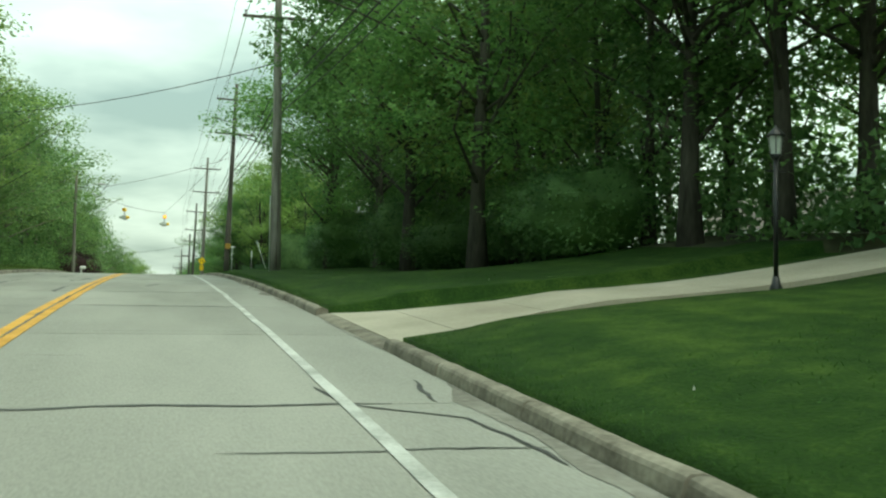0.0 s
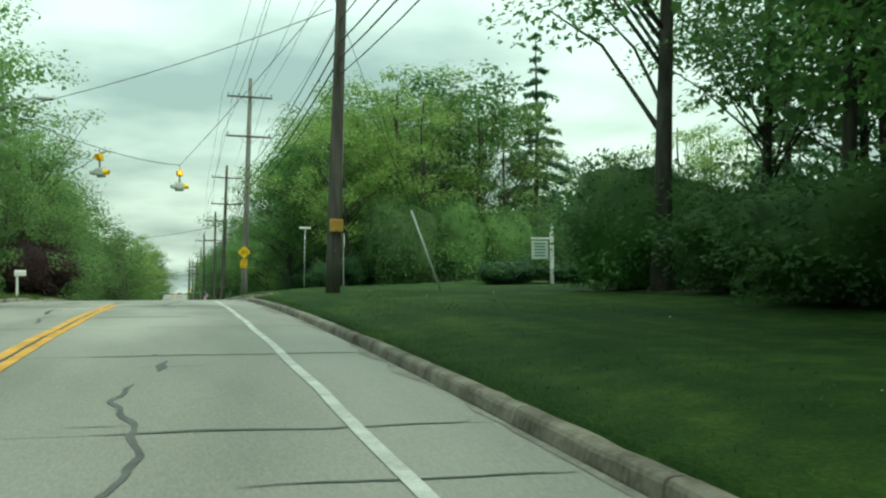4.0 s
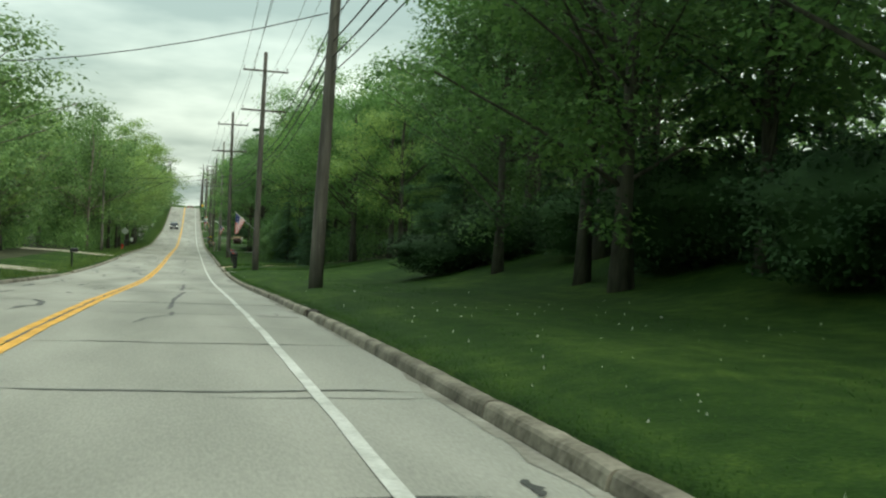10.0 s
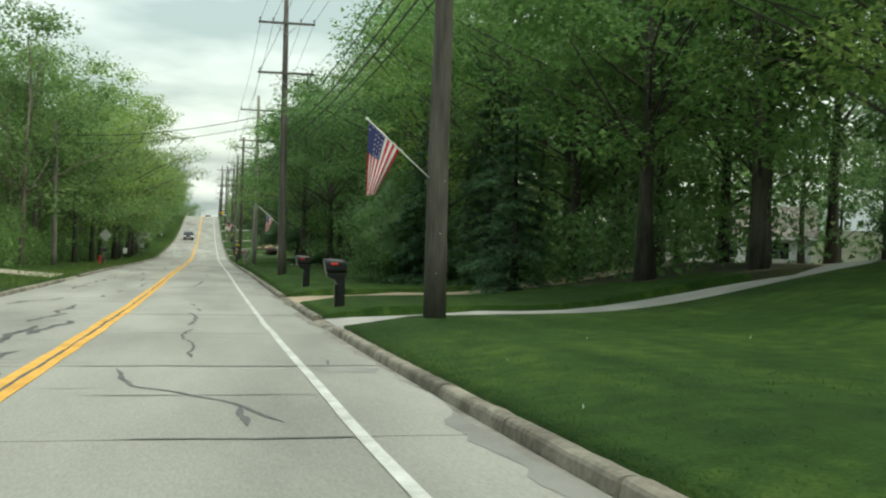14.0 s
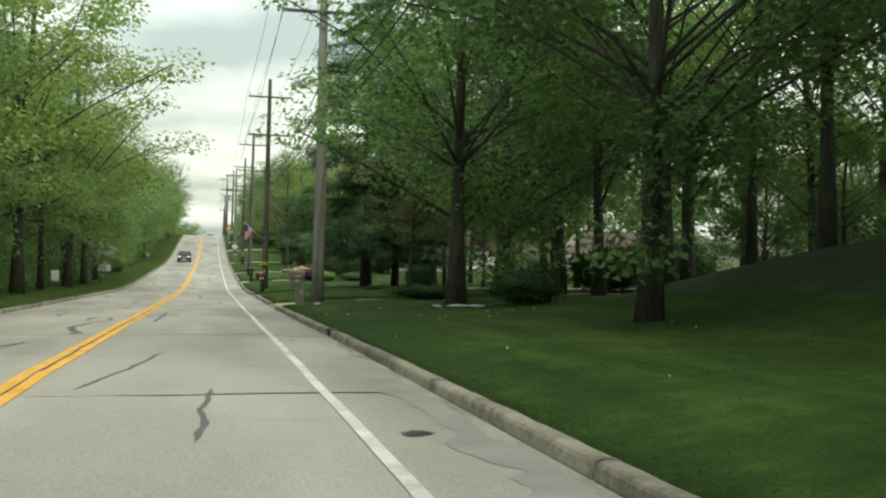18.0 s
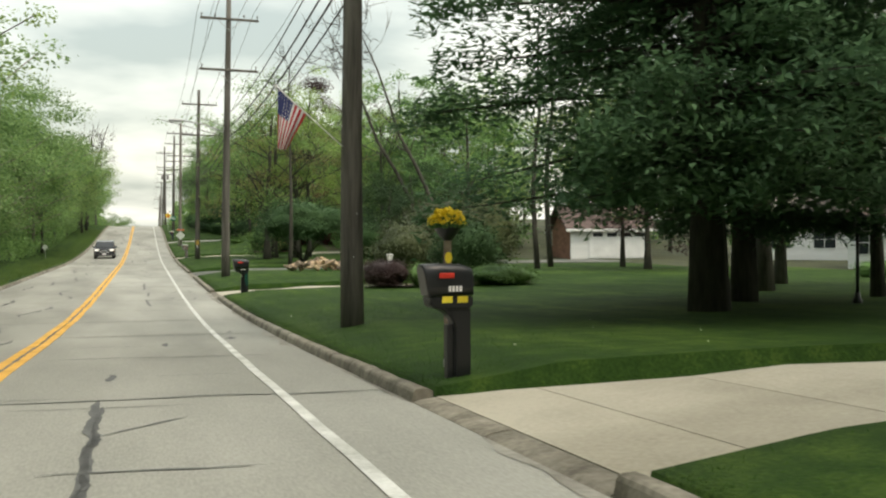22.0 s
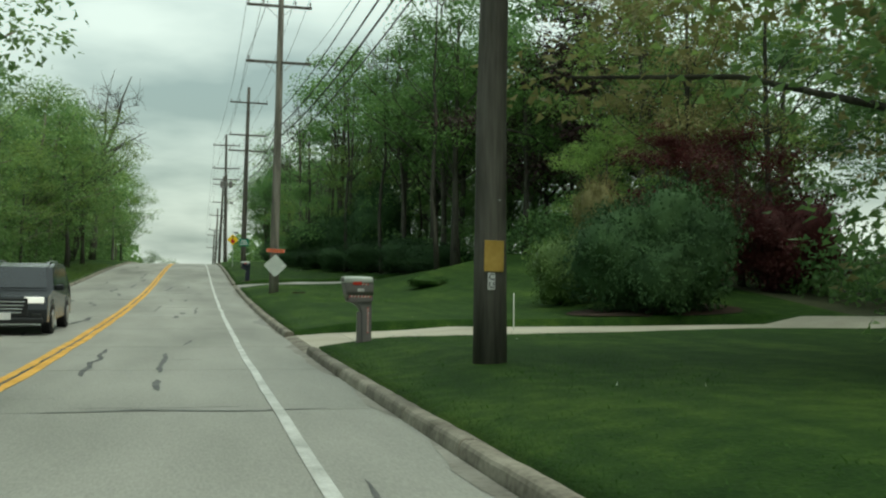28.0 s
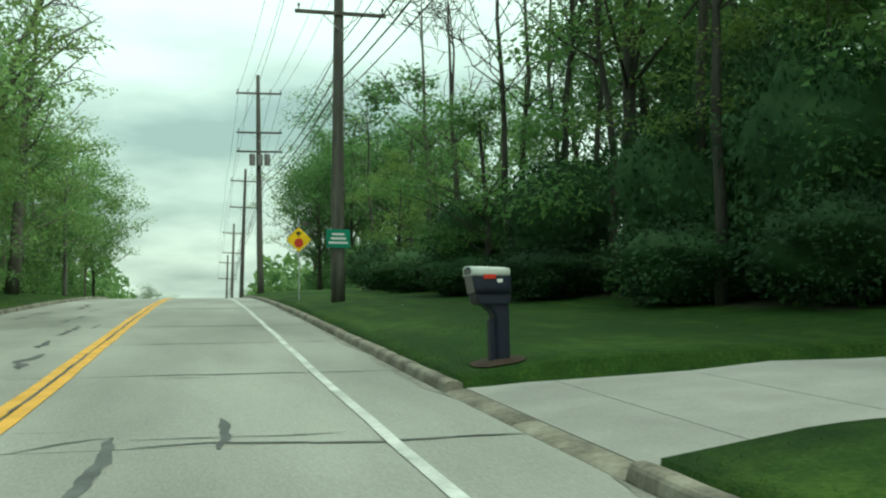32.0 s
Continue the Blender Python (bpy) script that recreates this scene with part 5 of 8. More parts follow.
for k, (x, y) in enumerate(((17, 458), (19.5, 462), (15.5, 463.5), (18, 468), (22, 466), (21, 472), (17.8, 476), (24, 474))):
    grow(WOOD[k % 3], x, y, 0.95, "woodland_tree", WOOD_LABEL, "woodland trees")
back_w = [(t, recolour(c, L_WOOD)) for t, c in BACK]
for k, (x, y) in enumerate(((38, 243), (27, 243), (32, 249), (37, 231), (42, 238), (22, 233), (47, 247))):
    grow(WOOD[k % 4], x, y, 0.95, "woodland_tree", WOOD_LABEL, "woodland trees")
for k in [i for i in range(34) if i != 5]:
    grow((DEEP + BACK)[k % 5], 44 + 14 * ((k * 0.618) % 1), 226 + 6.2 * k, 0.95, "woodland_tree", "pale leafy tree far behind the lawns", "far trees")

for k in range(9):
    grow(BACK[k % 2], 24 + 9 * ((k * 0.618) % 1), 419 + 3.0 * k, 0.42, "woodland_tree", "low leafy tree at the back of the wood", "woodland trees")
for k, (x, y) in enumerate(((20.5, 267), (24, 270), (27, 276), (22.6, 276), (29, 268), (25.5, 283), (30, 282), (20, 446), (23, 450), (26, 447), (29, 452), (24, 456), (31, 446), (21, 457))):
    grow(DARKM[k % 3], x, y, 0.52 + 0.06 * (k % 3), "maple_tree", "low leafy maple at the back of the wood", "woodland trees")
for k, (x, y) in enumerate(((27, 417.5), (30.5, 411), (33, 416), (24.5, 425))):
    grow(DARKM[k % 3], x, y, 1.0, "maple_tree", "leafy maple behind the red maples", "woodland trees")
# woods behind the lawns on the right: several ranks of tall trees
rank = [(0.5, 5.6), (5.0, 6.0), (9.5, 8.0)]
for off, gap in rank:
    y = -8.0
    while y < 535:
        x = float(front(y)) + off + rnd.uniform(0, 2.6)
        open_lot = 84 < y < 116 or (251 < y < 346) or 198 < y < 206 and off < 9 or 346 < y < 384 or 398 < y < 428 or 465 < y < 492 or 424 < y < 462 and off > 6
        if not open_lot and free(x, y, 2.6):
            h = rnd.uniform(0.82, 1.15)
            if 446 < y < 505 and rnd.random() < 0.7:
                grow(rnd.choice(BARE), x, y, h * 0.8, "bare_tree", "tall leafless tree with many thin twigs", "leafless trees")
            elif rnd.random() < 0.16:
                grow(rnd.choice(LIGHT), x, y, h * 1.2, "young_tree", "slender half-leafed tree in the wood", "woodland trees")
            else:
                q = rnd.random()
                grow(rnd.choice(DEEP) if off > 2 else (rnd.choice(TALL) if q < 0.3 else rnd.choice(SPRING) if q < 0.42 else WOOD[int(q * 4)]), x, y, h, "woodland_tree", WOOD_LABEL, "woodland trees", rnd.uniform(0.9, 1.1))
        y += rnd.uniform(0.8, 1.3) * gap
for x, y, s in ((21, 346, 1.0), (23, 349, 1.1), (8.0, 355.4, 0.8), (13, 428, 0.95), (10.6, 448, 0.9), (8.8, 466, 0.8), (9.4, 474, 0.9), (11.0, 455, 0.85), (12.6, 453, 0.95), (13.8, 460, 1.0), (11.8, 464, 0.9), (10.6, 458, 0.95), (14.6, 470, 1.0), (10.2, 470, 0.8), (13.6, 441, 0.95), (12.4, 441.5, 0.9), (9.6, 459, 0.85)):
    t = BARE[int(s * 100) % 2]
    top = thing("bare_tree", pose(x, y, ground(x, y) - 0.1, 0, 0, rnd.uniform(0, 360)) @ Matrix.Scale(s, 4), "tall leafless tree with many thin twigs", "tree", "leafless trees")
    part("trunk", t[0], None, top)
    part("crown", t[1], None, top, "bare branches and twigs")
white_t = (LIGHT[0][0], recolour(LIGHT[0][1], M_PETAL_W))
grow(white_t, -8.4, 322, 0.34, "flowering_tree", "small white-flowering tree on the far verge", "")
for x, y, lean in ((17.3, 356.7, -24), (17.7, 354.1, -21)):
    top = thing("leaning_tree", pose(x, y, ground(x, y) - 0.1, 0, lean, 0) @ Matrix.Scale(1.0, 4), "bare tree leaning far over the lawn", "tree", "leafless trees")
    part("trunk", BARE[0][0], None, top)
    part("crown", BARE[0][1], None, top, "bare branches and twigs")
for x, y, lean in ((-10.6, 474, 16), (-9.8, 486, 4)):
    t = GNARLED
    top = thing("bare_tree", pose(x, y, ground(x, y) - 0.1, 0, lean, 0) @ Matrix.Scale(1.05, 4), "leafless tree reaching over the verge", "tree", "leafless trees")
    part("trunk", t[0], None, top)
    part("crown", t[1], None, top, "bare branches and twigs")

# undergrowth in the woods and far woods, as masses of leaves
rs = np.random.RandomState(5)


def thicket(name, xs, ys, zs, size, mat, label):
    n = len(xs)
    me = leaf_mesh(name, np.stack([xs, ys, gz(xs, ys) + zs], -1), rs.normal(size=(n, 3)), rs.uniform(0.6, 1.4, n) * size, mat, 0.8)
    return tagged(new(name, me), label, "undergrowth", kind="stuff")


def lumpy(x, y, top):
    k = np.array([0.5 + noise.noise((a * 0.22, b * 0.22, 0.0)) for a, b in zip(x, y)])
    return rs.uniform(0, 1, len(x)) ** 0.8 * top * np.clip(k + 0.35, 0.12, 1.3)


ys = rs.uniform(-10, 530, 200000)
ys = ys[~(((ys > 80) & (ys < 113)) | ((ys > 234) & (ys < 386)) | ((ys > 172) & (ys < 208)))]
xs = front(ys) + 1.0 + np.where((ys > 136) & (ys < 168), 4.0, 0) + rs.exponential(3.0, len(ys))
thicket("undergrowth", xs, ys, lumpy(xs, ys, 2.6), 0.19, L_WOOD, "dark leafy undergrowth below the trees")
ys = rs.uniform(-10, 540, 140000)
lawn = (ys > 180) & (ys < 240) | (ys > 34) & (ys < 50)
xs = -10.4 - rs.exponential(1.8, len(ys)) - np.where(lawn, 5.0, 0)
thicket("undergrowth", xs, ys, lumpy(xs, ys, 2.6), 0.19, L_LEFT, "green leafy undergrowth along the verge")
ys = rs.uniform(-60, 560, 90000)
xs = np.where(rs.uniform(size=len(ys)) < 0.75, np.maximum(front(ys) + 11, np.where((ys > 150) & (ys < 460) | (ys > 30) & (ys < 90), 40, 20)) + rs.exponential(5, len(ys)), -24 - rs.exponential(4, len(ys)))
k = ~(((ys > 78) & (ys < 165) | (ys > 225) & (ys < 520)) & (xs > 0))
xs, ys = xs[k], ys[k]
thicket("far_woods", xs, ys, rs.uniform(0, 1, len(ys)) ** 1.3 * 13, 0.6, L_LEFT, "mass of woodland leaves behind the nearer trees")
ys = 560 + rs.exponential(60, 14000)
xs = rs.choice([-1, 1], len(ys)) * (9 + rs.exponential(16, len(ys))) - 2
thicket("far_woods", xs, ys, rs.uniform(0, 1, len(ys)) ** 1.2 * 9, 1.0, L_LEFT, "distant woods beyond the crest of the road")
for k, (x, y) in enumerate(((26, 402), (30, 400), (34, 397), (38, 401), (30, 407))):
    grow(back_w[k % 2], x, y, 0.8, "woodland_tree", "leafy tree behind the red maples", "woodland trees")


# ---- utility poles and overhead lines ----
POLES = [(4.45, -6.0), (4.44, 45.8), (4.62, 84.1), (4.11, 123.9), (4.09, 161.3), (4.5, 200.9), (3.95, 238.3), (3.93, 275.5), (3.77, 311.9), (3.95, 348.5), (4.3, 387.2), (3.9, 423.6), (4.1, 461.5), (3.6, 499.0), (3.6, 536.0), (3.6, 573.0), (3.6, 610.0)]
POLE_H, ARM_1, ARM_2 = 14.9, 13.6, 10.9


def pole_mesh(seed, mat, r0=0.235, r1=0.125, h=POLE_H):
    zs = np.linspace(-0.4, h, 9)
    rs_ = np.random.RandomState(seed)
    return tubes("pole", [(np.c_[np.cumsum(rs_.normal(0, 0.012, (9, 2)), 0), zs], np.linspace(r0, r1, 9))], mat, 14)


POLE_MESH = [pole_mesh(1, M_POLE), pole_mesh(2, M_POLE_DARK), pole_mesh(3, M_POLE_PALE)]
ARM_MESH = bpy.data.meshes.new("crossarm")
_bm = boxed((3.05, 0.10, 0.12), (0, -0.17, 0), 0.012)
_bm.to_mesh(ARM_MESH)
_bm.free()
ARM_MESH.materials.append(M_POLE_DARK)
BRACE_MESH = {s: tubes("brace", [([(0.62 * s, -0.2, -0.06), (0.0, -0.19, -0.62)], 0.018)], M_STEEL, 5) for s in (-1, 1)}
INS_MESH = tubes("insulator", [([(0, -0.17, 0.05), (0, -0.17, 0.16), (0, -0.17, 0.17), (0, -0.17, 0.27)], [0.02, 0.02, 0.05, 0.035])], M_GREY_PL, 8)


def utility_pole(x, y, seed, label, arms=(ARM_1, ARM_2), lean=0.0, top=1.0):
    t = thing("utility_pole", pose(x, y, ground(x, y), 0, lean, 0) @ Matrix.Diagonal((1, 1, top, 1)), label, "utility pole", "utility poles along the road")
    # pole 2 gets the dark wood too: its backlit tone is put into the colour
    part("pole", POLE_MESH[2 if seed in (1, 3, 7) else 0 if seed in (0, 11) else 1], None, t)
    for z in arms:
        a = part("crossarm", ARM_MESH, None, t)
        a.location = (0, 0, z)
        for s in (-1, 1):
            b = part("brace", BRACE_MESH[s], None, t)
            b.location = (0, 0, z)
        for u in (-1.45, -0.75, 0.75, 1.45) if z > 12 else (-1.4, 1.4):
            i = part("insulator", INS_MESH, None, t)
            i.location = (u, 0, z)
    for k, z in enumerate((0.9, 1.35, 1.7, 2.2, 2.75)):
        if (seed + k) % 2:
            part("nail_head", disc(0.014, 0.02, 6, (0.03 * (k - 2), -0.205 + z * 0.006, z), Matrix.Rotation(radians(90), 3, "X")), M_STEEL, t)
    return t


pole_things = []
for k, (x, y) in enumerate(POLES):
    arms = (ARM_1, ARM_2) if k not in (13, 12) else (ARM_1, ARM_2, 9.6)
    label = "tall weathered wooden utility pole with two crossarms" if k in (0, 1, 3, 7, 11) else "dark-toned utility pole with two crossarms"
    if k in (12, 13):
        label = "tall utility pole with three crossarms on the rise"
    pole_things.append(utility_pole(x, y, k, label, arms, (0.9, -0.4, 2.0, 1.6, 1.8, 0.6, -0.3, 0.4, 0.7, 1.0, 0.8, 0.3)[k % 12]))
for k in (13,):
    for dx in (-0.5, 0.0, 0.5):
        part("transformer", disc(0.2, 0.75, 14, (dx, -0.42, 9.0)), M_GREY_PL, pole_things[k], "grey can transformer")


def span(name, ends, sag, radius, label, group="overhead lines"):
    """A cable hung from point to point."""
    pts = []
    for (a, b) in zip(ends[:-1], ends[1:]):
        a, b = np.array(a), np.array(b)
        for u in np.linspace(0, 1, 9)[:-1]:
            pts.append(a * (1 - u) + b * u - [0, 0, sag * 4 * u * (1 - u)])
    pts.append(np.array(ends[-1]))
    ob = new(name, tubes(name, [(pts, radius)], M_CABLE, 4))
    return tagged(ob, label, "cable", group)


def along(dx, h):
    return [(x + dx, y - 0.17, ground(x, y) + h) for x, y in POLES]


for dx in (-1.45, -0.75, 0.75, 1.45):
    span("power_line", along(dx, ARM_1 + 0.26), 0.55, 0.011, "thin bare power line between crossarms")
for dx in (-1.4, 1.4):
    span("power_line", along(dx, ARM_2 + 0.26), 0.6, 0.011, "thin bare power line between crossarms")
for dx, h, r in ((0.18, 8.6, 0.020), (0.2, 7.9, 0.028), (0.2, 7.4, 0.030), (0.22, 6.9, 0.022)):
    span("phone_cable", along(dx, h), 0.5, r, "black telephone cable strung between poles")
# poles and wires across the road
LPOLES = [(-11.8, 71.0, 9.5), (-7.6, 97.0, 8.8), (-9.4, 250.0, 9.0), (-9.0, 500.0, 8.0)]
for x, y, h in LPOLES:
    t = thing("wooden_pole", pose(x, y, ground(x, y), 0, 0, 0), "plain wooden pole on the far verge", "utility pole", "poles on the far side")
    part("pole", pole_mesh(9, M_POLE, 0.16, 0.11, h), None, t)
    if y == 97.0:
        part("lamp_arm", tubes("lamp_arm", [([(0, 0, 7.6), (0.9, -0.1, 8.0), (1.9, -0.2, 8.15)], 0.03)], M_STEEL, 6), None, t)
        part("lamp_head", boxed((0.65, 0.22, 0.14), (2.15, -0.2, 8.13), 0.04), M_STEEL, t, "grey street lamp head")
P = lambda k, h: (POLES[k][0], POLES[k][1], ground(*POLES[k]) + h)
Q = lambda k, h: (LPOLES[k][0], LPOLES[k][1], ground(*LPOLES[k][:2]) + h)
span("service_wire", [P(1, 9.0), Q(0, 9.3)], 0.5, 0.02, "black service wire across the road", "wires across the road")
span("service_wire", [P(2, 9.0), Q(1, 7.5)], 0.3, 0.014, "thin wire across the road", "wires across the road")
span("service_wire", [P(4, 8.8), (-12.0, 176.0, ground(-12, 176) + 8.6)], 0.6, 0.018, "thin wire across the road", "wires across the road")
span("service_wire", [P(6, 8.9), Q(2, 8.2)], 0.5, 0.018, "thin wire across the road", "wires across the road")
span("service_wire", [P(6, 8.4), Q(2, 7.7)], 0.5, 0.014, "thin wire across the road", "wires across the road")
# street lamp arm over the road
lamp_arm = part("lamp_arm", tubes("lamp_arm", [([(-0.15, 0, 7.6), (-1.2, 0, 8.0), (-2.4, 0, 8.15)], 0.035)], M_STEEL, 6), None, pole_things[9])
part("lamp_head", boxed((0.7, 0.24, 0.15), (-2.7, 0, 8.13), 0.05), M_STEEL, pole_things[9], "grey street lamp head")

# ---- hanging amber beacons over the junction ----
sig_y = 107.9
sig_z = float(prof(sig_y))
span("span_wire", [P(2, 9.6), (-0.1, sig_y, sig_z + 7.05), (-3.7, 102.5, sig_z + 7.1), Q(1, 7.9)], 0.12, 0.016, "thin wire that carries the amber beacons", "wires across the road")


def beacon(x, y, z, turn, lit):
    t = thing("traffic_beacon", pose(x, y, z, 0, 0, turn), "yellow hanging flashing beacon with dark visors", "traffic light", "beacons over the junction")
    part("hanger", tubes("hanger", [([(0, 0, 0.02), (0, 0, -0.55)], 0.022)], M_STEEL, 6), None, t)
    part("upper_housing", boxed((0.30, 0.26, 0.32), (0, 0, -0.42), 0.04), M_SIGN_Y, t)
    part("lower_housing", boxed((0.42, 0.28, 0.32), (0.0, 0, -1.10), 0.05), M_DULL, t, "weathered grey lower housing")
    part("neck", tubes("neck", [([(0, 0, -0.58), (0, 0, -0.96)], 0.05)], M_STEEL, 8), None, t)
    part("lens", disc(0.105, 0.03, 20, (0, -0.145, -0.42), Matrix.Rotation(radians(90), 3, "X")), M_GLOW if lit else M_SIGN_Y, t, "lit amber lens" if lit else "")
    for s in (-1, 1):
        bm = bmesh.new()
        bmesh.ops.create_cone(bm, cap_ends=False, segments=18, radius1=0.15, radius2=0.11, depth=0.26)
        bmesh.ops.transform(bm, matrix=Matrix.Translation((0.33 * s, 0, -1.12)) @ Matrix.Rotation(radians(90 * s), 4, "Y"), verts=bm.verts)
        part("visor", bm, M_SIGN_Y if s > 0 else M_DULL, t)
    bm = bmesh.new()
    bmesh.ops.create_cone(bm, cap_ends=False, segments=18, radius1=0.12, radius2=0.13, depth=0.2)
    bmesh.ops.transform(bm, matrix=Matrix.Translation((0, -0.24, -0.42)) @ Matrix.Rotation(radians(90), 4, "X"), verts=bm.verts)
    part("visor", bm, M_SIGN_Y, t)
    part("backing_plate", boxed((0.44, 0.03, 0.46), (0, 0.165, -1.12), 0.01), M_DULL, t)
    return t


beacon(-0.1, sig_y, sig_z + 7.05, 8, True)
beacon(-3.7, 102.5, sig_z + 7.1, -20, False)


# ---- signs ----
def plate(points, thick, mat, name, parent, y=0.0, label=""):
    """A flat plate in the x-z plane, front at -y."""
    n = len(points)
    v = [(a, y - thick / 2, b) for a, b in points] + [(a, y + thick / 2, b) for a, b in points]
    f = [tuple(range(n)), tuple(range(n, 2 * n))[::-1]] + [(i, i + n, (i + 1) % n + n, (i + 1) % n) for i in range(n)]
    f[0], f[1] = f[0], f[1]
    return part(name, mesh(name, v, f, mat), mat, parent, label)


def diamond(half, r=0.06):
    pts = []
    for k in range(4):
        a = math.pi / 2 * k
        c = (math.cos(a) * (half - r * 1.41), math.sin(a) * (half - r * 1.41))
        for j in (-1, 0, 1):
            b = a + j * math.pi / 4
            pts.append((c[0] + r * math.cos(b), c[1] + r * math.sin(b)))
    return pts


def rect(w, h, r=0.03):
    pts = []
    for sx, sz, a in ((1, 1, 0), (-1, 1, 90), (-1, -1, 180), (1, -1, 270)):
        for j in (0, 45, 90):
            b = radians(a + j)
            pts.append((sx * (w / 2 - r) + r * math.cos(b), sz * (h / 2 - r) + r * math.sin(b)))
    return pts


def outline(pts, k, bar, mat, parent, y):
    """A thin border inside a plate's rim."""
    p = np.array(pts)
    a, b = p * k, p * (k - bar)
    n = len(p)
    v = [(q[0], y, q[1]) for q in a] + [(q[0], y, q[1]) for q in b]
    return part("border", mesh("border", v, [(i, (i + 1) % n, (i + 1) % n + n, i + n) for i in range(n)], mat), mat, parent)


def ring(cx, cz, r, w, y, n=24):
    v, f = [], []
    for i in range(n):
        a = 2 * math.pi * i / n
        v += [(cx + (r - w) * math.cos(a), y, cz + (r - w) * math.sin(a)), (cx + (r + w) * math.cos(a), y, cz + (r + w) * math.sin(a))]
    f = [(2 * i, 2 * i + 1, (2 * i + 3) % (2 * n), (2 * i + 2) % (2 * n)) for i in range(n)]
    return v, f


def bars_mesh(name, segs, w, y, mat, rings=()):
    v, f = [], []
    for (x0, z0), (x1, z1) in segs:
        d = np.array([x1 - x0, z1 - z0])
        s = np.array([-d[1], d[0]]) / np.linalg.norm(d) * w
        o = len(v)
        v += [(x0 + s[0], y, z0 + s[1]), (x1 + s[0], y, z1 + s[1]), (x1 - s[0], y, z1 - s[1]), (x0 - s[0], y, z0 - s[1])]
        f.append((o, o + 1, o + 2, o + 3))
    for r in rings:
        rv, rf = ring(*r, y)
        o = len(v)
        v += rv
        f += [tuple(k + o for k in q) for q in rf]
    return mesh(name, v, f, mat)


# bicycle warning sign with its plaque, bolted to a pole
px, py = POLES[3]
t = thing("warning_sign", pose(px + 0.02, py - 0.25, ground(px, py) + 3.03, 0, 2, 0), "yellow diamond bicycle warning sign on a wooden pole", "road sign")
plate(diamond(0.46), 0.012, M_SIGN_Y, "panel", t)
outline(diamond(0.46), 0.95, 0.03, M_BLACK, t, -0.0085)
seg = [((-0.16, -0.05), (-0.07, 0.08)), ((-0.07, 0.08), (0.07, 0.08)), ((0.07, 0.08), (-0.01, -0.06)), ((-0.01, -0.06), (-0.16, -0.05)), ((-0.01, -0.06), (-0.09, 0.12)), ((0.16, -0.05), (0.06, 0.14)), ((0.06, 0.14), (0.13, 0.15)), ((-0.13, 0.125), (-0.05, 0.125))]
part("bicycle_symbol", bars_mesh("bicycle_symbol", seg, 0.011, -0.009, M_BLACK, ((-0.16, -0.05, 0.105, 0.012), (0.16, -0.05, 0.105, 0.012))), None, t, "black bicycle pictogram")
part("bolt", disc(0.012, 0.012, 8, (0, -0.01, 0.30), Matrix.Rotation(radians(90), 3, "X")), M_STEEL, t)
part("bolt", disc(0.012, 0.012, 8, (0, -0.01, -0.30), Matrix.Rotation(radians(90), 3, "X")), M_STEEL, t)
t = thing("plaque_sign", pose(px + 0.0, py - 0.25, ground(px, py) + 2.27, 0, 2, 0), "yellow plaque reading SHARE THE ROAD on a wooden pole", "road sign")
plate(rect(0.457, 0.61), 0.012, M_SIGN_Y, "panel", t)
outline(rect(0.457, 0.61), 0.95, 0.035, M_BLACK, t, -0.0085)
for word, z in (("SHARE", 0.175), ("THE", 0.0), ("ROAD", -0.175)):
    w = part("word", text_mesh(word, 0.15, 0.002, M_BLACK), None, t, "black letters " + word)
    w.location = (0, -0.010, z)
    w.scale = (0.82, 1, 1)

# back of a diamond sign and the orange road-name sign
px, py = POLES[11]
t = thing("diamond_sign", pose(px + 0.06, py - 0.25, ground(px, py) + 1.27, 0, 2, 0), "blank pale grey-green diamond sign on a wooden pole", "road sign")
plate(diamond(0.545), 0.012, M_DULL, "panel", t)
for dx, z in ((0, 0.38), (0, 0.0), (0.0, -0.4)):
    part("bolt", disc(0.014, 0.012, 8, (dx, -0.012, z), Matrix.Rotation(radians(90), 3, "X")), M_STEEL, t)
part("reflector", disc(0.035, 0.014, 14, (0.34, -0.012, 0.0), Matrix.Rotation(radians(90), 3, "X")), M_WHITE, t)
t = thing("road_name_sign", pose(px + 0.07, py - 0.26, ground(px, py) + 1.97, 0, 3, 0), "small faded orange road-name sign above a diamond sign", "road sign")
plate(rect(0.86, 0.17, 0.015), 0.012, M_SIGN_ORANGE, "panel", t)
outline(rect(0.86, 0.17, 0.015), 0.97, 0.03, M_FLAG_WHITE, t, -0.0085)
w = part("word", text_mesh("LANDER RD", 0.125, 0.002, M_POLE_DARK), None, t, "dark letters of a road name")
w.location = (0, -0.010, 0.0)

# stop-ahead sign on its post, and the green sign on the next pole
sx_, sy_ = 3.44, 468.5
t = thing("warning_sign", pose(sx_, sy_, ground(sx_, sy_), 0, 0, 0), "yellow diamond stop-ahead sign on a steel post", "road sign")
part("post", boxed((0.05, 0.04, 3.3), (0, 0.04, 1.55)), M_STEEL, t)
p_ = plate(diamond(0.50), 0.012, M_SIGN_Y, "panel", t)
p_.location = (0, 0, 2.35)
part("red_octagon", disc(0.19, 0.006, 8, (0, -0.011, 2.22), Matrix.Rotation(radians(90), 3, "X") @ Matrix.Rotation(radians(22.5), 3, "Z")), M_SIGN_RED, t, "red octagon symbol")
part("arrow", bars_mesh("arrow", [((0, 2.46), (0, 2.64)), ((-0.09, 2.56), (0, 2.66)), ((0.09, 2.56), (0, 2.66))], 0.03, -0.011, M_BLACK), None, t, "black arrow symbol")
part("flag_bracket", boxed((0.35, 0.02, 0.14), (0.28, 0, 2.98), 0.005), M_POLE_DARK, t)
px, py = POLES[12]
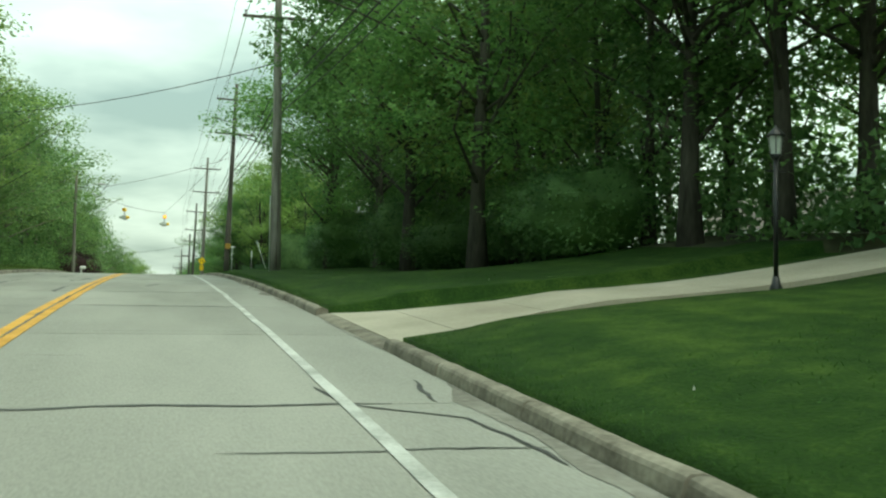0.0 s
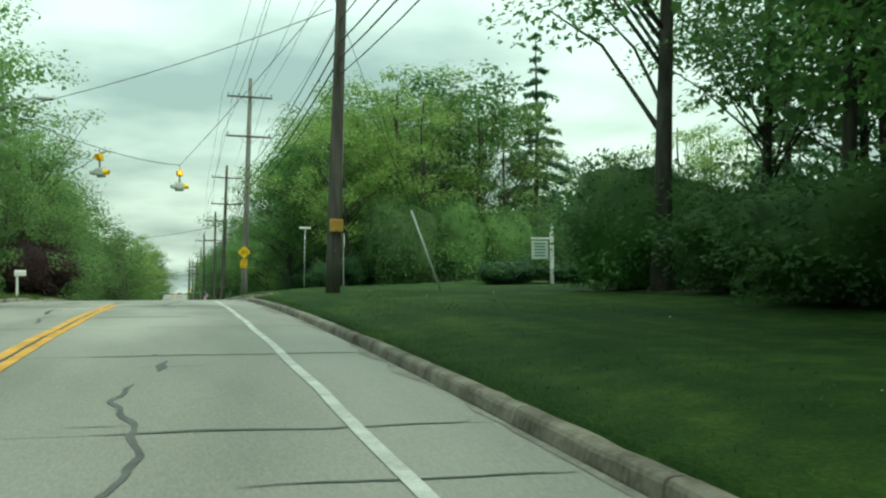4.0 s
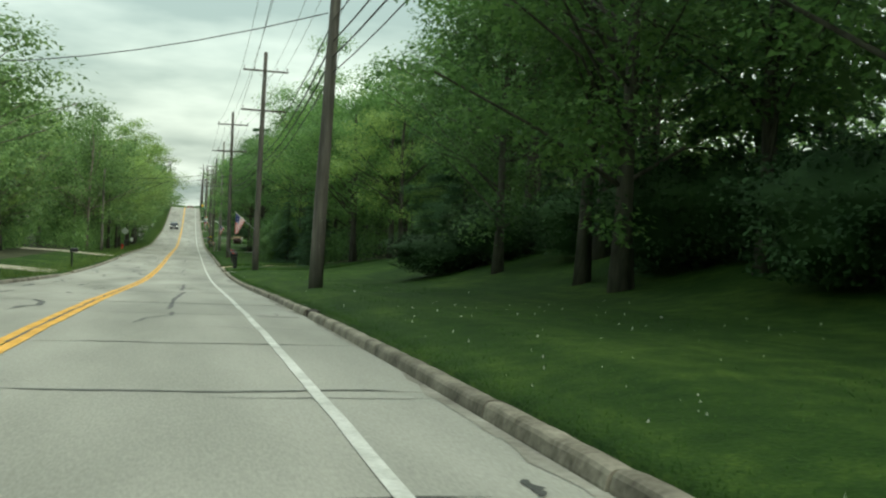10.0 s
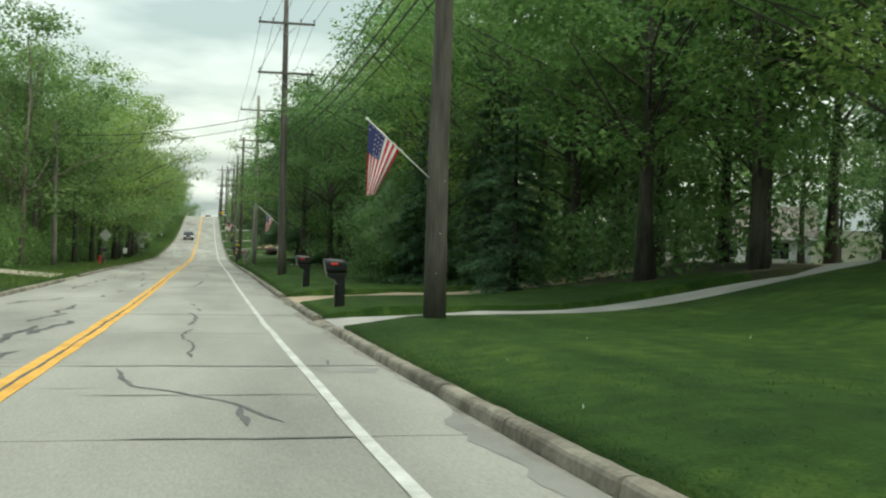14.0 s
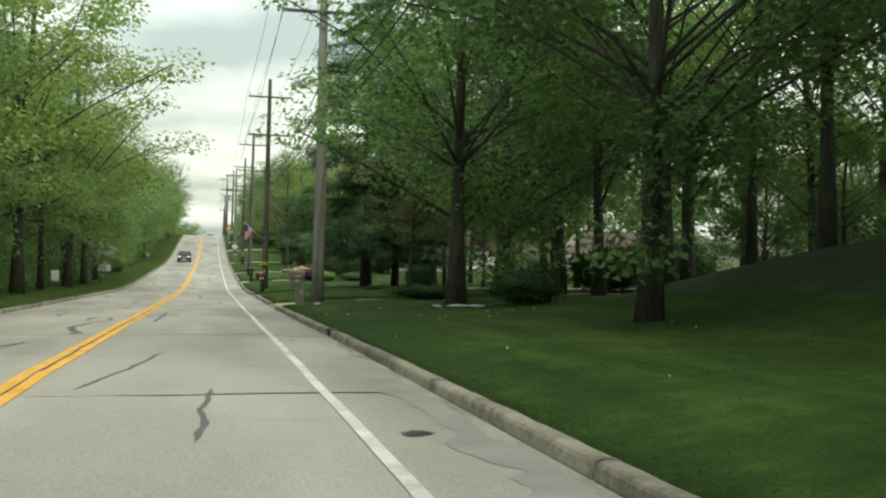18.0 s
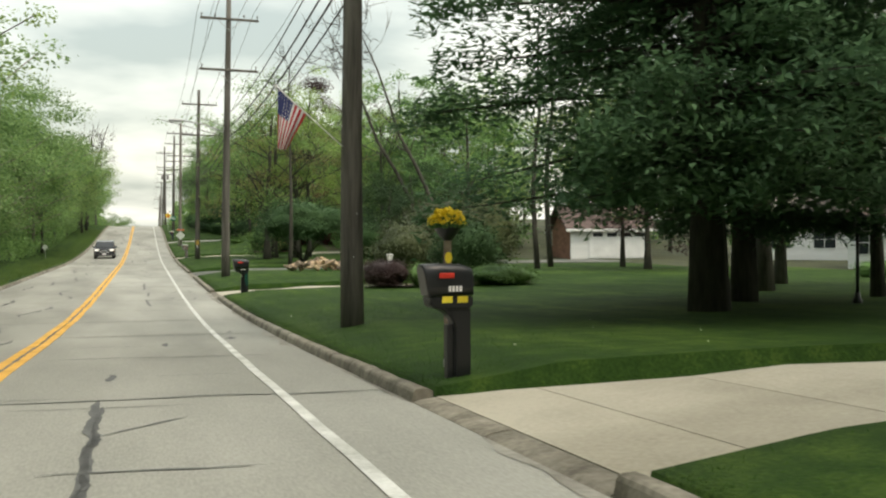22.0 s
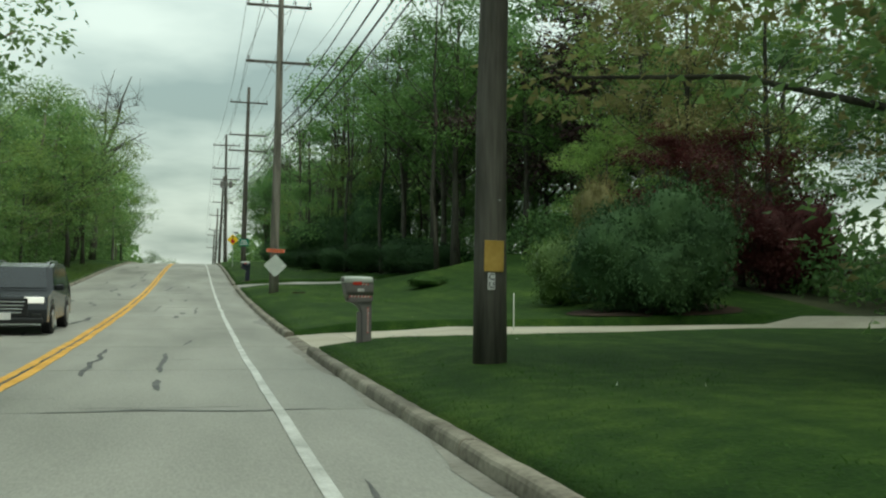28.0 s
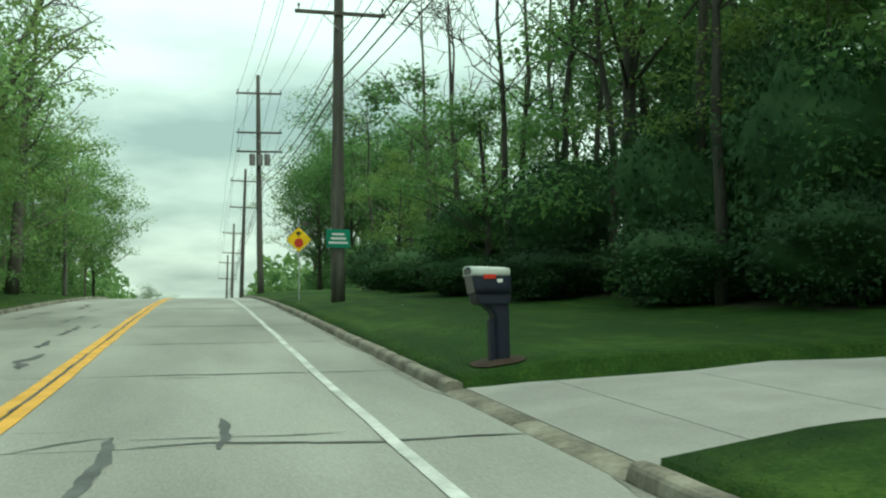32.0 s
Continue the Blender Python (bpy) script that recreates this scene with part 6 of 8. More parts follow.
t = thing("guide_sign", pose(px - 0.02, py - 0.24, ground(px, py) + 2.05, 0, 1, 0), "small green sign with unreadable white lines on a pole", "road sign")
plate(rect(0.78, 0.60), 0.012, M_SIGN_G, "panel", t)
for z, wd in ((0.14, 0.4), (0.0, 0.5), (-0.14, 0.62)):
    part("text_bar", boxed((wd, 0.004, 0.07), (0, -0.009, z)), M_FLAG_WHITE, t)

# diamond signs seen from behind on the far verge
for x, y, h in ((-8.13, 269.6, 2.3), (-9.0, 395.0, 1.0)):
    t = thing("diamond_sign", pose(x, y, ground(x, y), 0, 0, -8), "bare grey back of a diamond sign on a post", "road sign")
    part("post", boxed((0.05, 0.04, h + 0.3), (0, 0.04, (h + 0.3) / 2 - 0.1)), M_STEEL, t)
    p_ = plate(diamond(0.50 if h > 2 else 0.3), 0.012, M_DULL, "panel", t)
    p_.location = (0, 0, h)

# street name sign and stop sign at the side road
x, y = 6.54, 109.3
t = thing("street_sign", pose(x, y, ground(x, y), 0, 1, 0), "pale street name blade on a thin steel post", "road sign")
part("post", tubes("post", [([(0, 0, -0.2), (0, 0, 3.45)], 0.026)], M_STEEL, 8), None, t)
part("blade", boxed((0.62, 0.016, 0.12), (0, 0, 3.50), 0.006), M_DULL, t, "pale name blade")
x, y = 8.33, 106.45
t = thing("stop_sign", pose(x, y, ground(x, y), 0, 1, 78), "octagonal stop sign seen from behind on a steel post", "road sign")
part("post", boxed((0.06, 0.05, 3.2), (0, 0.04, 1.5)), M_STEEL, t)
part("panel", disc(0.41, 0.012, 8, (0, 0, 2.75), Matrix.Rotation(radians(90), 3, "X") @ Matrix.Rotation(radians(22.5), 3, "Z")), M_DULL, t)

# boxes and tags on the poles
px, py = POLES[2]
t = thing("junction_box", pose(px + 0.06, py - 0.27, ground(px, py) + 2.11, 0, 2, 0), "ochre metal box strapped to a utility pole", "utility box")
part("case", boxed((0.42, 0.16, 0.40), (0, 0, 0), 0.02), M_OCHRE, t)
part("lid", boxed((0.38, 0.02, 0.36), (0, -0.085, 0), 0.008), M_OCHRE, t)
part("lock", boxed((0.10, 0.03, 0.03), (0, -0.10, -0.15), 0.005), M_KERB_DARK, t)
cx, cy = POLES[1]
t = thing("pole_split", pose(cx + 0.03, cy - 0.226, ground(cx, cy), 0, -0.4, 0), "long dark drying split down a grey pole", "crack")
part("split", tubes("split", [([(0.02, 0.0, 0.1), (0.0, 0.0, 0.7), (0.025, 0.004, 1.5), (0.05, 0.006, 2.4), (0.05, 0.012, 3.6), (0.06, 0.02, 5.2)], [0.016, 0.014, 0.011, 0.012, 0.008, 0.003])], M_MULCH, 6), None, t)
t = thing("conduit", pose(cx - 0.25, cy - 0.03, ground(cx, cy), 0, -0.4, 0), "thin pale conduit up the side of a utility pole", "pipe")
part("pipe", tubes("pipe", [([(0, 0, -0.1), (0.01, 0, 1.5), (0.02, 0, 3.2)], 0.022)], M_DULL, 8), None, t)
t = thing("conduit", pose(px + 0.24, py - 0.05, ground(px, py), 0, 1, 0), "grey conduit up the side of a utility pole", "pipe")
part("pipe", tubes("pipe", [([(-0.02, 0, 1.75), (-0.02, 0, 5.0), (-0.05, 0, 8.5)], 0.028)], M_STEEL, 8), None, t)
t = thing("guy_wire", pose(0, 0, 0), "slanting guy wire with a pale plastic guard", "cable")
gb = np.array((7.5, 81.7, ground(7.5, 81.7) + 0.02))
gt = np.array((px, py, ground(px, py) + 9.5))
part("wire", tubes("wire", [([gb, gt], 0.010)], M_CABLE, 5), None, t)
part("guard", tubes("guard", [([gb * 0.985 + gt * 0.015, gb * 0.74 + gt * 0.26], 0.032)], M_DULL, 8), None, t)
px, py = POLES[10]
t = thing("pole_tag", pose(px - 0.02, py - 0.215, ground(px, py) + 1.42, 0, 1, 0), "orange tag above a small white number plate on a pole", "tag")
part("tag", boxed((0.27, 0.02, 0.42), (0, 0, 0.02), 0.006), M_OCHRE, t, "orange plastic tag")
part("number_plate", boxed((0.10, 0.02, 0.23), (-0.03, 0, -0.32), 0.004), M_FLAG_WHITE, t)
for letter, z in (("C", -0.265), ("U", -0.375)):
    part("letter", text_mesh(letter, 0.12, 0.002, M_BLACK), None, t, "black letter " + letter).location = (-0.03, -0.013, z)
x, y = 7.4, 127.8
t = thing("stake", pose(x, y, ground(x, y), 0, -1.5, 0), "thin dark green marker stake in the grass", "stake")
part("rod", tubes("rod", [([(0, 0, -0.2), (0, 0, 2.45)], 0.022)], M_GREEN_PL, 6), None, t)
x, y = 7.6, 397.0
t = thing("stake", pose(x, y, ground(x, y), 0, 0, 0), "thin pale marker stake beside the drive", "stake")
part("rod", tubes("rod", [([(0, 0, -0.2), (0, 0, 0.9)], 0.012)], M_WHITE, 6), None, t)


# ---- flags on the poles ----
def flag(k, h, label, hoist=0.85, fly=1.45, seed=0, tilt=-0.14, staff=1.75, start=0.03):
    """A stars and stripes hanging from a slanting staff that is fixed to a pole."""
    x, y = POLES[k]
    base = np.array((x - 0.17, y - 0.05, ground(x, y) + h))
    way = np.array((-1.32, tilt, 1.12))
    way /= np.linalg.norm(way)
    tip = base + way * staff
    t = thing("flag", pose(*base), label, "flag", "flags on the poles")
    o = base
    part("staff", tubes("staff", [([(0, 0, 0), tuple(tip - o)], 0.014)], M_WHITE, 8), None, t, "white staff")
    part("bracket", boxed((0.07, 0.06, 0.14), (0.03, 0, -0.02), 0.008), M_STEEL, t)
    part("finial", disc(0.03, 0.05, 10, tuple(tip - o + way * 0.02)), M_WHITE, t)
    down = np.array((-0.05, 0.02, -1.0))

    def at(u, v):
        sway = 0.10 * math.sin(6.0 * u + 1.5 * v + seed) * v + 0.05 * math.sin(13 * u + seed) * v
        gather = 1 - 0.72 * v
        return tip - o - way * (start + hoist * (u * gather + 0.06 * v)) + down * fly * v * (1 - 0.12 * u) + np.array((0.3, 1, 0)) * sway

    def piece(name, u0, u1, v0, v1, mat, lift=0.0):
        nu, nv = 3, 12
        v = [at(u0 + (u1 - u0) * i / (nu - 1), v0 + (v1 - v0) * j / (nv - 1)) + np.array((0, -lift, 0)) for i in range(nu) for j in range(nv)]
        part(name, mesh(name, v, [(i * nv + j, (i + 1) * nv + j, (i + 1) * nv + j + 1, i * nv + j + 1) for i in range(nu - 1) for j in range(nv - 1)], mat, True), mat, t)

    for s in range(13):
        piece("stripe", s / 13, (s + 1) / 13, 0.42 if s < 7 else 0.0, 1, M_FLAG_RED if s % 2 == 0 else M_FLAG_WHITE)
    piece("canton", 0, 7 / 13, 0, 0.42, M_FLAG_BLUE)
    sv_, sf_ = [], []
    for i in range(5):
        for j in range(6):
            c = at(0.05 + 0.105 * i, 0.035 + 0.07 * j) + np.array((0, -0.006, 0))
            r_ = 0.016
            o_ = len(sv_)
            sv_ += [c + way * r_, c + down * r_, c - way * r_, c - down * r_]
            sf_.append((o_, o_ + 1, o_ + 2, o_ + 3))
    part("stars", mesh("stars", sv_, sf_, M_FLAG_WHITE), None, t, "white stars")
    return t


flag(5, 2.78, "red, white and blue striped flag on a slanting staff", seed=0.3)
flag(6, 2.66, "red, white and blue striped flag hanging in folds", 0.5, 1.0, seed=2.2, staff=1.5, start=0.5)
flag(8, 3.5, "red, white and blue striped flag on a slanting staff", 0.74, 1.15, seed=1.1)


# ---- mailboxes ----
def box_shell(w, d, h, r, lean=0.0):
    """A mailbox body: a round-topped tunnel along y (front towards -y)."""
    n = 10
    prof_ = [(-w / 2, 0), (w / 2, 0), (w / 2, h - r)] + [(w / 2 * math.cos(a), h - r + r * math.sin(a)) for a in np.linspace(0.25, math.pi - 0.25, n)] + [(-w / 2, h - r)]
    k = len(prof_)
    v = [(a, y + lean * b, b) for y in (-d / 2, -d / 2 + 0.02, d / 2 - 0.02, d / 2) for a, b in [((a * (0.96 if abs(y) == d / 2 else 1)), b * (0.985 if abs(y) == d / 2 else 1)) for a, b in prof_]]
    f = [(i * k + j, i * k + (j + 1) % k, (i + 1) * k + (j + 1) % k, (i + 1) * k + j) for i in range(3) for j in range(k)]
    f += [tuple(range(k))[::-1], tuple(range(3 * k, 4 * k))]
    return v, f


def moulded_mailbox(x, y, turn, label, body, top, trim, flag_mat, bars, s=1.0, stripes=None, tall=1.0):
    """A moulded plastic mailbox: an arched head and a newspaper shelf over a curved post. The opening faces the road (-x)."""
    t = thing("mailbox", pose(x, y, ground(x, y) - 0.03, 0, 0, turn) @ Matrix.Diagonal((s, s, s * tall, 1)), label, "mailbox", "mailboxes along the road")

    def arch(w, h, n=13):
        a = [(-w / 2, 0.0), (-w / 2, h * 0.3)] + [(-w / 2 * math.copysign(abs(math.cos(q)) ** 0.62, math.cos(q)), h * (0.55 + 0.45 * math.sin(q) ** 0.8)) for q in np.linspace(0.05, math.pi - 0.05, n)] + [(w / 2, h * 0.3), (w / 2, 0.0)]
        return a

    def loft(rows, z0, slant):
        v, k = [], 0
        for px_, w, h in rows:
            ring_ = arch(w, h)
            k = len(ring_)
            v += [(px_ + slant * (1 - q / 0.37) * (1 if px_ < -0.2 else 0), p, z0 + q) for p, q in ring_]
        f = [(i * k + j, i * k + (j + 1) % k, (i + 1) * k + (j + 1) % k, (i + 1) * k + j) for i in range(len(rows) - 1) for j in range(k)]
        return v, f + [tuple(range(k))[::-1], tuple(range((len(rows) - 1) * k, len(rows) * k))]

    def side_cut(name, prof_, half, mat, bevel):
        v = [(a, q, b) for q in (-half, half) for a, b in prof_]
        n = len(prof_)
        bm = bmesh.new()
        bm.from_mesh(mesh(name, v, [tuple(range(n)), tuple(range(n, 2 * n))[::-1]] + [(i, i + n, (i + 1) % n + n, (i + 1) % n) for i in range(n)], mat))
        bmesh.ops.recalc_face_normals(bm, faces=bm.faces)
        bmesh.ops.bevel(bm, geom=list(bm.edges), offset=bevel, segments=2, affect="EDGES")
        return part(name, bm, mat, t)

    rows = [(-0.345, 0.262, 0.362), (-0.33, 0.28, 0.372), (-0.1, 0.285, 0.375), (0.16, 0.285, 0.362), (0.265, 0.28, 0.335), (0.285, 0.262, 0.32)]
    v, f = loft(rows, 1.0, 0.07)
    head = mesh("head", v, f, body, True)
    part("head", head, None, t)
    v, f = loft([(-0.352, 0.225, 0.325), (-0.346, 0.225, 0.325)], 1.012, 0.07)
    part("door", mesh("door", v, f, trim), None, t)
    if top is not body:
        v, f = loft([(a, w + 0.012, h * 0.36) for a, w, h in rows[1:5]], 1.248, 0.0)
        part("lid", mesh("lid", v, f, top, True), None, t, "paler rounded lid")
    side_cut("paper_shelf", [(-0.265, 0.992), (0.278, 0.992), (0.278, 0.885), (0.255, 0.852), (-0.19, 0.852), (-0.235, 0.88)], 0.135, body, 0.014)
    part("paper_slot", boxed((0.03, 0.20, 0.085), (-0.238, 0, 0.928), 0.01), M_BLACK, t)
    side_cut("post", [(0.262, 0.86), (0.262, -0.08), (0.06, -0.08), (0.06, 0.58), (0.045, 0.68), (0.0, 0.76), (-0.07, 0.82), (-0.16, 0.86)], 0.102, body, 0.016)
    part("web", boxed((0.10, 0.11, 0.74), (0.03, 0, 0.29), 0.012), body, t)
    if flag_mat:
        part("signal_flag", boxed((0.19, 0.018, 0.062), (-0.06, -0.150, 1.235), 0.008), flag_mat, t, "red signal flag")
    for (bx, bz, bw, bh, m) in bars:
        part("label_bar", boxed((bw, 0.006, bh), (bx, -(0.1445 if bz > 0.995 else 0.137 if bz > 0.85 else 0.104), bz)), m, t)
    if stripes:
        for bx, bz, bw, bh in stripes:
            for q in range(int(max(bw, bh) / 0.035)):
                off = q * 0.035 - max(bw, bh) / 2
                dx, dz = (off, 0) if bw > bh else (0, off)
                part("tape_stripe", boxed((0.016, 0.006, 0.045), (bx + dx, -(0.1445 if bz > 0.995 else 0.137 if bz > 0.85 else 0.104), bz + dz), 0, Matrix.Rotation(radians(25), 3, "Y")), M_FLAG_WHITE if q % 2 else M_SIGN_RED, t)
    return t


digits = lambda x0, z, n, m, w=0.035, h=0.075, g=0.058: [(x0 + g * i, z, w, h, m) for i in range(n)]
# taupe box
moulded_mailbox(3.18, 275.75, 8, "large taupe moulded plastic mailbox with a red flag", M_TAUPE, M_TAUPE, M_GREY_PL, M_SIGN_RED, digits(-0.07, 1.12, 4, M_FLAG_WHITE) + [(0.0, 0.98, 0.16, 0.03, M_FLAG_WHITE), (0.0, 0.955, 0.16, 0.025, M_SIGN_RED), (0.0, 0.93, 0.16, 0.025, M_FLAG_WHITE)] + [(0.19, 0.80 - 0.10 * i, 0.04, 0.075, M_FLAG_WHITE) for i in range(4)] + [(0.12, 0.56, 0.03, 0.10, M_FLAG_WHITE)])
# black box with yellow ovals
moulded_mailbox(3.03, 302.5, 6, "black moulded mailbox with yellow oval stickers", M_BLACK, M_BLACK, M_GREY_PL, M_SIGN_RED, digits(-0.02, 1.08, 4, M_FLAG_WHITE, 0.03, 0.065, 0.045) + [(-0.05, 0.955, 0.13, 0.075, M_PETAL_Y), (0.14, 0.955, 0.13, 0.075, M_PETAL_Y)], 0.94)
# dark green post
moulded_mailbox(3.42, 333.0, 5, "black mailbox on a dark green moulded post", M_BLACK, M_BLACK, M_GREY_PL, M_SIGN_RED, [(-0.02, 0.95, 0.05, 0.03, M_FLAG_WHITE), (0.05, 0.95, 0.04, 0.05, M_FLAG_WHITE), (0.12, 0.96, 0.05, 0.04, M_FLAG_WHITE)] + [(0.15, 0.76 - 0.055 * i, 0.03, 0.04, M_SIGN_G) for i in range(6)] + [(0.20, 0.56, 0.1, 0.5, M_GREEN_PL)], 0.97)
# grey box with striped tape
moulded_mailbox(3.45, 393.7, 8, "grey mailbox with red and white striped tape", M_GREY_PL, M_DULL, M_GREY_PL, M_SIGN_RED, digits(-0.04, 1.10, 4, M_FLAG_WHITE, 0.025, 0.06, 0.036), 0.95, [(0.02, 0.97, 0.46, 0.05), (0.12, 1.22, 0.2, 0.05), (0.18, 0.52, 0.05, 0.55)])
# navy box
moulded_mailbox(3.34, 440.0, 12, "navy moulded mailbox with a pale green lid", M_NAVY, M_DULL, M_GREY_PL, M_SIGN_RED, [(0.10, 1.18, 0.08, 0.05, M_FLAG_WHITE)], 0.92)
# dark boxes by the drive
moulded_mailbox(3.3, 208.0, 6, "black mailbox on a curved dark post", M_BLACK, M_BLACK, M_GREY_PL, M_SIGN_RED, [], 0.95)
moulded_mailbox(3.66, 221.8, 6, "black mailbox on a curved dark post", M_BLACK, M_BLACK, M_GREY_PL, M_SIGN_RED, [], 0.92)


def post_mailbox(x, y, turn, label, mat, post_mat, h=1.0):
    t = thing("mailbox", pose(x, y, ground(x, y), 0, 0, turn), label, "mailbox", "mailboxes along the road")
    part("post", boxed((0.10, 0.10, h + 0.25), (0.05, 0, h / 2 - 0.1), 0.008), post_mat, t)
    part("shelf", boxed((0.50, 0.18, 0.03), (-0.08, 0, h + 0.01), 0.005), post_mat, t)
    v, f = box_shell(0.18, 0.5, 0.24, 0.09)
    bm = bmesh.new()
    bm.from_mesh(mesh("box", v, f, mat))
    bmesh.ops.transform(bm, matrix=Matrix.Translation((-0.08, 0, h + 0.03)) @ Matrix.Rotation(radians(90), 4, "Z"), verts=bm.verts)
    part("box", bm, mat, t)
    part("signal_flag", boxed((0.12, 0.012, 0.04), (-0.05, -0.1, h + 0.2), 0.003), M_SIGN_RED, t)
    return t


post_mailbox(-7.6, 45.0, 180, "white mailbox on a white post", M_WHITE, M_WHITE, 1.05)
post_mailbox(-7.3, 199.9, 180, "black mailbox on a post across the road", M_BLACK, M_BLACK, 1.0)
post_mailbox(-7.6, 262.0, 180, "dark mailbox on a post across the road", M_BLACK, M_POLE_DARK, 1.0)
post_mailbox(-7.4, 104.0, 180, "white mailbox on a post across the road", M_WHITE, M_WHITE, 1.0)

# yellow flowers in a basket on a wooden post behind the black mailbox
x, y = 3.28, 303.35
t = thing("flower_stand", pose(x, y, ground(x, y), 0, 0, 4), "ball of yellow flowers in a dark basket on a wooden post", "garden ornament")
part("post", boxed((0.085, 0.06, 1.62), (0, 0, 0.71), 0.008), M_LOG, t, "weathered brown wooden post")
part("sleeve", boxed((0.10, 0.075, 0.10), (0, 0, 0.05), 0.01), M_STEEL, t)
part("basket", tubes("basket", [([(0, 0, 1.50), (0, 0, 1.56), (0, 0, 1.66), (0, 0, 1.70)], [0.05, 0.10, 0.17, 0.18])], M_BLACK, 14), None, t)
_r = np.random.RandomState(3)
_d = _r.normal(size=(900, 3))
_d /= np.linalg.norm(_d, axis=1)[:, None]
_d[:, 2] = np.abs(_d[:, 2])
_k = 1 + 0.16 * np.sin(_d[:, :1] * 9) * np.sin(_d[:, 1:2] * 8 + 1) * (0.4 + _d[:, 2:])
part("blossom_mass", leaf_mesh("blossom_mass", _d * _k * [0.215, 0.215, 0.17] + [0, 0, 1.69], _d + _r.normal(0, 0.5, (900, 3)), _r.uniform(0.03, 0.055, 900), M_PETAL_Y, 0.9), None, t, "dense yellow blossoms")
part("greenery", leaf_mesh("greenery", _d[:420] * [0.215, 0.215, 0.14] + [0, 0, 1.67], _d[:420] + 0.5, np.full(420, 0.075), L_BUSH), None, t, "dark green leaves")
part("tag", disc(0.045, 0.012, 16, (0, -0.036, 1.30), Matrix.Diagonal((1, 1, 1.5)) @ Matrix.Rotation(radians(90), 3, "X")), M_PETAL_Y, t, "yellow oval tag")

# ---- lamp posts, garden posts, small things ----
def lamp_post(x, y, h, label):
    t = thing("lamp_post", pose(x, y, ground(x, y), 0, 0.5, 0), label, "lamp post")
    part("base", tubes("base", [([(0, 0, -0.1), (0, 0, 0.05), (0, 0, 0.10), (0, 0, 0.22)], [0.10, 0.10, 0.07, 0.05])], M_BLACK, 12), None, t)
    part("post", tubes("post", [([(0, 0, 0.15), (0, 0, h - 0.42)], 0.038)], M_BLACK, 10), None, t)
    part("ladder_bar", boxed((0.34, 0.02, 0.02), (0, 0, h - 0.62), 0.004), M_BLACK, t)
    part("cup", tubes("cup", [([(0, 0, h - 0.44), (0, 0, h - 0.36)], [0.04, 0.10])], M_BLACK, 8), None, t)
    part("glass", tubes("glass", [([(0, 0, h - 0.36), (0, 0, h - 0.08)], [0.085, 0.115])], M_DULL, 6, False), None, t, "frosted lantern glass")
    for a in range(6):
        c, s_ = math.cos(a * math.pi / 3), math.sin(a * math.pi / 3)
        part("rib", tubes("rib", [([(0.088 * c, 0.088 * s_, h - 0.36), (0.12 * c, 0.12 * s_, h - 0.08)], 0.008)], M_BLACK, 4), None, t)
    part("cap", tubes("cap", [([(0, 0, h - 0.08), (0, 0, h - 0.05), (0, 0, h + 0.06), (0, 0, h + 0.10)], [0.15, 0.14, 0.03, 0.012])], M_BLACK, 8), None, t)
    return t


lamp_post(8.85, 14.6, 2.45, "slim black lantern lamp post on the lawn")
lamp_post(14.71, 311.0, 1.95, "slim dark lantern lamp post beside the clipped shrub")
for x, y, h, label in ((9.75, 334.9, 1.45, "white square garden post with a flat cap"),):
    t = thing("garden_post", pose(x, y, ground(x, y), 0, 0, 0), label, "post")
    part("base", boxed((0.24, 0.24, 0.42), (0, 0, 0.18), 0.015), M_WHITE, t)
    part("shaft", boxed((0.17, 0.17, 0.95), (0, 0, 0.80), 0.012), M_WHITE, t)
    part("collar", boxed((0.22, 0.22, 0.06), (0, 0, h - 0.2), 0.012), M_WHITE, t)
    part("cap", boxed((0.25, 0.25, 0.07), (0, 0, h - 0.10), 0.02), M_WHITE, t)
# hanging shop-style board on a white post at the corner lot
x, y = 15.6, 94.5
t = thing("hanging_sign", pose(x, y, ground(x, y), 0, 0, -12), "white post with a hanging board of unreadable writing", "sign")
part("post", boxed((0.16, 0.16, 2.4), (0, 0, 1.1), 0.012), M_WHITE, t)
part("finial", tubes("finial", [([(0, 0, 2.3), (0, 0, 2.42), (0, 0, 2.62)], [0.1, 0.085, 0.01])], M_WHITE, 4, False), None, t)
part("arm", boxed((0.9, 0.08, 0.08), (-0.45, 0, 1.95), 0.01), M_WHITE, t)
part("board", boxed((0.72, 0.05, 0.80), (-0.52, 0, 1.45), 0.02), M_DULL, t)
for i in range(5):
    part("text_bar", boxed((0.5 - 0.06 * (i % 2), 0.01, 0.05), (-0.52, -0.03, 1.72 - 0.13 * i)), M_SIGN_G, t)
for s in (-1, 1):
    part("chain", tubes("chain", [([(-0.52 + 0.28 * s, 0, 1.93), (-0.52 + 0.28 * s, 0, 1.85)], 0.012)], M_STEEL, 5), None, t)
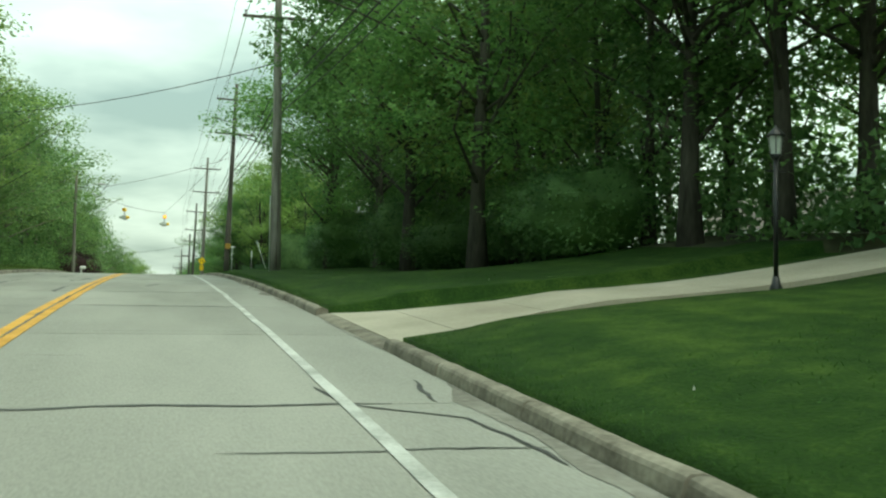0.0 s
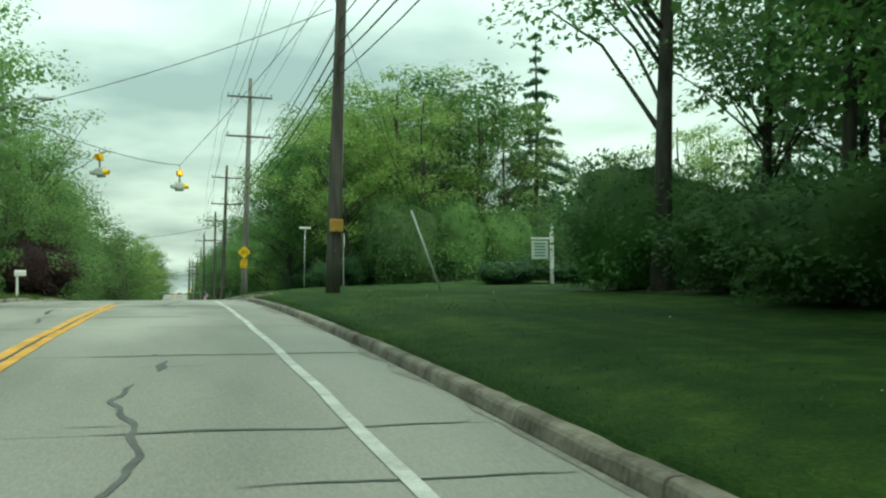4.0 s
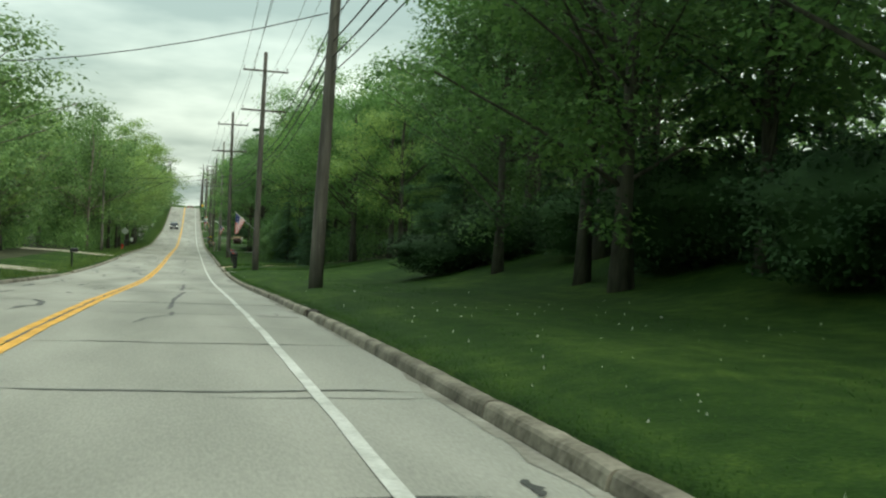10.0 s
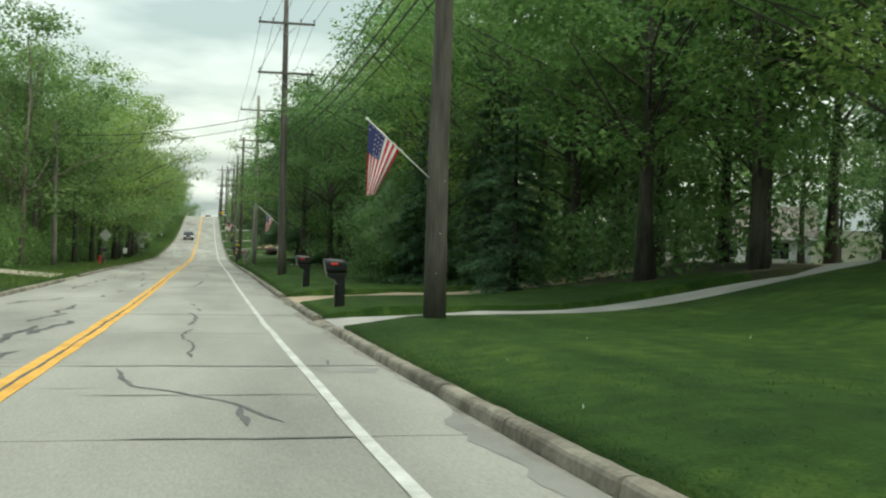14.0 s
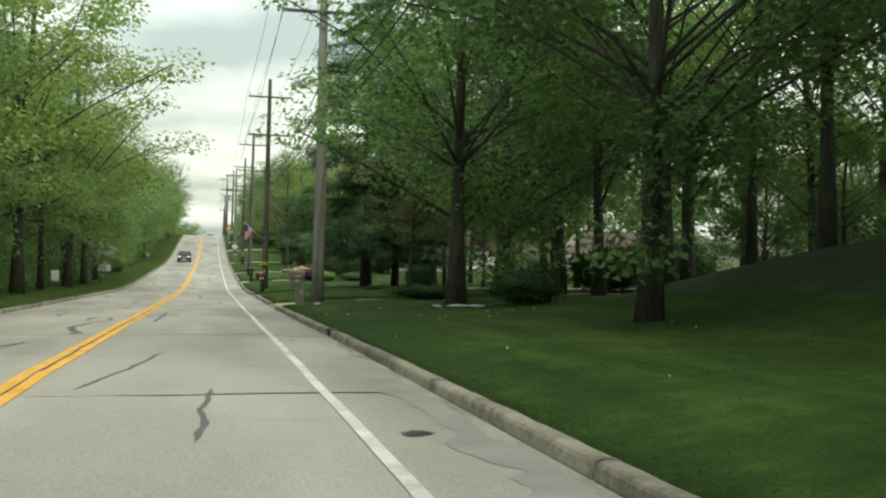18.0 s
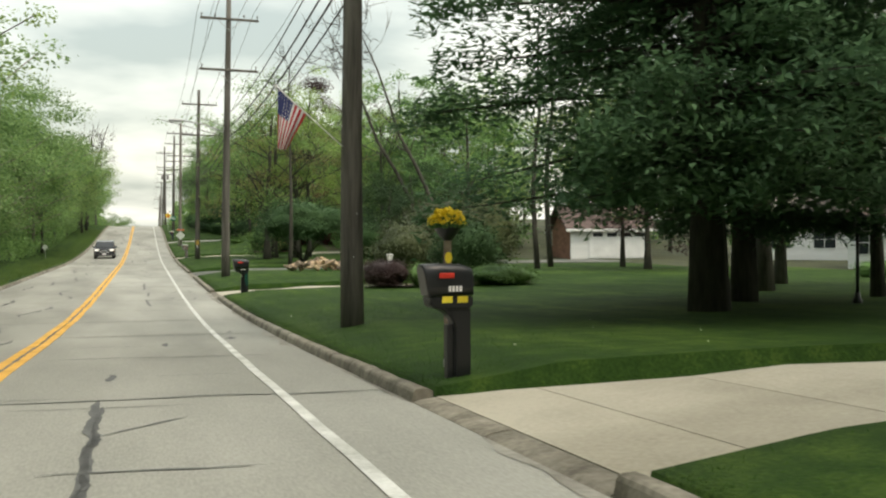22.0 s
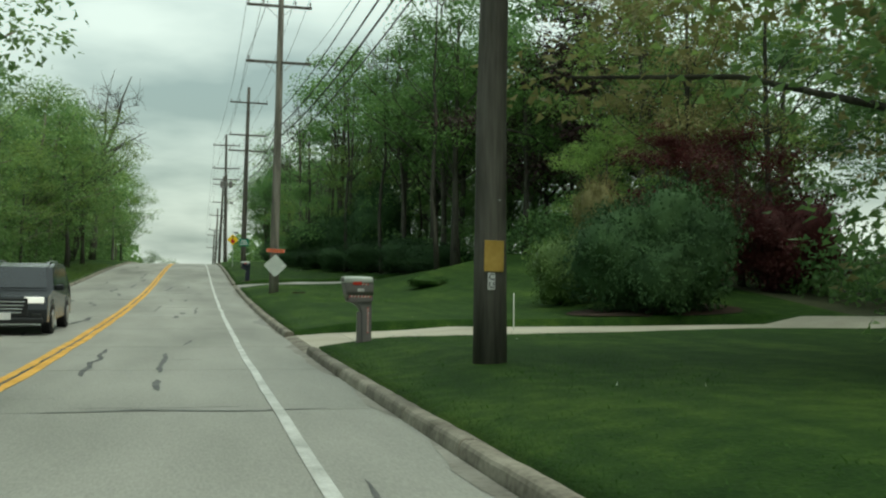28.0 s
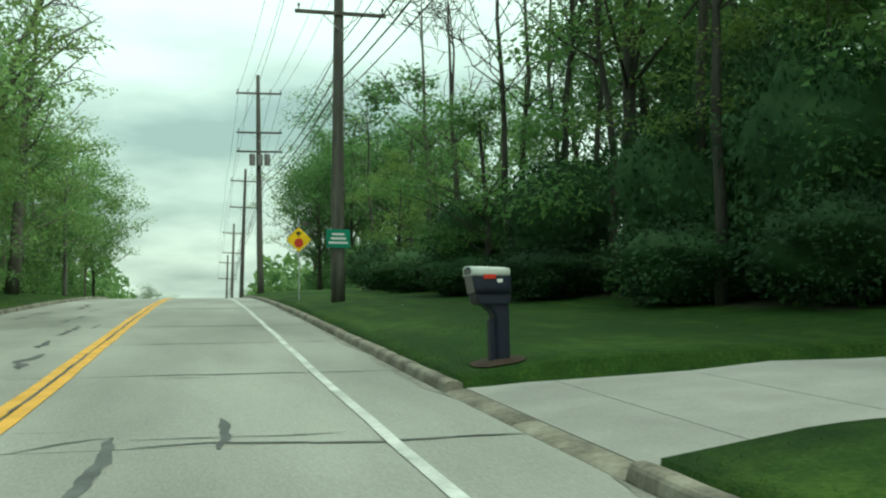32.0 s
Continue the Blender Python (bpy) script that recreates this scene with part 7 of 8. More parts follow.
# hydrant and small signs on the far verge
x, y = -8.2, 266.0
t = thing("fire_hydrant", pose(x, y, ground(x, y)), "small red fire hydrant on the far verge", "hydrant")
part("barrel", tubes("barrel", [([(0, 0, -0.1), (0, 0, 0.05), (0, 0, 0.08), (0, 0, 0.5), (0, 0, 0.56), (0, 0, 0.68)], [0.16, 0.16, 0.10, 0.10, 0.13, 0.04])], M_SIGN_RED, 12), None, t)
for s in (-1, 1):
    part("nozzle", disc(0.05, 0.12, 10, (0.12 * s, 0, 0.42), Matrix.Rotation(radians(90), 3, "Y")), M_SIGN_RED, t)
for x, y in ((-9.4, 339.1), (-8.9, 301.0)):
    t = thing("yard_sign", pose(x, y, ground(x, y), 0, 0, 5), "small white yard sign on two legs", "sign", "yard signs")
    part("panel", boxed((0.45, 0.02, 0.62), (0, 0, 0.85), 0.01), M_WHITE, t)
    for s in (-1, 1):
        part("leg", boxed((0.03, 0.03, 0.7), (0.18 * s, 0, 0.3)), M_POLE_DARK, t)
for x, y, sx_, sy_ in ((7.2, 266.2, 0.36, 0.16), (7.7, 265.8, 0.26, 0.15), (6.6, 266.4, 0.14, 0.1), (3.75, 273.4, 0.13, 0.09)):
    bm = bmesh.new()
    bmesh.ops.create_icosphere(bm, subdivisions=2, radius=1.0)
    for v in bm.verts:
        v.co *= 1 + 0.18 * noise.noise(v.co * 1.7 + Vector((x, y, 0)))
    bmesh.ops.scale(bm, vec=(sx_, sy_, 0.05), verts=bm.verts)
    me = bpy.data.meshes.new("stone")
    bm.to_mesh(me)
    bm.free()
    me.materials.append(M_STONE)
    ob = new("flat_stone", me)
    ob.location = (x, y, ground(x, y) + 0.03)
    tagged(ob, "pale flat stone lying in the lawn", "stone", "stones in the lawn")
x, y = 4.95, 421.9
me = bpy.data.meshes.new("cover")
bm = disc(0.3, 0.06, 20)
bm.to_mesh(me)
bm.free()
me.materials.append(M_KERB_DARK)
ob = new("utility_cover", me)
ob.location = (x, y, ground(x, y) + 0.02)
tagged(ob, "round dark utility cover set in the lawn", "cover")

# ---- wood pile ----
pile = thing("wood_pile", pose(9.7, 351.2, ground(9.7, 351.2)), "heap of cut pale logs and split wood", "wood pile")
rw = random.Random(8)
for i in range(60):
    ln, r_ = rw.uniform(0.3, 0.75), rw.uniform(0.05, 0.14)
    ax = rw.uniform(-2.3, 2.0)
    ay, az = rw.uniform(-0.8, 0.8), max(0.08, (0.62 - 0.2 * abs(ax + 0.2)) * rw.random()) + r_ * 0.5
    bm = bmesh.new()
    bmesh.ops.create_cone(bm, cap_ends=True, segments=9, radius1=r_, radius2=r_ * 0.92, depth=ln)
    bmesh.ops.transform(bm, matrix=Matrix.Translation((ax, ay, az)) @ Euler((rw.uniform(60, 120) * 0.01745, rw.uniform(-0.5, 0.5), rw.uniform(0, 3.1))).to_matrix().to_4x4(), verts=bm.verts)
    part("log", bm, M_LOG_END if rw.random() < 0.55 else M_LOG, pile)


# ---- houses among the trees ----
def house(x, y, turn, w, d, h, roof_h, wall_mat, roof_mat, label, openings=(), gable_mat=None, sink=0.0):
    """A gabled house; the ridge runs along its local x. openings: (kind, face, along, up, width, height)."""
    t = thing("house", pose(x, y, ground(x, y) - sink, 0, 0, turn), label, "house")
    for s, nm in ((-1, "front_wall"), (1, "back_wall")):
        part(nm, boxed((w, 0.2, h + 0.5), (0, s * (d / 2 - 0.1), h / 2 - 0.25)), wall_mat, t)
    for s in (-1, 1):
        v = [(s * (w / 2 - 0.002), -d / 2 + 0.2, -0.5), (s * (w / 2 - 0.002), d / 2 - 0.2, -0.5), (s * (w / 2 - 0.002), d / 2 - 0.2, h), (s * (w / 2 - 0.002), 0, h + roof_h - 0.1), (s * (w / 2 - 0.002), -d / 2 + 0.2, h)]
        v += [(a - s * 0.2, b, c) for a, b, c in v]
        part("gable_wall", mesh("gable_wall", v, [(0, 1, 2, 3, 4), (9, 8, 7, 6, 5), (0, 5, 6, 1), (1, 6, 7, 2), (2, 7, 8, 3), (3, 8, 9, 4), (4, 9, 5, 0)], gable_mat or wall_mat), None, t)
    ov = 0.45
    for s in (-1, 1):
        k = roof_h / (d / 2)
        v = [(-w / 2 - ov, 0, h + roof_h + 0.05), (w / 2 + ov, 0, h + roof_h + 0.05), (w / 2 + ov, s * (d / 2 + ov), h - ov * k + 0.05), (-w / 2 - ov, s * (d / 2 + ov), h - ov * k + 0.05)]
        v += [(a, b, c + 0.16) for a, b, c in v]
        part("roof", mesh("roof", v, [(0, 1, 2, 3), (7, 6, 5, 4), (0, 4, 5, 1), (1, 5, 6, 2), (2, 6, 7, 3), (3, 7, 4, 0)], roof_mat), None, t)
        part("fascia", boxed((w + 2 * ov, 0.04, 0.2), (0, s * (d / 2 + ov), h - ov * k + 0.08)), M_WHITE, t)
    for kind, face, a, z, ow, oh in openings:
        m = {"front": Matrix.Translation((a, -d / 2, z)), "left": Matrix.Translation((-w / 2, a, z)) @ Matrix.Rotation(radians(-90), 4, "Z"), "right": Matrix.Translation((w / 2, a, z)) @ Matrix.Rotation(radians(90), 4, "Z")}[face]
        frame_ = part("window" if kind == "window" else kind, boxed((ow + 0.16, 0.10, oh + 0.16), (0, 0, 0), 0.01), M_WHITE, t)
        frame_.matrix_local = m
        if kind == "window":
            g_ = part("pane", boxed((ow, 0.02, oh), (0, -0.055, 0)), M_GLASS_D, frame_)
            part("glazing_bar", boxed((0.04, 0.03, oh), (0, -0.07, 0)), M_WHITE, frame_)
            part("glazing_bar", boxed((ow, 0.03, 0.04), (0, -0.07, 0)), M_WHITE, frame_)
        elif kind == "garage_door":
            for i in range(4):
                part("door_panel", boxed((ow, 0.04, oh / 4 - 0.03), (0, -0.06, -oh / 2 + oh / 8 + oh / 4 * i), 0.01), M_WHITE, frame_)
            for i in range(4):
                part("door_light", boxed((ow / 6, 0.02, oh / 7), (-ow * 0.36 + ow * 0.24 * i, -0.085, oh * 0.37)), M_GLASS_D, frame_)
        else:
            part("leaf", boxed((ow, 0.05, oh), (0, -0.06, 0), 0.01), M_GREY_PL, frame_)
    return t


house(41, 338.5, -62, 7.6, 7, 2.5, 2.1, M_SIDING, M_ROOF_RED, "low white house with a garage and red-brown roof", (("garage_door", "front", 1.2, 1.1, 4.4, 2.1), ("window", "front", -2.6, 1.4, 1.4, 1.2), ("window", "left", 0, 1.4, 1.2, 1.2)))
house(60, 334, -60, 9, 7, 3.0, 2.2, M_SIDING, M_ROOF, "white house wing behind trees", (("window", "front", -2, 1.5, 1.3, 1.3), ("window", "front", 1.5, 1.5, 1.3, 1.3)))
house(33.2, 366, -8, 6.0, 6.0, 2.2, 1.6, M_SIDING, M_ROOF_RED, "white garage with a brick gable end", (("garage_door", "front", 0.6, 1.0, 4.4, 1.9),), M_BRICK)
house(47, 357, -40, 8, 7, 2.5, 2.0, M_SIDING, M_ROOF, "low white house beyond the lawn", (("window", "front", -3, 1.4, 1.4, 1.2), ("window", "front", 0, 1.4, 1.4, 1.2), ("door", "front", 3, 1.05, 0.95, 2.05)))
house(52, 216, -60, 9, 7, 2.7, 2.6, M_SIDING, M_ROOF, "white gabled house among the trees", (("window", "front", -2, 1.5, 1.4, 1.3), ("window", "front", 2, 1.5, 1.4, 1.3)))
house(44.5, 261, -30, 9, 7, 2.6, 2.2, M_SIDING, M_ROOF, "white house with a porch glimpsed between trunks", (("window", "front", -2, 1.4, 1.5, 1.3), ("window", "front", 2, 1.4, 1.5, 1.3)))
house(33, 439, -50, 10, 7, 2.4, 2.0, M_SIDING, M_ROOF, "low white house up the bank behind trees", (("window", "front", -2, 1.4, 1.4, 1.2), ("door", "front", 1.5, 1.05, 0.95, 2.05)))
house(40, 62, -60, 9, 7, 2.6, 2.4, M_SIDING, M_ROOF, "white house glimpsed through the wood", (("window", "front", -2, 1.4, 1.4, 1.2), ("window", "front", 1.5, 1.4, 1.4, 1.2)))


# ---- parked and passing cars ----
def suv(x, y, turn, paint, label, facing_lit):
    """A sport utility vehicle; its nose points along local -y."""
    t = thing("car", pose(x, y, float(prof(y)) + 0.008, math.degrees(math.atan(float(prof(y + 1) - prof(y - 1)) / 2)) * (1 if abs(turn) < 90 else -1), 0, turn), label, "car")
    L_, W_ = 4.85, 1.92
    side = [(-2.40, 0.32), (-2.42, 0.62), (-2.30, 0.92), (-1.25, 1.06), (-0.55, 1.62), (0.2, 1.72), (1.5, 1.70), (2.05, 1.58), (2.33, 1.05), (2.42, 0.75), (2.38, 0.34)]
    n = len(side)
    v = []
    for k, w in ((-1, 0.93), (-0.97, 1.0), (0.97, 1.0), (1, 0.93)):
        for a, b in side:
            tuck = 1 - 0.16 * max(0, b - 1.0) / 0.7
            v.append((k * W_ / 2 * tuck, a * (0.985 if abs(k) == 1 else 1), b))
    f = [(i * n + j, (i + 1) * n + j, (i + 1) * n + (j + 1) % n, i * n + (j + 1) % n) for i in range(3) for j in range(n)]
    f += [tuple(range(n)), tuple(range(3 * n, 4 * n))[::-1]]
    body = part("body", mesh("body", v, f, paint, False), None, t)
    for s in (-1, 1):
        tk = lambda b: s * (W_ / 2 * (1 - 0.16 * max(0, b - 1.0) / 0.7) + 0.008)
        for q in ([(-1.02, 1.08), (-0.48, 1.56), (0.12, 1.62), (0.12, 1.08)], [(0.2, 1.08), (0.2, 1.62), (1.1, 1.61), (1.2, 1.08)], [(1.28, 1.08), (1.2, 1.6), (1.75, 1.55), (2.0, 1.12)]):
            part("side_window", mesh("side_window", [(tk(b), a, b) for a, b in q], [(0, 1, 2, 3)], M_GLASS_D), None, t)
        part("mirror", boxed((0.22, 0.12, 0.16), (s * 1.05, -0.85, 1.12), 0.04), paint, t)
        part("headlight", boxed((0.44, 0.10, 0.15), (s * 0.66, -2.36, 0.84), 0.03), M_HEAD if facing_lit else M_DULL, t, "lit headlight" if facing_lit else "")
        part("tail_light", boxed((0.30, 0.08, 0.28), (s * 0.76, 2.36, 0.98), 0.03), M_SIGN_RED, t, "red tail light")
        part("fog_lamp", boxed((0.22, 0.06, 0.1), (s * 0.72, -2.42, 0.48), 0.02), M_BLACK, t)
    part("windscreen", mesh("windscreen", [(-0.78, -1.20, 1.10), (0.78, -1.20, 1.10), (0.68, -0.58, 1.61), (-0.68, -0.58, 1.61)], [(0, 1, 2, 3)], M_GLASS_D), None, t).location = (0, -0.012, 0.012)
    part("rear_window", mesh("rear_window", [(-0.72, 2.27, 1.16), (0.72, 2.27, 1.16), (0.64, 2.07, 1.54), (-0.64, 2.07, 1.54)], [(0, 1, 2, 3)], M_GLASS_D), None, t).location = (0, 0.02, 0.01)
    for i in range(4):
        part("grille_bar", boxed((0.95 - 0.06 * i, 0.05, 0.035), (0, -2.425, 0.80 - 0.085 * i), 0.008), M_CHROME, t)
    part("grille", boxed((1.05, 0.05, 0.42), (0, -2.40, 0.68), 0.02), M_BLACK, t)
    part("bumper", boxed((1.75, 0.12, 0.14), (0, -2.40, 0.36), 0.04), M_BLACK, t)
    part("bumper", boxed((1.75, 0.12, 0.18), (0, 2.40, 0.42), 0.04), M_BLACK, t)
    part("number_plate", boxed((0.32, 0.02, 0.16), (0, -2.47, 0.46), 0.005), M_FLAG_WHITE, t)
    part("number_plate", boxed((0.32, 0.02, 0.16), (0, 2.44, 0.78), 0.005), M_FLAG_WHITE, t)
    for s in (-1, 1):
        part("roof_rail", tubes("roof_rail", [([(s * 0.66, -0.3, 1.72), (s * 0.67, 0.3, 1.77), (s * 0.67, 1.5, 1.76), (s * 0.66, 1.8, 1.70)], 0.02)], M_STEEL, 6), None, t)
        for a in (-1.48, 1.42):
            wh = part("wheel", disc(0.36, 0.24, 24, (0, 0, 0), Matrix.Rotation(radians(90), 3, "Y")), M_RUBBER, t, "black tyre")
            wh.location = (s * 0.86, a, 0.36)
            part("rim", disc(0.23, 0.02, 16, (s * 0.125, 0, 0), Matrix.Rotation(radians(90), 3, "Y")), M_STEEL, wh)
            ar = part("wheel_arch", disc(0.43, 0.02, 24, (0, 0, 0), Matrix.Rotation(radians(90), 3, "Y")), M_BLACK, t)
            ar.location = (s * 0.953, a, 0.42)
    return t


suv(-4.0, 402.3, 0, M_CAR_D, "dark grey sport utility vehicle with lit headlights", True)
suv(-0.4, 541.0, 180, M_CAR_B, "brown sport utility vehicle just beyond the crest", False)


# ---- shrubs and hedges ----
rnd = random.Random(21)


SHRUBS = {}


def shrub(x, y, sx, sy, h, mat, label, name="shrub", group="", square=0.0, turn=None):
    """A shrub from one of two shapes a leaf kind, stretched to its size."""
    big = max(sx, sy, h * 0.7)
    base, leaves, leaf = (1.0, 2600, 0.10) if big < 1.25 else (1.7, 5200, 0.125) if big < 2.15 else (2.5, 6800, 0.155)
    key = (mat.name, square, base, int(x * 3 + y) % 2)
    if key not in SHRUBS:
        SHRUBS[key] = bush_mesh(len(SHRUBS) * 13 + 5, base, base, base * 1.5, leaves, leaf, mat, square, 0.25 if square else 0.4)
    top = plant(name, None, SHRUBS[key], x, y, 1.0, rnd.uniform(0, 360) if turn is None else turn, label, "hedge" if name == "hedge" else "shrub", group, 0.04)
    top.scale = (sx / base, sy / base, h / (base * 1.5))
    return top


# corner lot and hedge behind the side road
for i in range(10):
    x = 13.4 + 3.9 * i
    shrub(x, 115.8 + 1.72 * i, 2.7, 1.7, 5.5 + 0.4 * math.sin(i * 2.1), L_BUSH if i % 3 else L_WOOD, "tall dense mixed hedge along the side road", "hedge", "hedge along the side road", 0.35, 24)
for x, y, s, h in ((8.8, 117.4, 1.6, 2.0), (11.0, 118.0, 2.0, 2.6)):
    shrub(x, y, s, s * 0.8, h, L_YEW, "dark dense shrub behind the side road", "shrub", "shrubs behind the side road")
for x, y, s in ((14.2, 95.2, 1.6), (16.8, 95.0, 1.5), (19.0, 94.0, 1.8), (12.9, 94.0, 1.0)):
    shrub(x, y, s, s * 0.8, 1.1, L_YEW, "low dark spreading shrub on the corner lot", "shrub", "shrubs on the corner lot")
# the first is added as a dark mass for shade under low maple boughs
for x, y, s, h in ((10.2, 170.2, 2.2, 1.9), (12.4, 168.5, 2.2, 2.4), (12.8, 160, 2.2, 2.4), (11.8, 151, 2.4, 3.0), (11.2, 143, 2.2, 2.6), (11.8, 136, 2.2, 2.6)):
    shrub(x, y, s, s, h, L_YEW, "dark dense shrub filling in the shade under the bank's trees", "shrub", "shrubs on the bank")
for x, y in ((15.6, 188.5), (17.5, 191), (16.2, 199), (18.5, 203), (19.5, 186)):
    shrub(x, y, 1.8, 1.8, 1.2, L_YEW, "low dark shrub at the top of the lawn", "shrub", "shrubs at the top of the lawn")
for i in range(7):
    shrub(15.8 + 1.25 * i, 200.5 - 0.5 * i, 1.3, 1.2, 1.5 + 0.5 * (i % 2) + 0.15 * i, L_YEW, "dark dense hedge along the top of the lawn", "hedge", "hedge at the top of the lawn")
shrub(8.6, 228.6, 2.6, 3.2, 4.6, L_WOOD, "huge dark overhanging shrub beside the lawn")
shrub(8.4, 225.2, 2.2, 2.0, 3.4, L_WOOD, "huge dark overhanging shrub beside the lawn")
shrub(8.4, 276.4, 1.6, 0.8, 0.6, L_YEW, "low dark spreading shrub beside the drive")
for x, y, s, h in ((20, 287, 2.2, 2.5), (25, 290, 2.4, 2.8), (17.2, 289.5, 1.4, 1.6)):
    shrub(x, y, s, s, h, L_YEW, "dark dense shrub under the trees of the lawn", "shrub", "shrubs under the lawn's trees")
for x, y, s, h in ((14.2, 133.8, 1.7, 3.0), (15.6, 137.6, 2.3, 3.8), (18.5, 139.5, 2.4, 4.0)):
    shrub(x, y, s, s, h, L_WOOD, "loose green shrub under the bank's trees", "shrub", "fresh shrubs on the bank")
shrub(9.4, 266.6, 1.2, 1.0, 1.1, L_YEW, "loose shrub under the tall tree")
for x, y, s, h, m, lb in ((13.7, 305.3, 0.92, 1.6, L_YEW, "clipped square dark green shrub on the lawn"),):
    shrub(x, y, s, s, h, m, lb, "shrub", "", 0.7)
shrub(9.6, 299.0, 0.75, 0.5, 0.5, L_YEW, "low dark shrub beside the drive")
for x, y in ((30, 330), (32, 331.5), (34, 332.5), (36.5, 333)):
    shrub(x, y, 1.4, 0.8, 0.7, L_BUSH, "low clipped hedge before the white house", "hedge", "hedge before the house", 0.6)
# group round the white post
shrub(8.7, 331.2, 1.35, 0.8, 1.1, L_PURPLE, "clipped dark red barberry hedge beside the drive", "shrub", "", 0.5)
shrub(10.2, 330.6, 0.9, 0.8, 0.9, L_BUSH, "low green shrub beside the barberry")
shrub(12.4, 332.5, 1.45, 1.4, 2.75, L_YEW, "large rounded dense green shrub")
shrub(12.9, 329.6, 1.5, 1.2, 0.8, L_BUSH, "low wide green shrub in front of a round one")
shrub(11.6, 339.4, 1.9, 1.7, 2.6, L_OLIVE, "wide olive-green shrub with reddish tips")
shrub(14.5, 344.0, 2.6, 2.2, 3.9, L_OLIVE, "tall loose shrub behind the lawn")
shrub(17.5, 347.5, 2.6, 2.2, 4.2, L_OLIVE, "tall loose shrub behind the lawn")
for x, y, s, h in ((15.4, 366.5, 2.2, 3.2), (17.2, 351.5, 2.0, 2.6)):
    shrub(x, y, s, s, h, L_YEW, "dark dense shrub behind the wood pile", "shrub", "shrubs behind the wood pile")
# arching shrub by the asphalt drive: many stems under a dark crown
t = plant("arching_shrub", None, bush_mesh(77, 3.1, 3.1, 2.9, 9000, 0.15, L_YEW, 0.0, 0.45), 10.9, 368.2, 1.0, 0, "dark umbrella-shaped shrub on many bare stems", "shrub")
t.location.z += 1.55
rs_ = np.random.RandomState(4)
part("stem_cluster", tubes("stem_cluster", [([(rs_.normal(0, 0.2), rs_.normal(0, 0.2), -1.6), (math.cos(a) * 0.8, math.sin(a) * 0.8, -0.5), (math.cos(a) * 1.9, math.sin(a) * 1.9, 0.7)], [0.07, 0.05, 0.03]) for a in np.linspace(0, 6.0, 12)], M_BARK, 6), None, t, "bare grey stems")
for x, y, s, h, m, lb in ((12.0, 401.2, 1.5, 3.2, L_YEW, "dark dense shrub in a mulched bed"), (13.6, 400.7, 1.6, 3.7, L_YEW, "dark dense shrub in a mulched bed"), (12.7, 399.9, 1.1, 2.2, L_YEW, "dark dense shrub in a mulched bed"), (11.4, 404.2, 1.1, 2.2, L_HEDGE, "fresh green shrub beside the dark one"), (15.4, 404.8, 1.7, 3.4, L_RED, "wine-red shrub behind the dark one"), (19.4, 405.0, 1.8, 3.2, L_RED, "wine-red shrub behind the dark one"), (12.6, 404.6, 0.9, 3.9, L_GOLD, "upright golden-green shrub behind the dark one")):
    shrub(x, y, s, s, h, m, lb)
shrub(10.4, 419.3, 0.9, 0.9, 0.55, L_GRASS, "low tuft of long grass on the slope")
for x, y, s, h in ((11.4, 450.5, 2.1, 5.0), (12.6, 446.5, 2.2, 5.6), (10.4, 457, 2.0, 4.4), (13.6, 451, 2.4, 6.4), (9.6, 465, 1.8, 3.6)):
    shrub(x, y, s, s, h, L_YEW, "tall dense dark evergreen at the wood's edge", "evergreen_shrub", "evergreens at the wood's edge")
for i, (x, y) in enumerate(((14.5, 436), (13.5, 440), (12, 445), (10.6, 449), (9.6, 456), (9.0, 463), (8.6, 470), (8.4, 478))):
    shrub(x, y, 2.0, 2.2, 2.0 + 0.5 * math.sin(i), L_YEW, "dark dense shrub at the wood's edge", "shrub", "shrubs at the wood's edge")
for i in range(10):
    y = 28 + 5.4 * i
    shrub(11.2 + math.sin(i * 1.7), y, 2.0, 2.4, 2.6 + 0.8 * math.sin(i * 2.3), L_WOOD, "dark dense shrub at the wood's edge", "shrub", "shrubs at the wood's edge")
t = shrub(-9.8, 131, 2.6, 2.8, 4.6, L_PURPLE, "large dark purple-leaved tree-shrub on the far verge")
shrub(-10.4, 122, 2.0, 2.4, 3.6, L_PURPLE, "large dark purple-leaved tree-shrub on the far verge")
shrub(-9.9, 352, 1.2, 1.3, 1.8, L_LEFT, "rounded green shrub on the far verge")
bed = tagged(new("mulch_bed"), "dark mulch bed under the shrubs", "flower bed", kind="structure")
for x, y, a, b in ((12.9, 400.9, 2.6, 1.5), (3.42, 440.0, 0.36, 0.5), (11.4, 331.4, 3.4, 1.2)):
    n = 26
    v = [(x, y, ground(x, y) + 0.05)]
    for i in range(n):
        c = 2 * math.pi * i / n
        q = 1 + 0.12 * noise.noise((math.cos(c) * 2, math.sin(c) * 2, x))
        u, w_ = x + a * q * math.cos(c), y + b * q * math.sin(c)
        v.append((u, w_, ground(u, w_) + 0.02))
    part("bed", mesh("bed", v, [(0, 1 + i, 1 + (i + 1) % n) for i in range(n)], M_MULCH), None, bed)

# ---- grass blades along the kerbs and over the near lawn; dandelions ----
rs = np.random.RandomState(9)


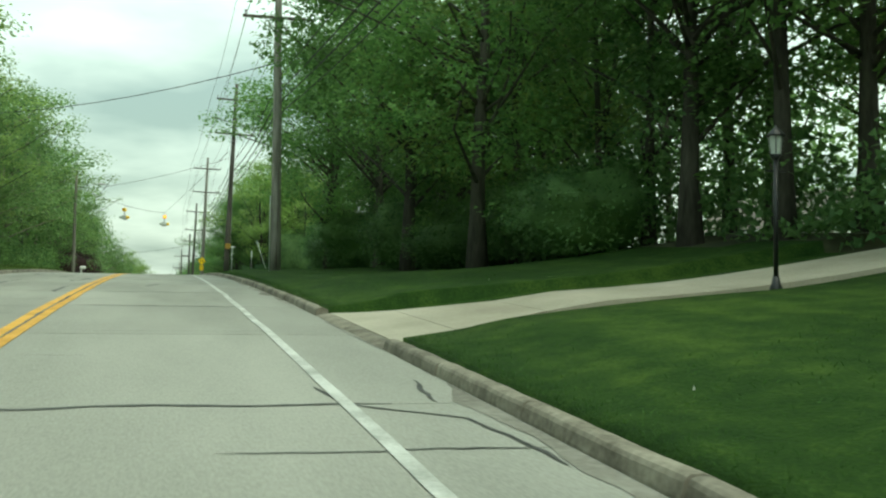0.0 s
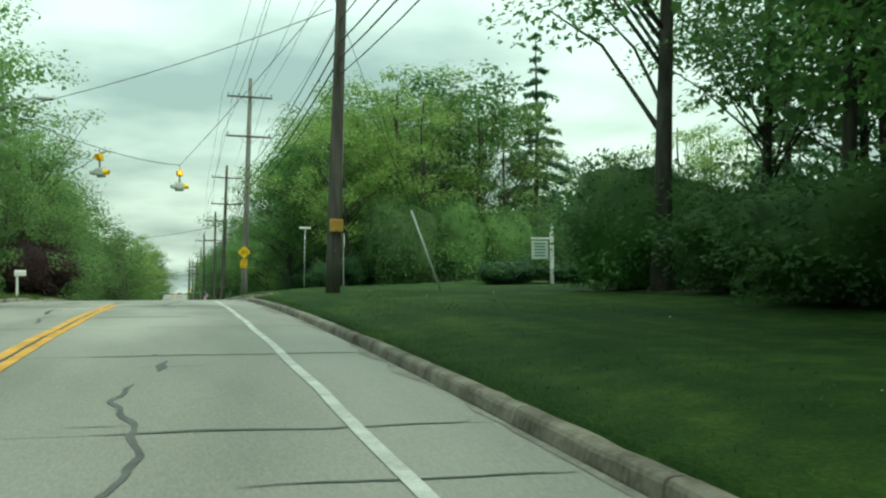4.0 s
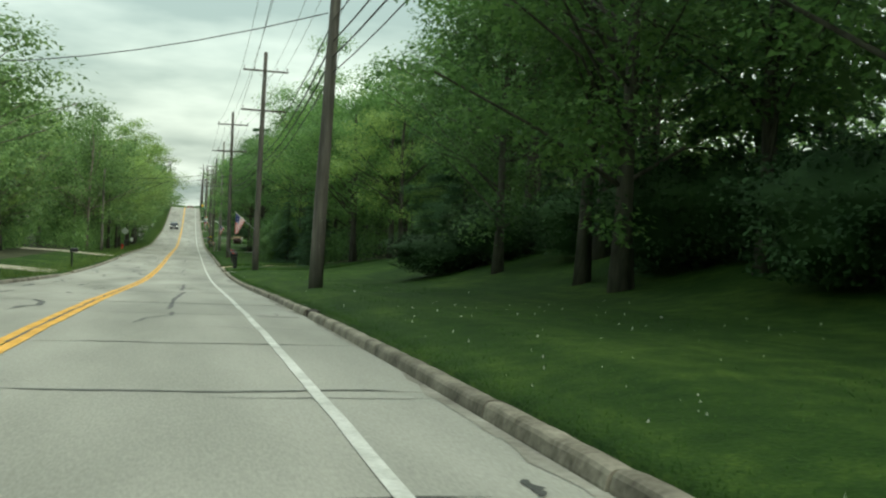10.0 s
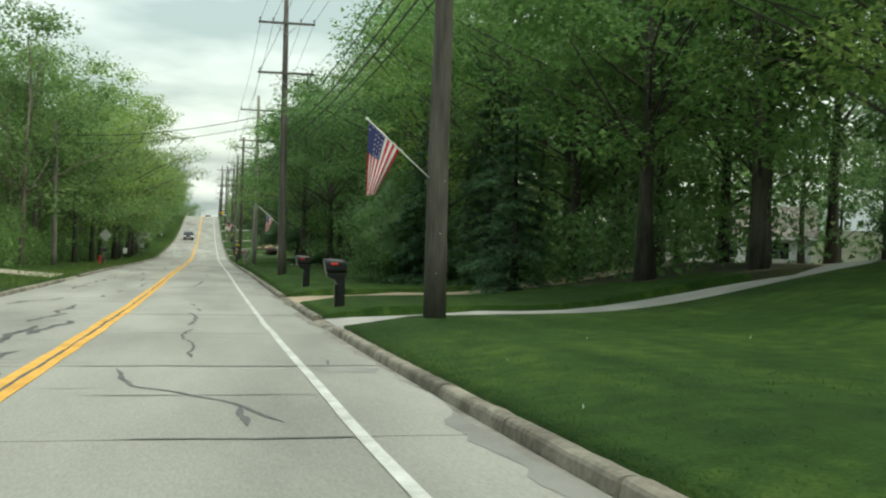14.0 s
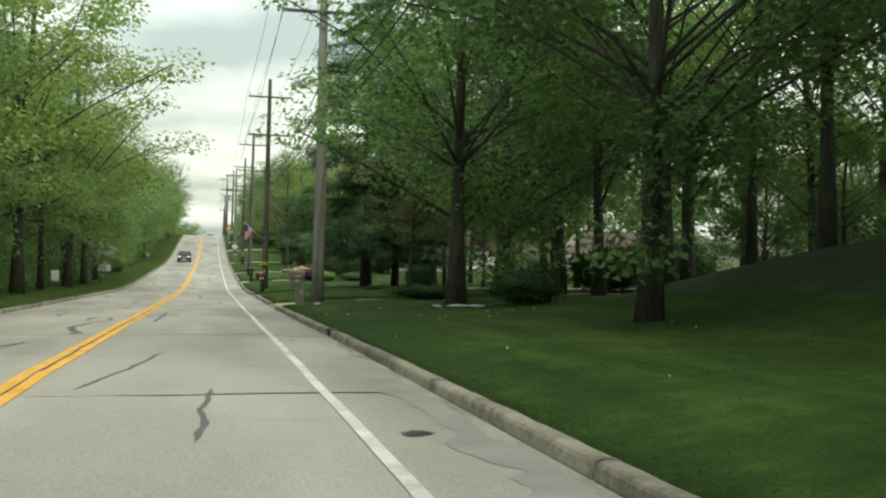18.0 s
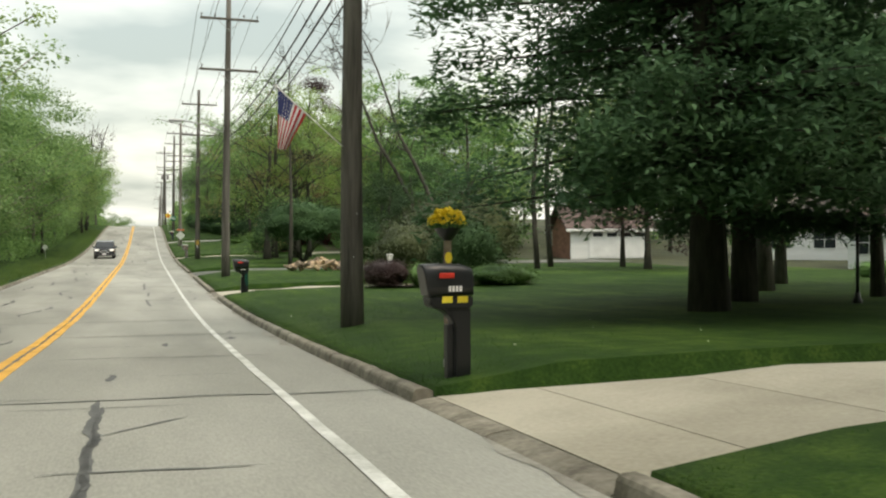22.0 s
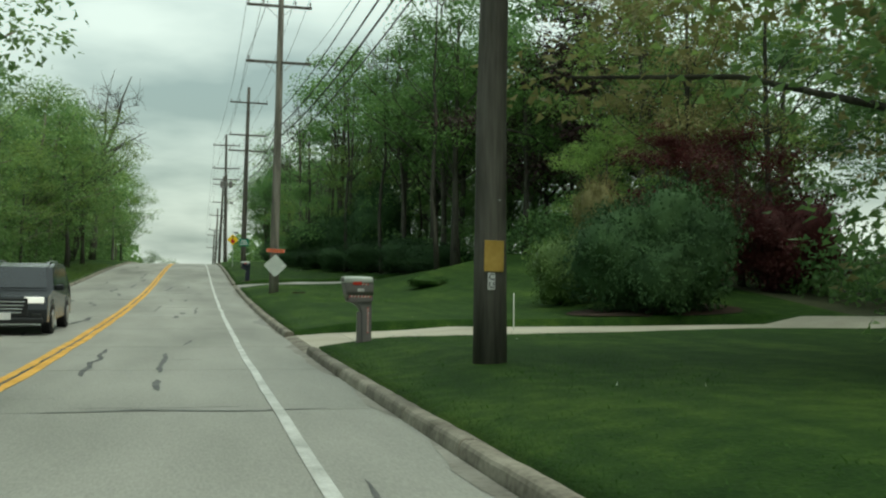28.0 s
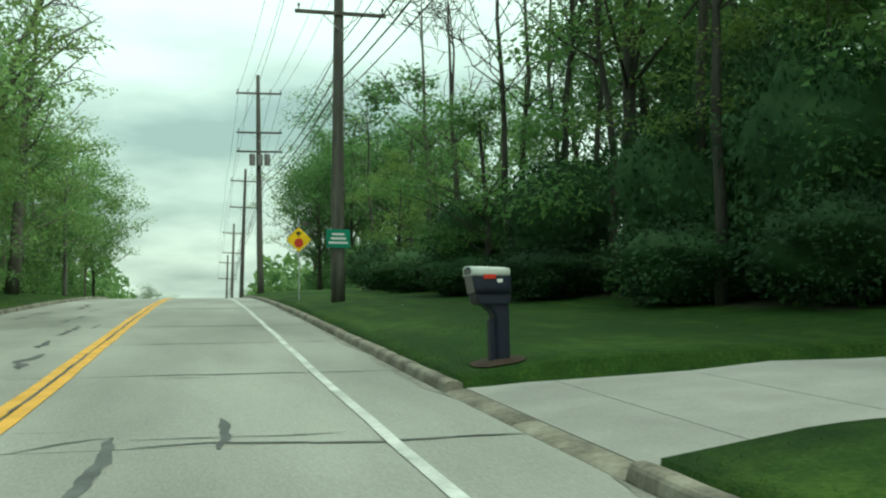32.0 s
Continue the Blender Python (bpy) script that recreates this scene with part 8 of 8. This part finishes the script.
def blades(name, xs, ys, h, wide, mat, label, lean=0.35):
    n = len(xs)
    b = np.stack([xs, ys, gz(xs, ys) - 0.01], -1)
    a = rs.uniform(0, 2 * np.pi, n)
    side = np.stack([np.cos(a), np.sin(a), 0 * a], -1) * wide
    tip = b + np.stack([rs.normal(0, lean, n) * h, rs.normal(0, lean, n) * h, h * rs.uniform(0.6, 1.2, n)], -1)
    v = np.stack([b - side, b + side, tip], 1).reshape(-1, 3)
    me = bpy.data.meshes.new(name)
    me.vertices.add(3 * n)
    me.vertices.foreach_set("co", v.ravel())
    me.loops.add(3 * n)
    me.loops.foreach_set("vertex_index", np.arange(3 * n))
    me.polygons.add(n)
    me.polygons.foreach_set("loop_start", np.arange(0, 3 * n, 3))
    me.polygons.foreach_set("loop_total", np.full(n, 3))
    me.materials.append(mat)
    me.update()
    me.validate()
    return tagged(new(name, me), label, "grass", kind="stuff")


def off_drives(x, y):
    ok = np.ones(len(x), bool)
    for a, b in DRIVES:
        ok &= ~((y > a - 0.2) & (y < b + 0.2) & (x > 2.4))
    return ok & ~((x > 2.4) & (y > side_near(x) - 0.3) & (y < side_far(x) + 0.3))


y = rs.uniform(0, 470, 50000)
x = 2.77 + np.abs(rs.normal(0, 0.16, len(y)))
k = off_drives(x, y)
blades("kerb_grass", x[k], y[k], rs.uniform(0.02, 0.055, k.sum()), 0.005, L_GRASS, "ragged grass overhanging the kerb")
y = rs.uniform(3, 446, 170000)
x = 2.8 + 5.6 * rs.uniform(0, 1, len(y)) ** 1.4
k = off_drives(x, y)
blades("lawn_grass", x[k], y[k], rs.uniform(0.02, 0.05, k.sum()), 0.006, L_GRASS, "short mown grass with uneven tufts", 0.6)
y = rs.uniform(0, 470, 46000)
x = -6.8 - np.abs(rs.normal(0, 1.5, len(y)))
blades("verge_grass", x, y, rs.uniform(0.08, 0.25, len(y)), 0.012, L_VERGE_LIT, "longer grass on the far verge, coloured paler for its open light")
y = np.concatenate([rs.uniform(113, 150, 200), rs.uniform(250, 275, 30), rs.uniform(5, 470, 160)])
x = 3.0 + rs.uniform(0, 6, len(y))
k = off_drives(x, y)
blades("dandelion_clocks", x[k], y[k], np.full(k.sum(), 0.045), 0.014, M_PETAL_W, "scattered white dandelion heads in the grass", 0.1)
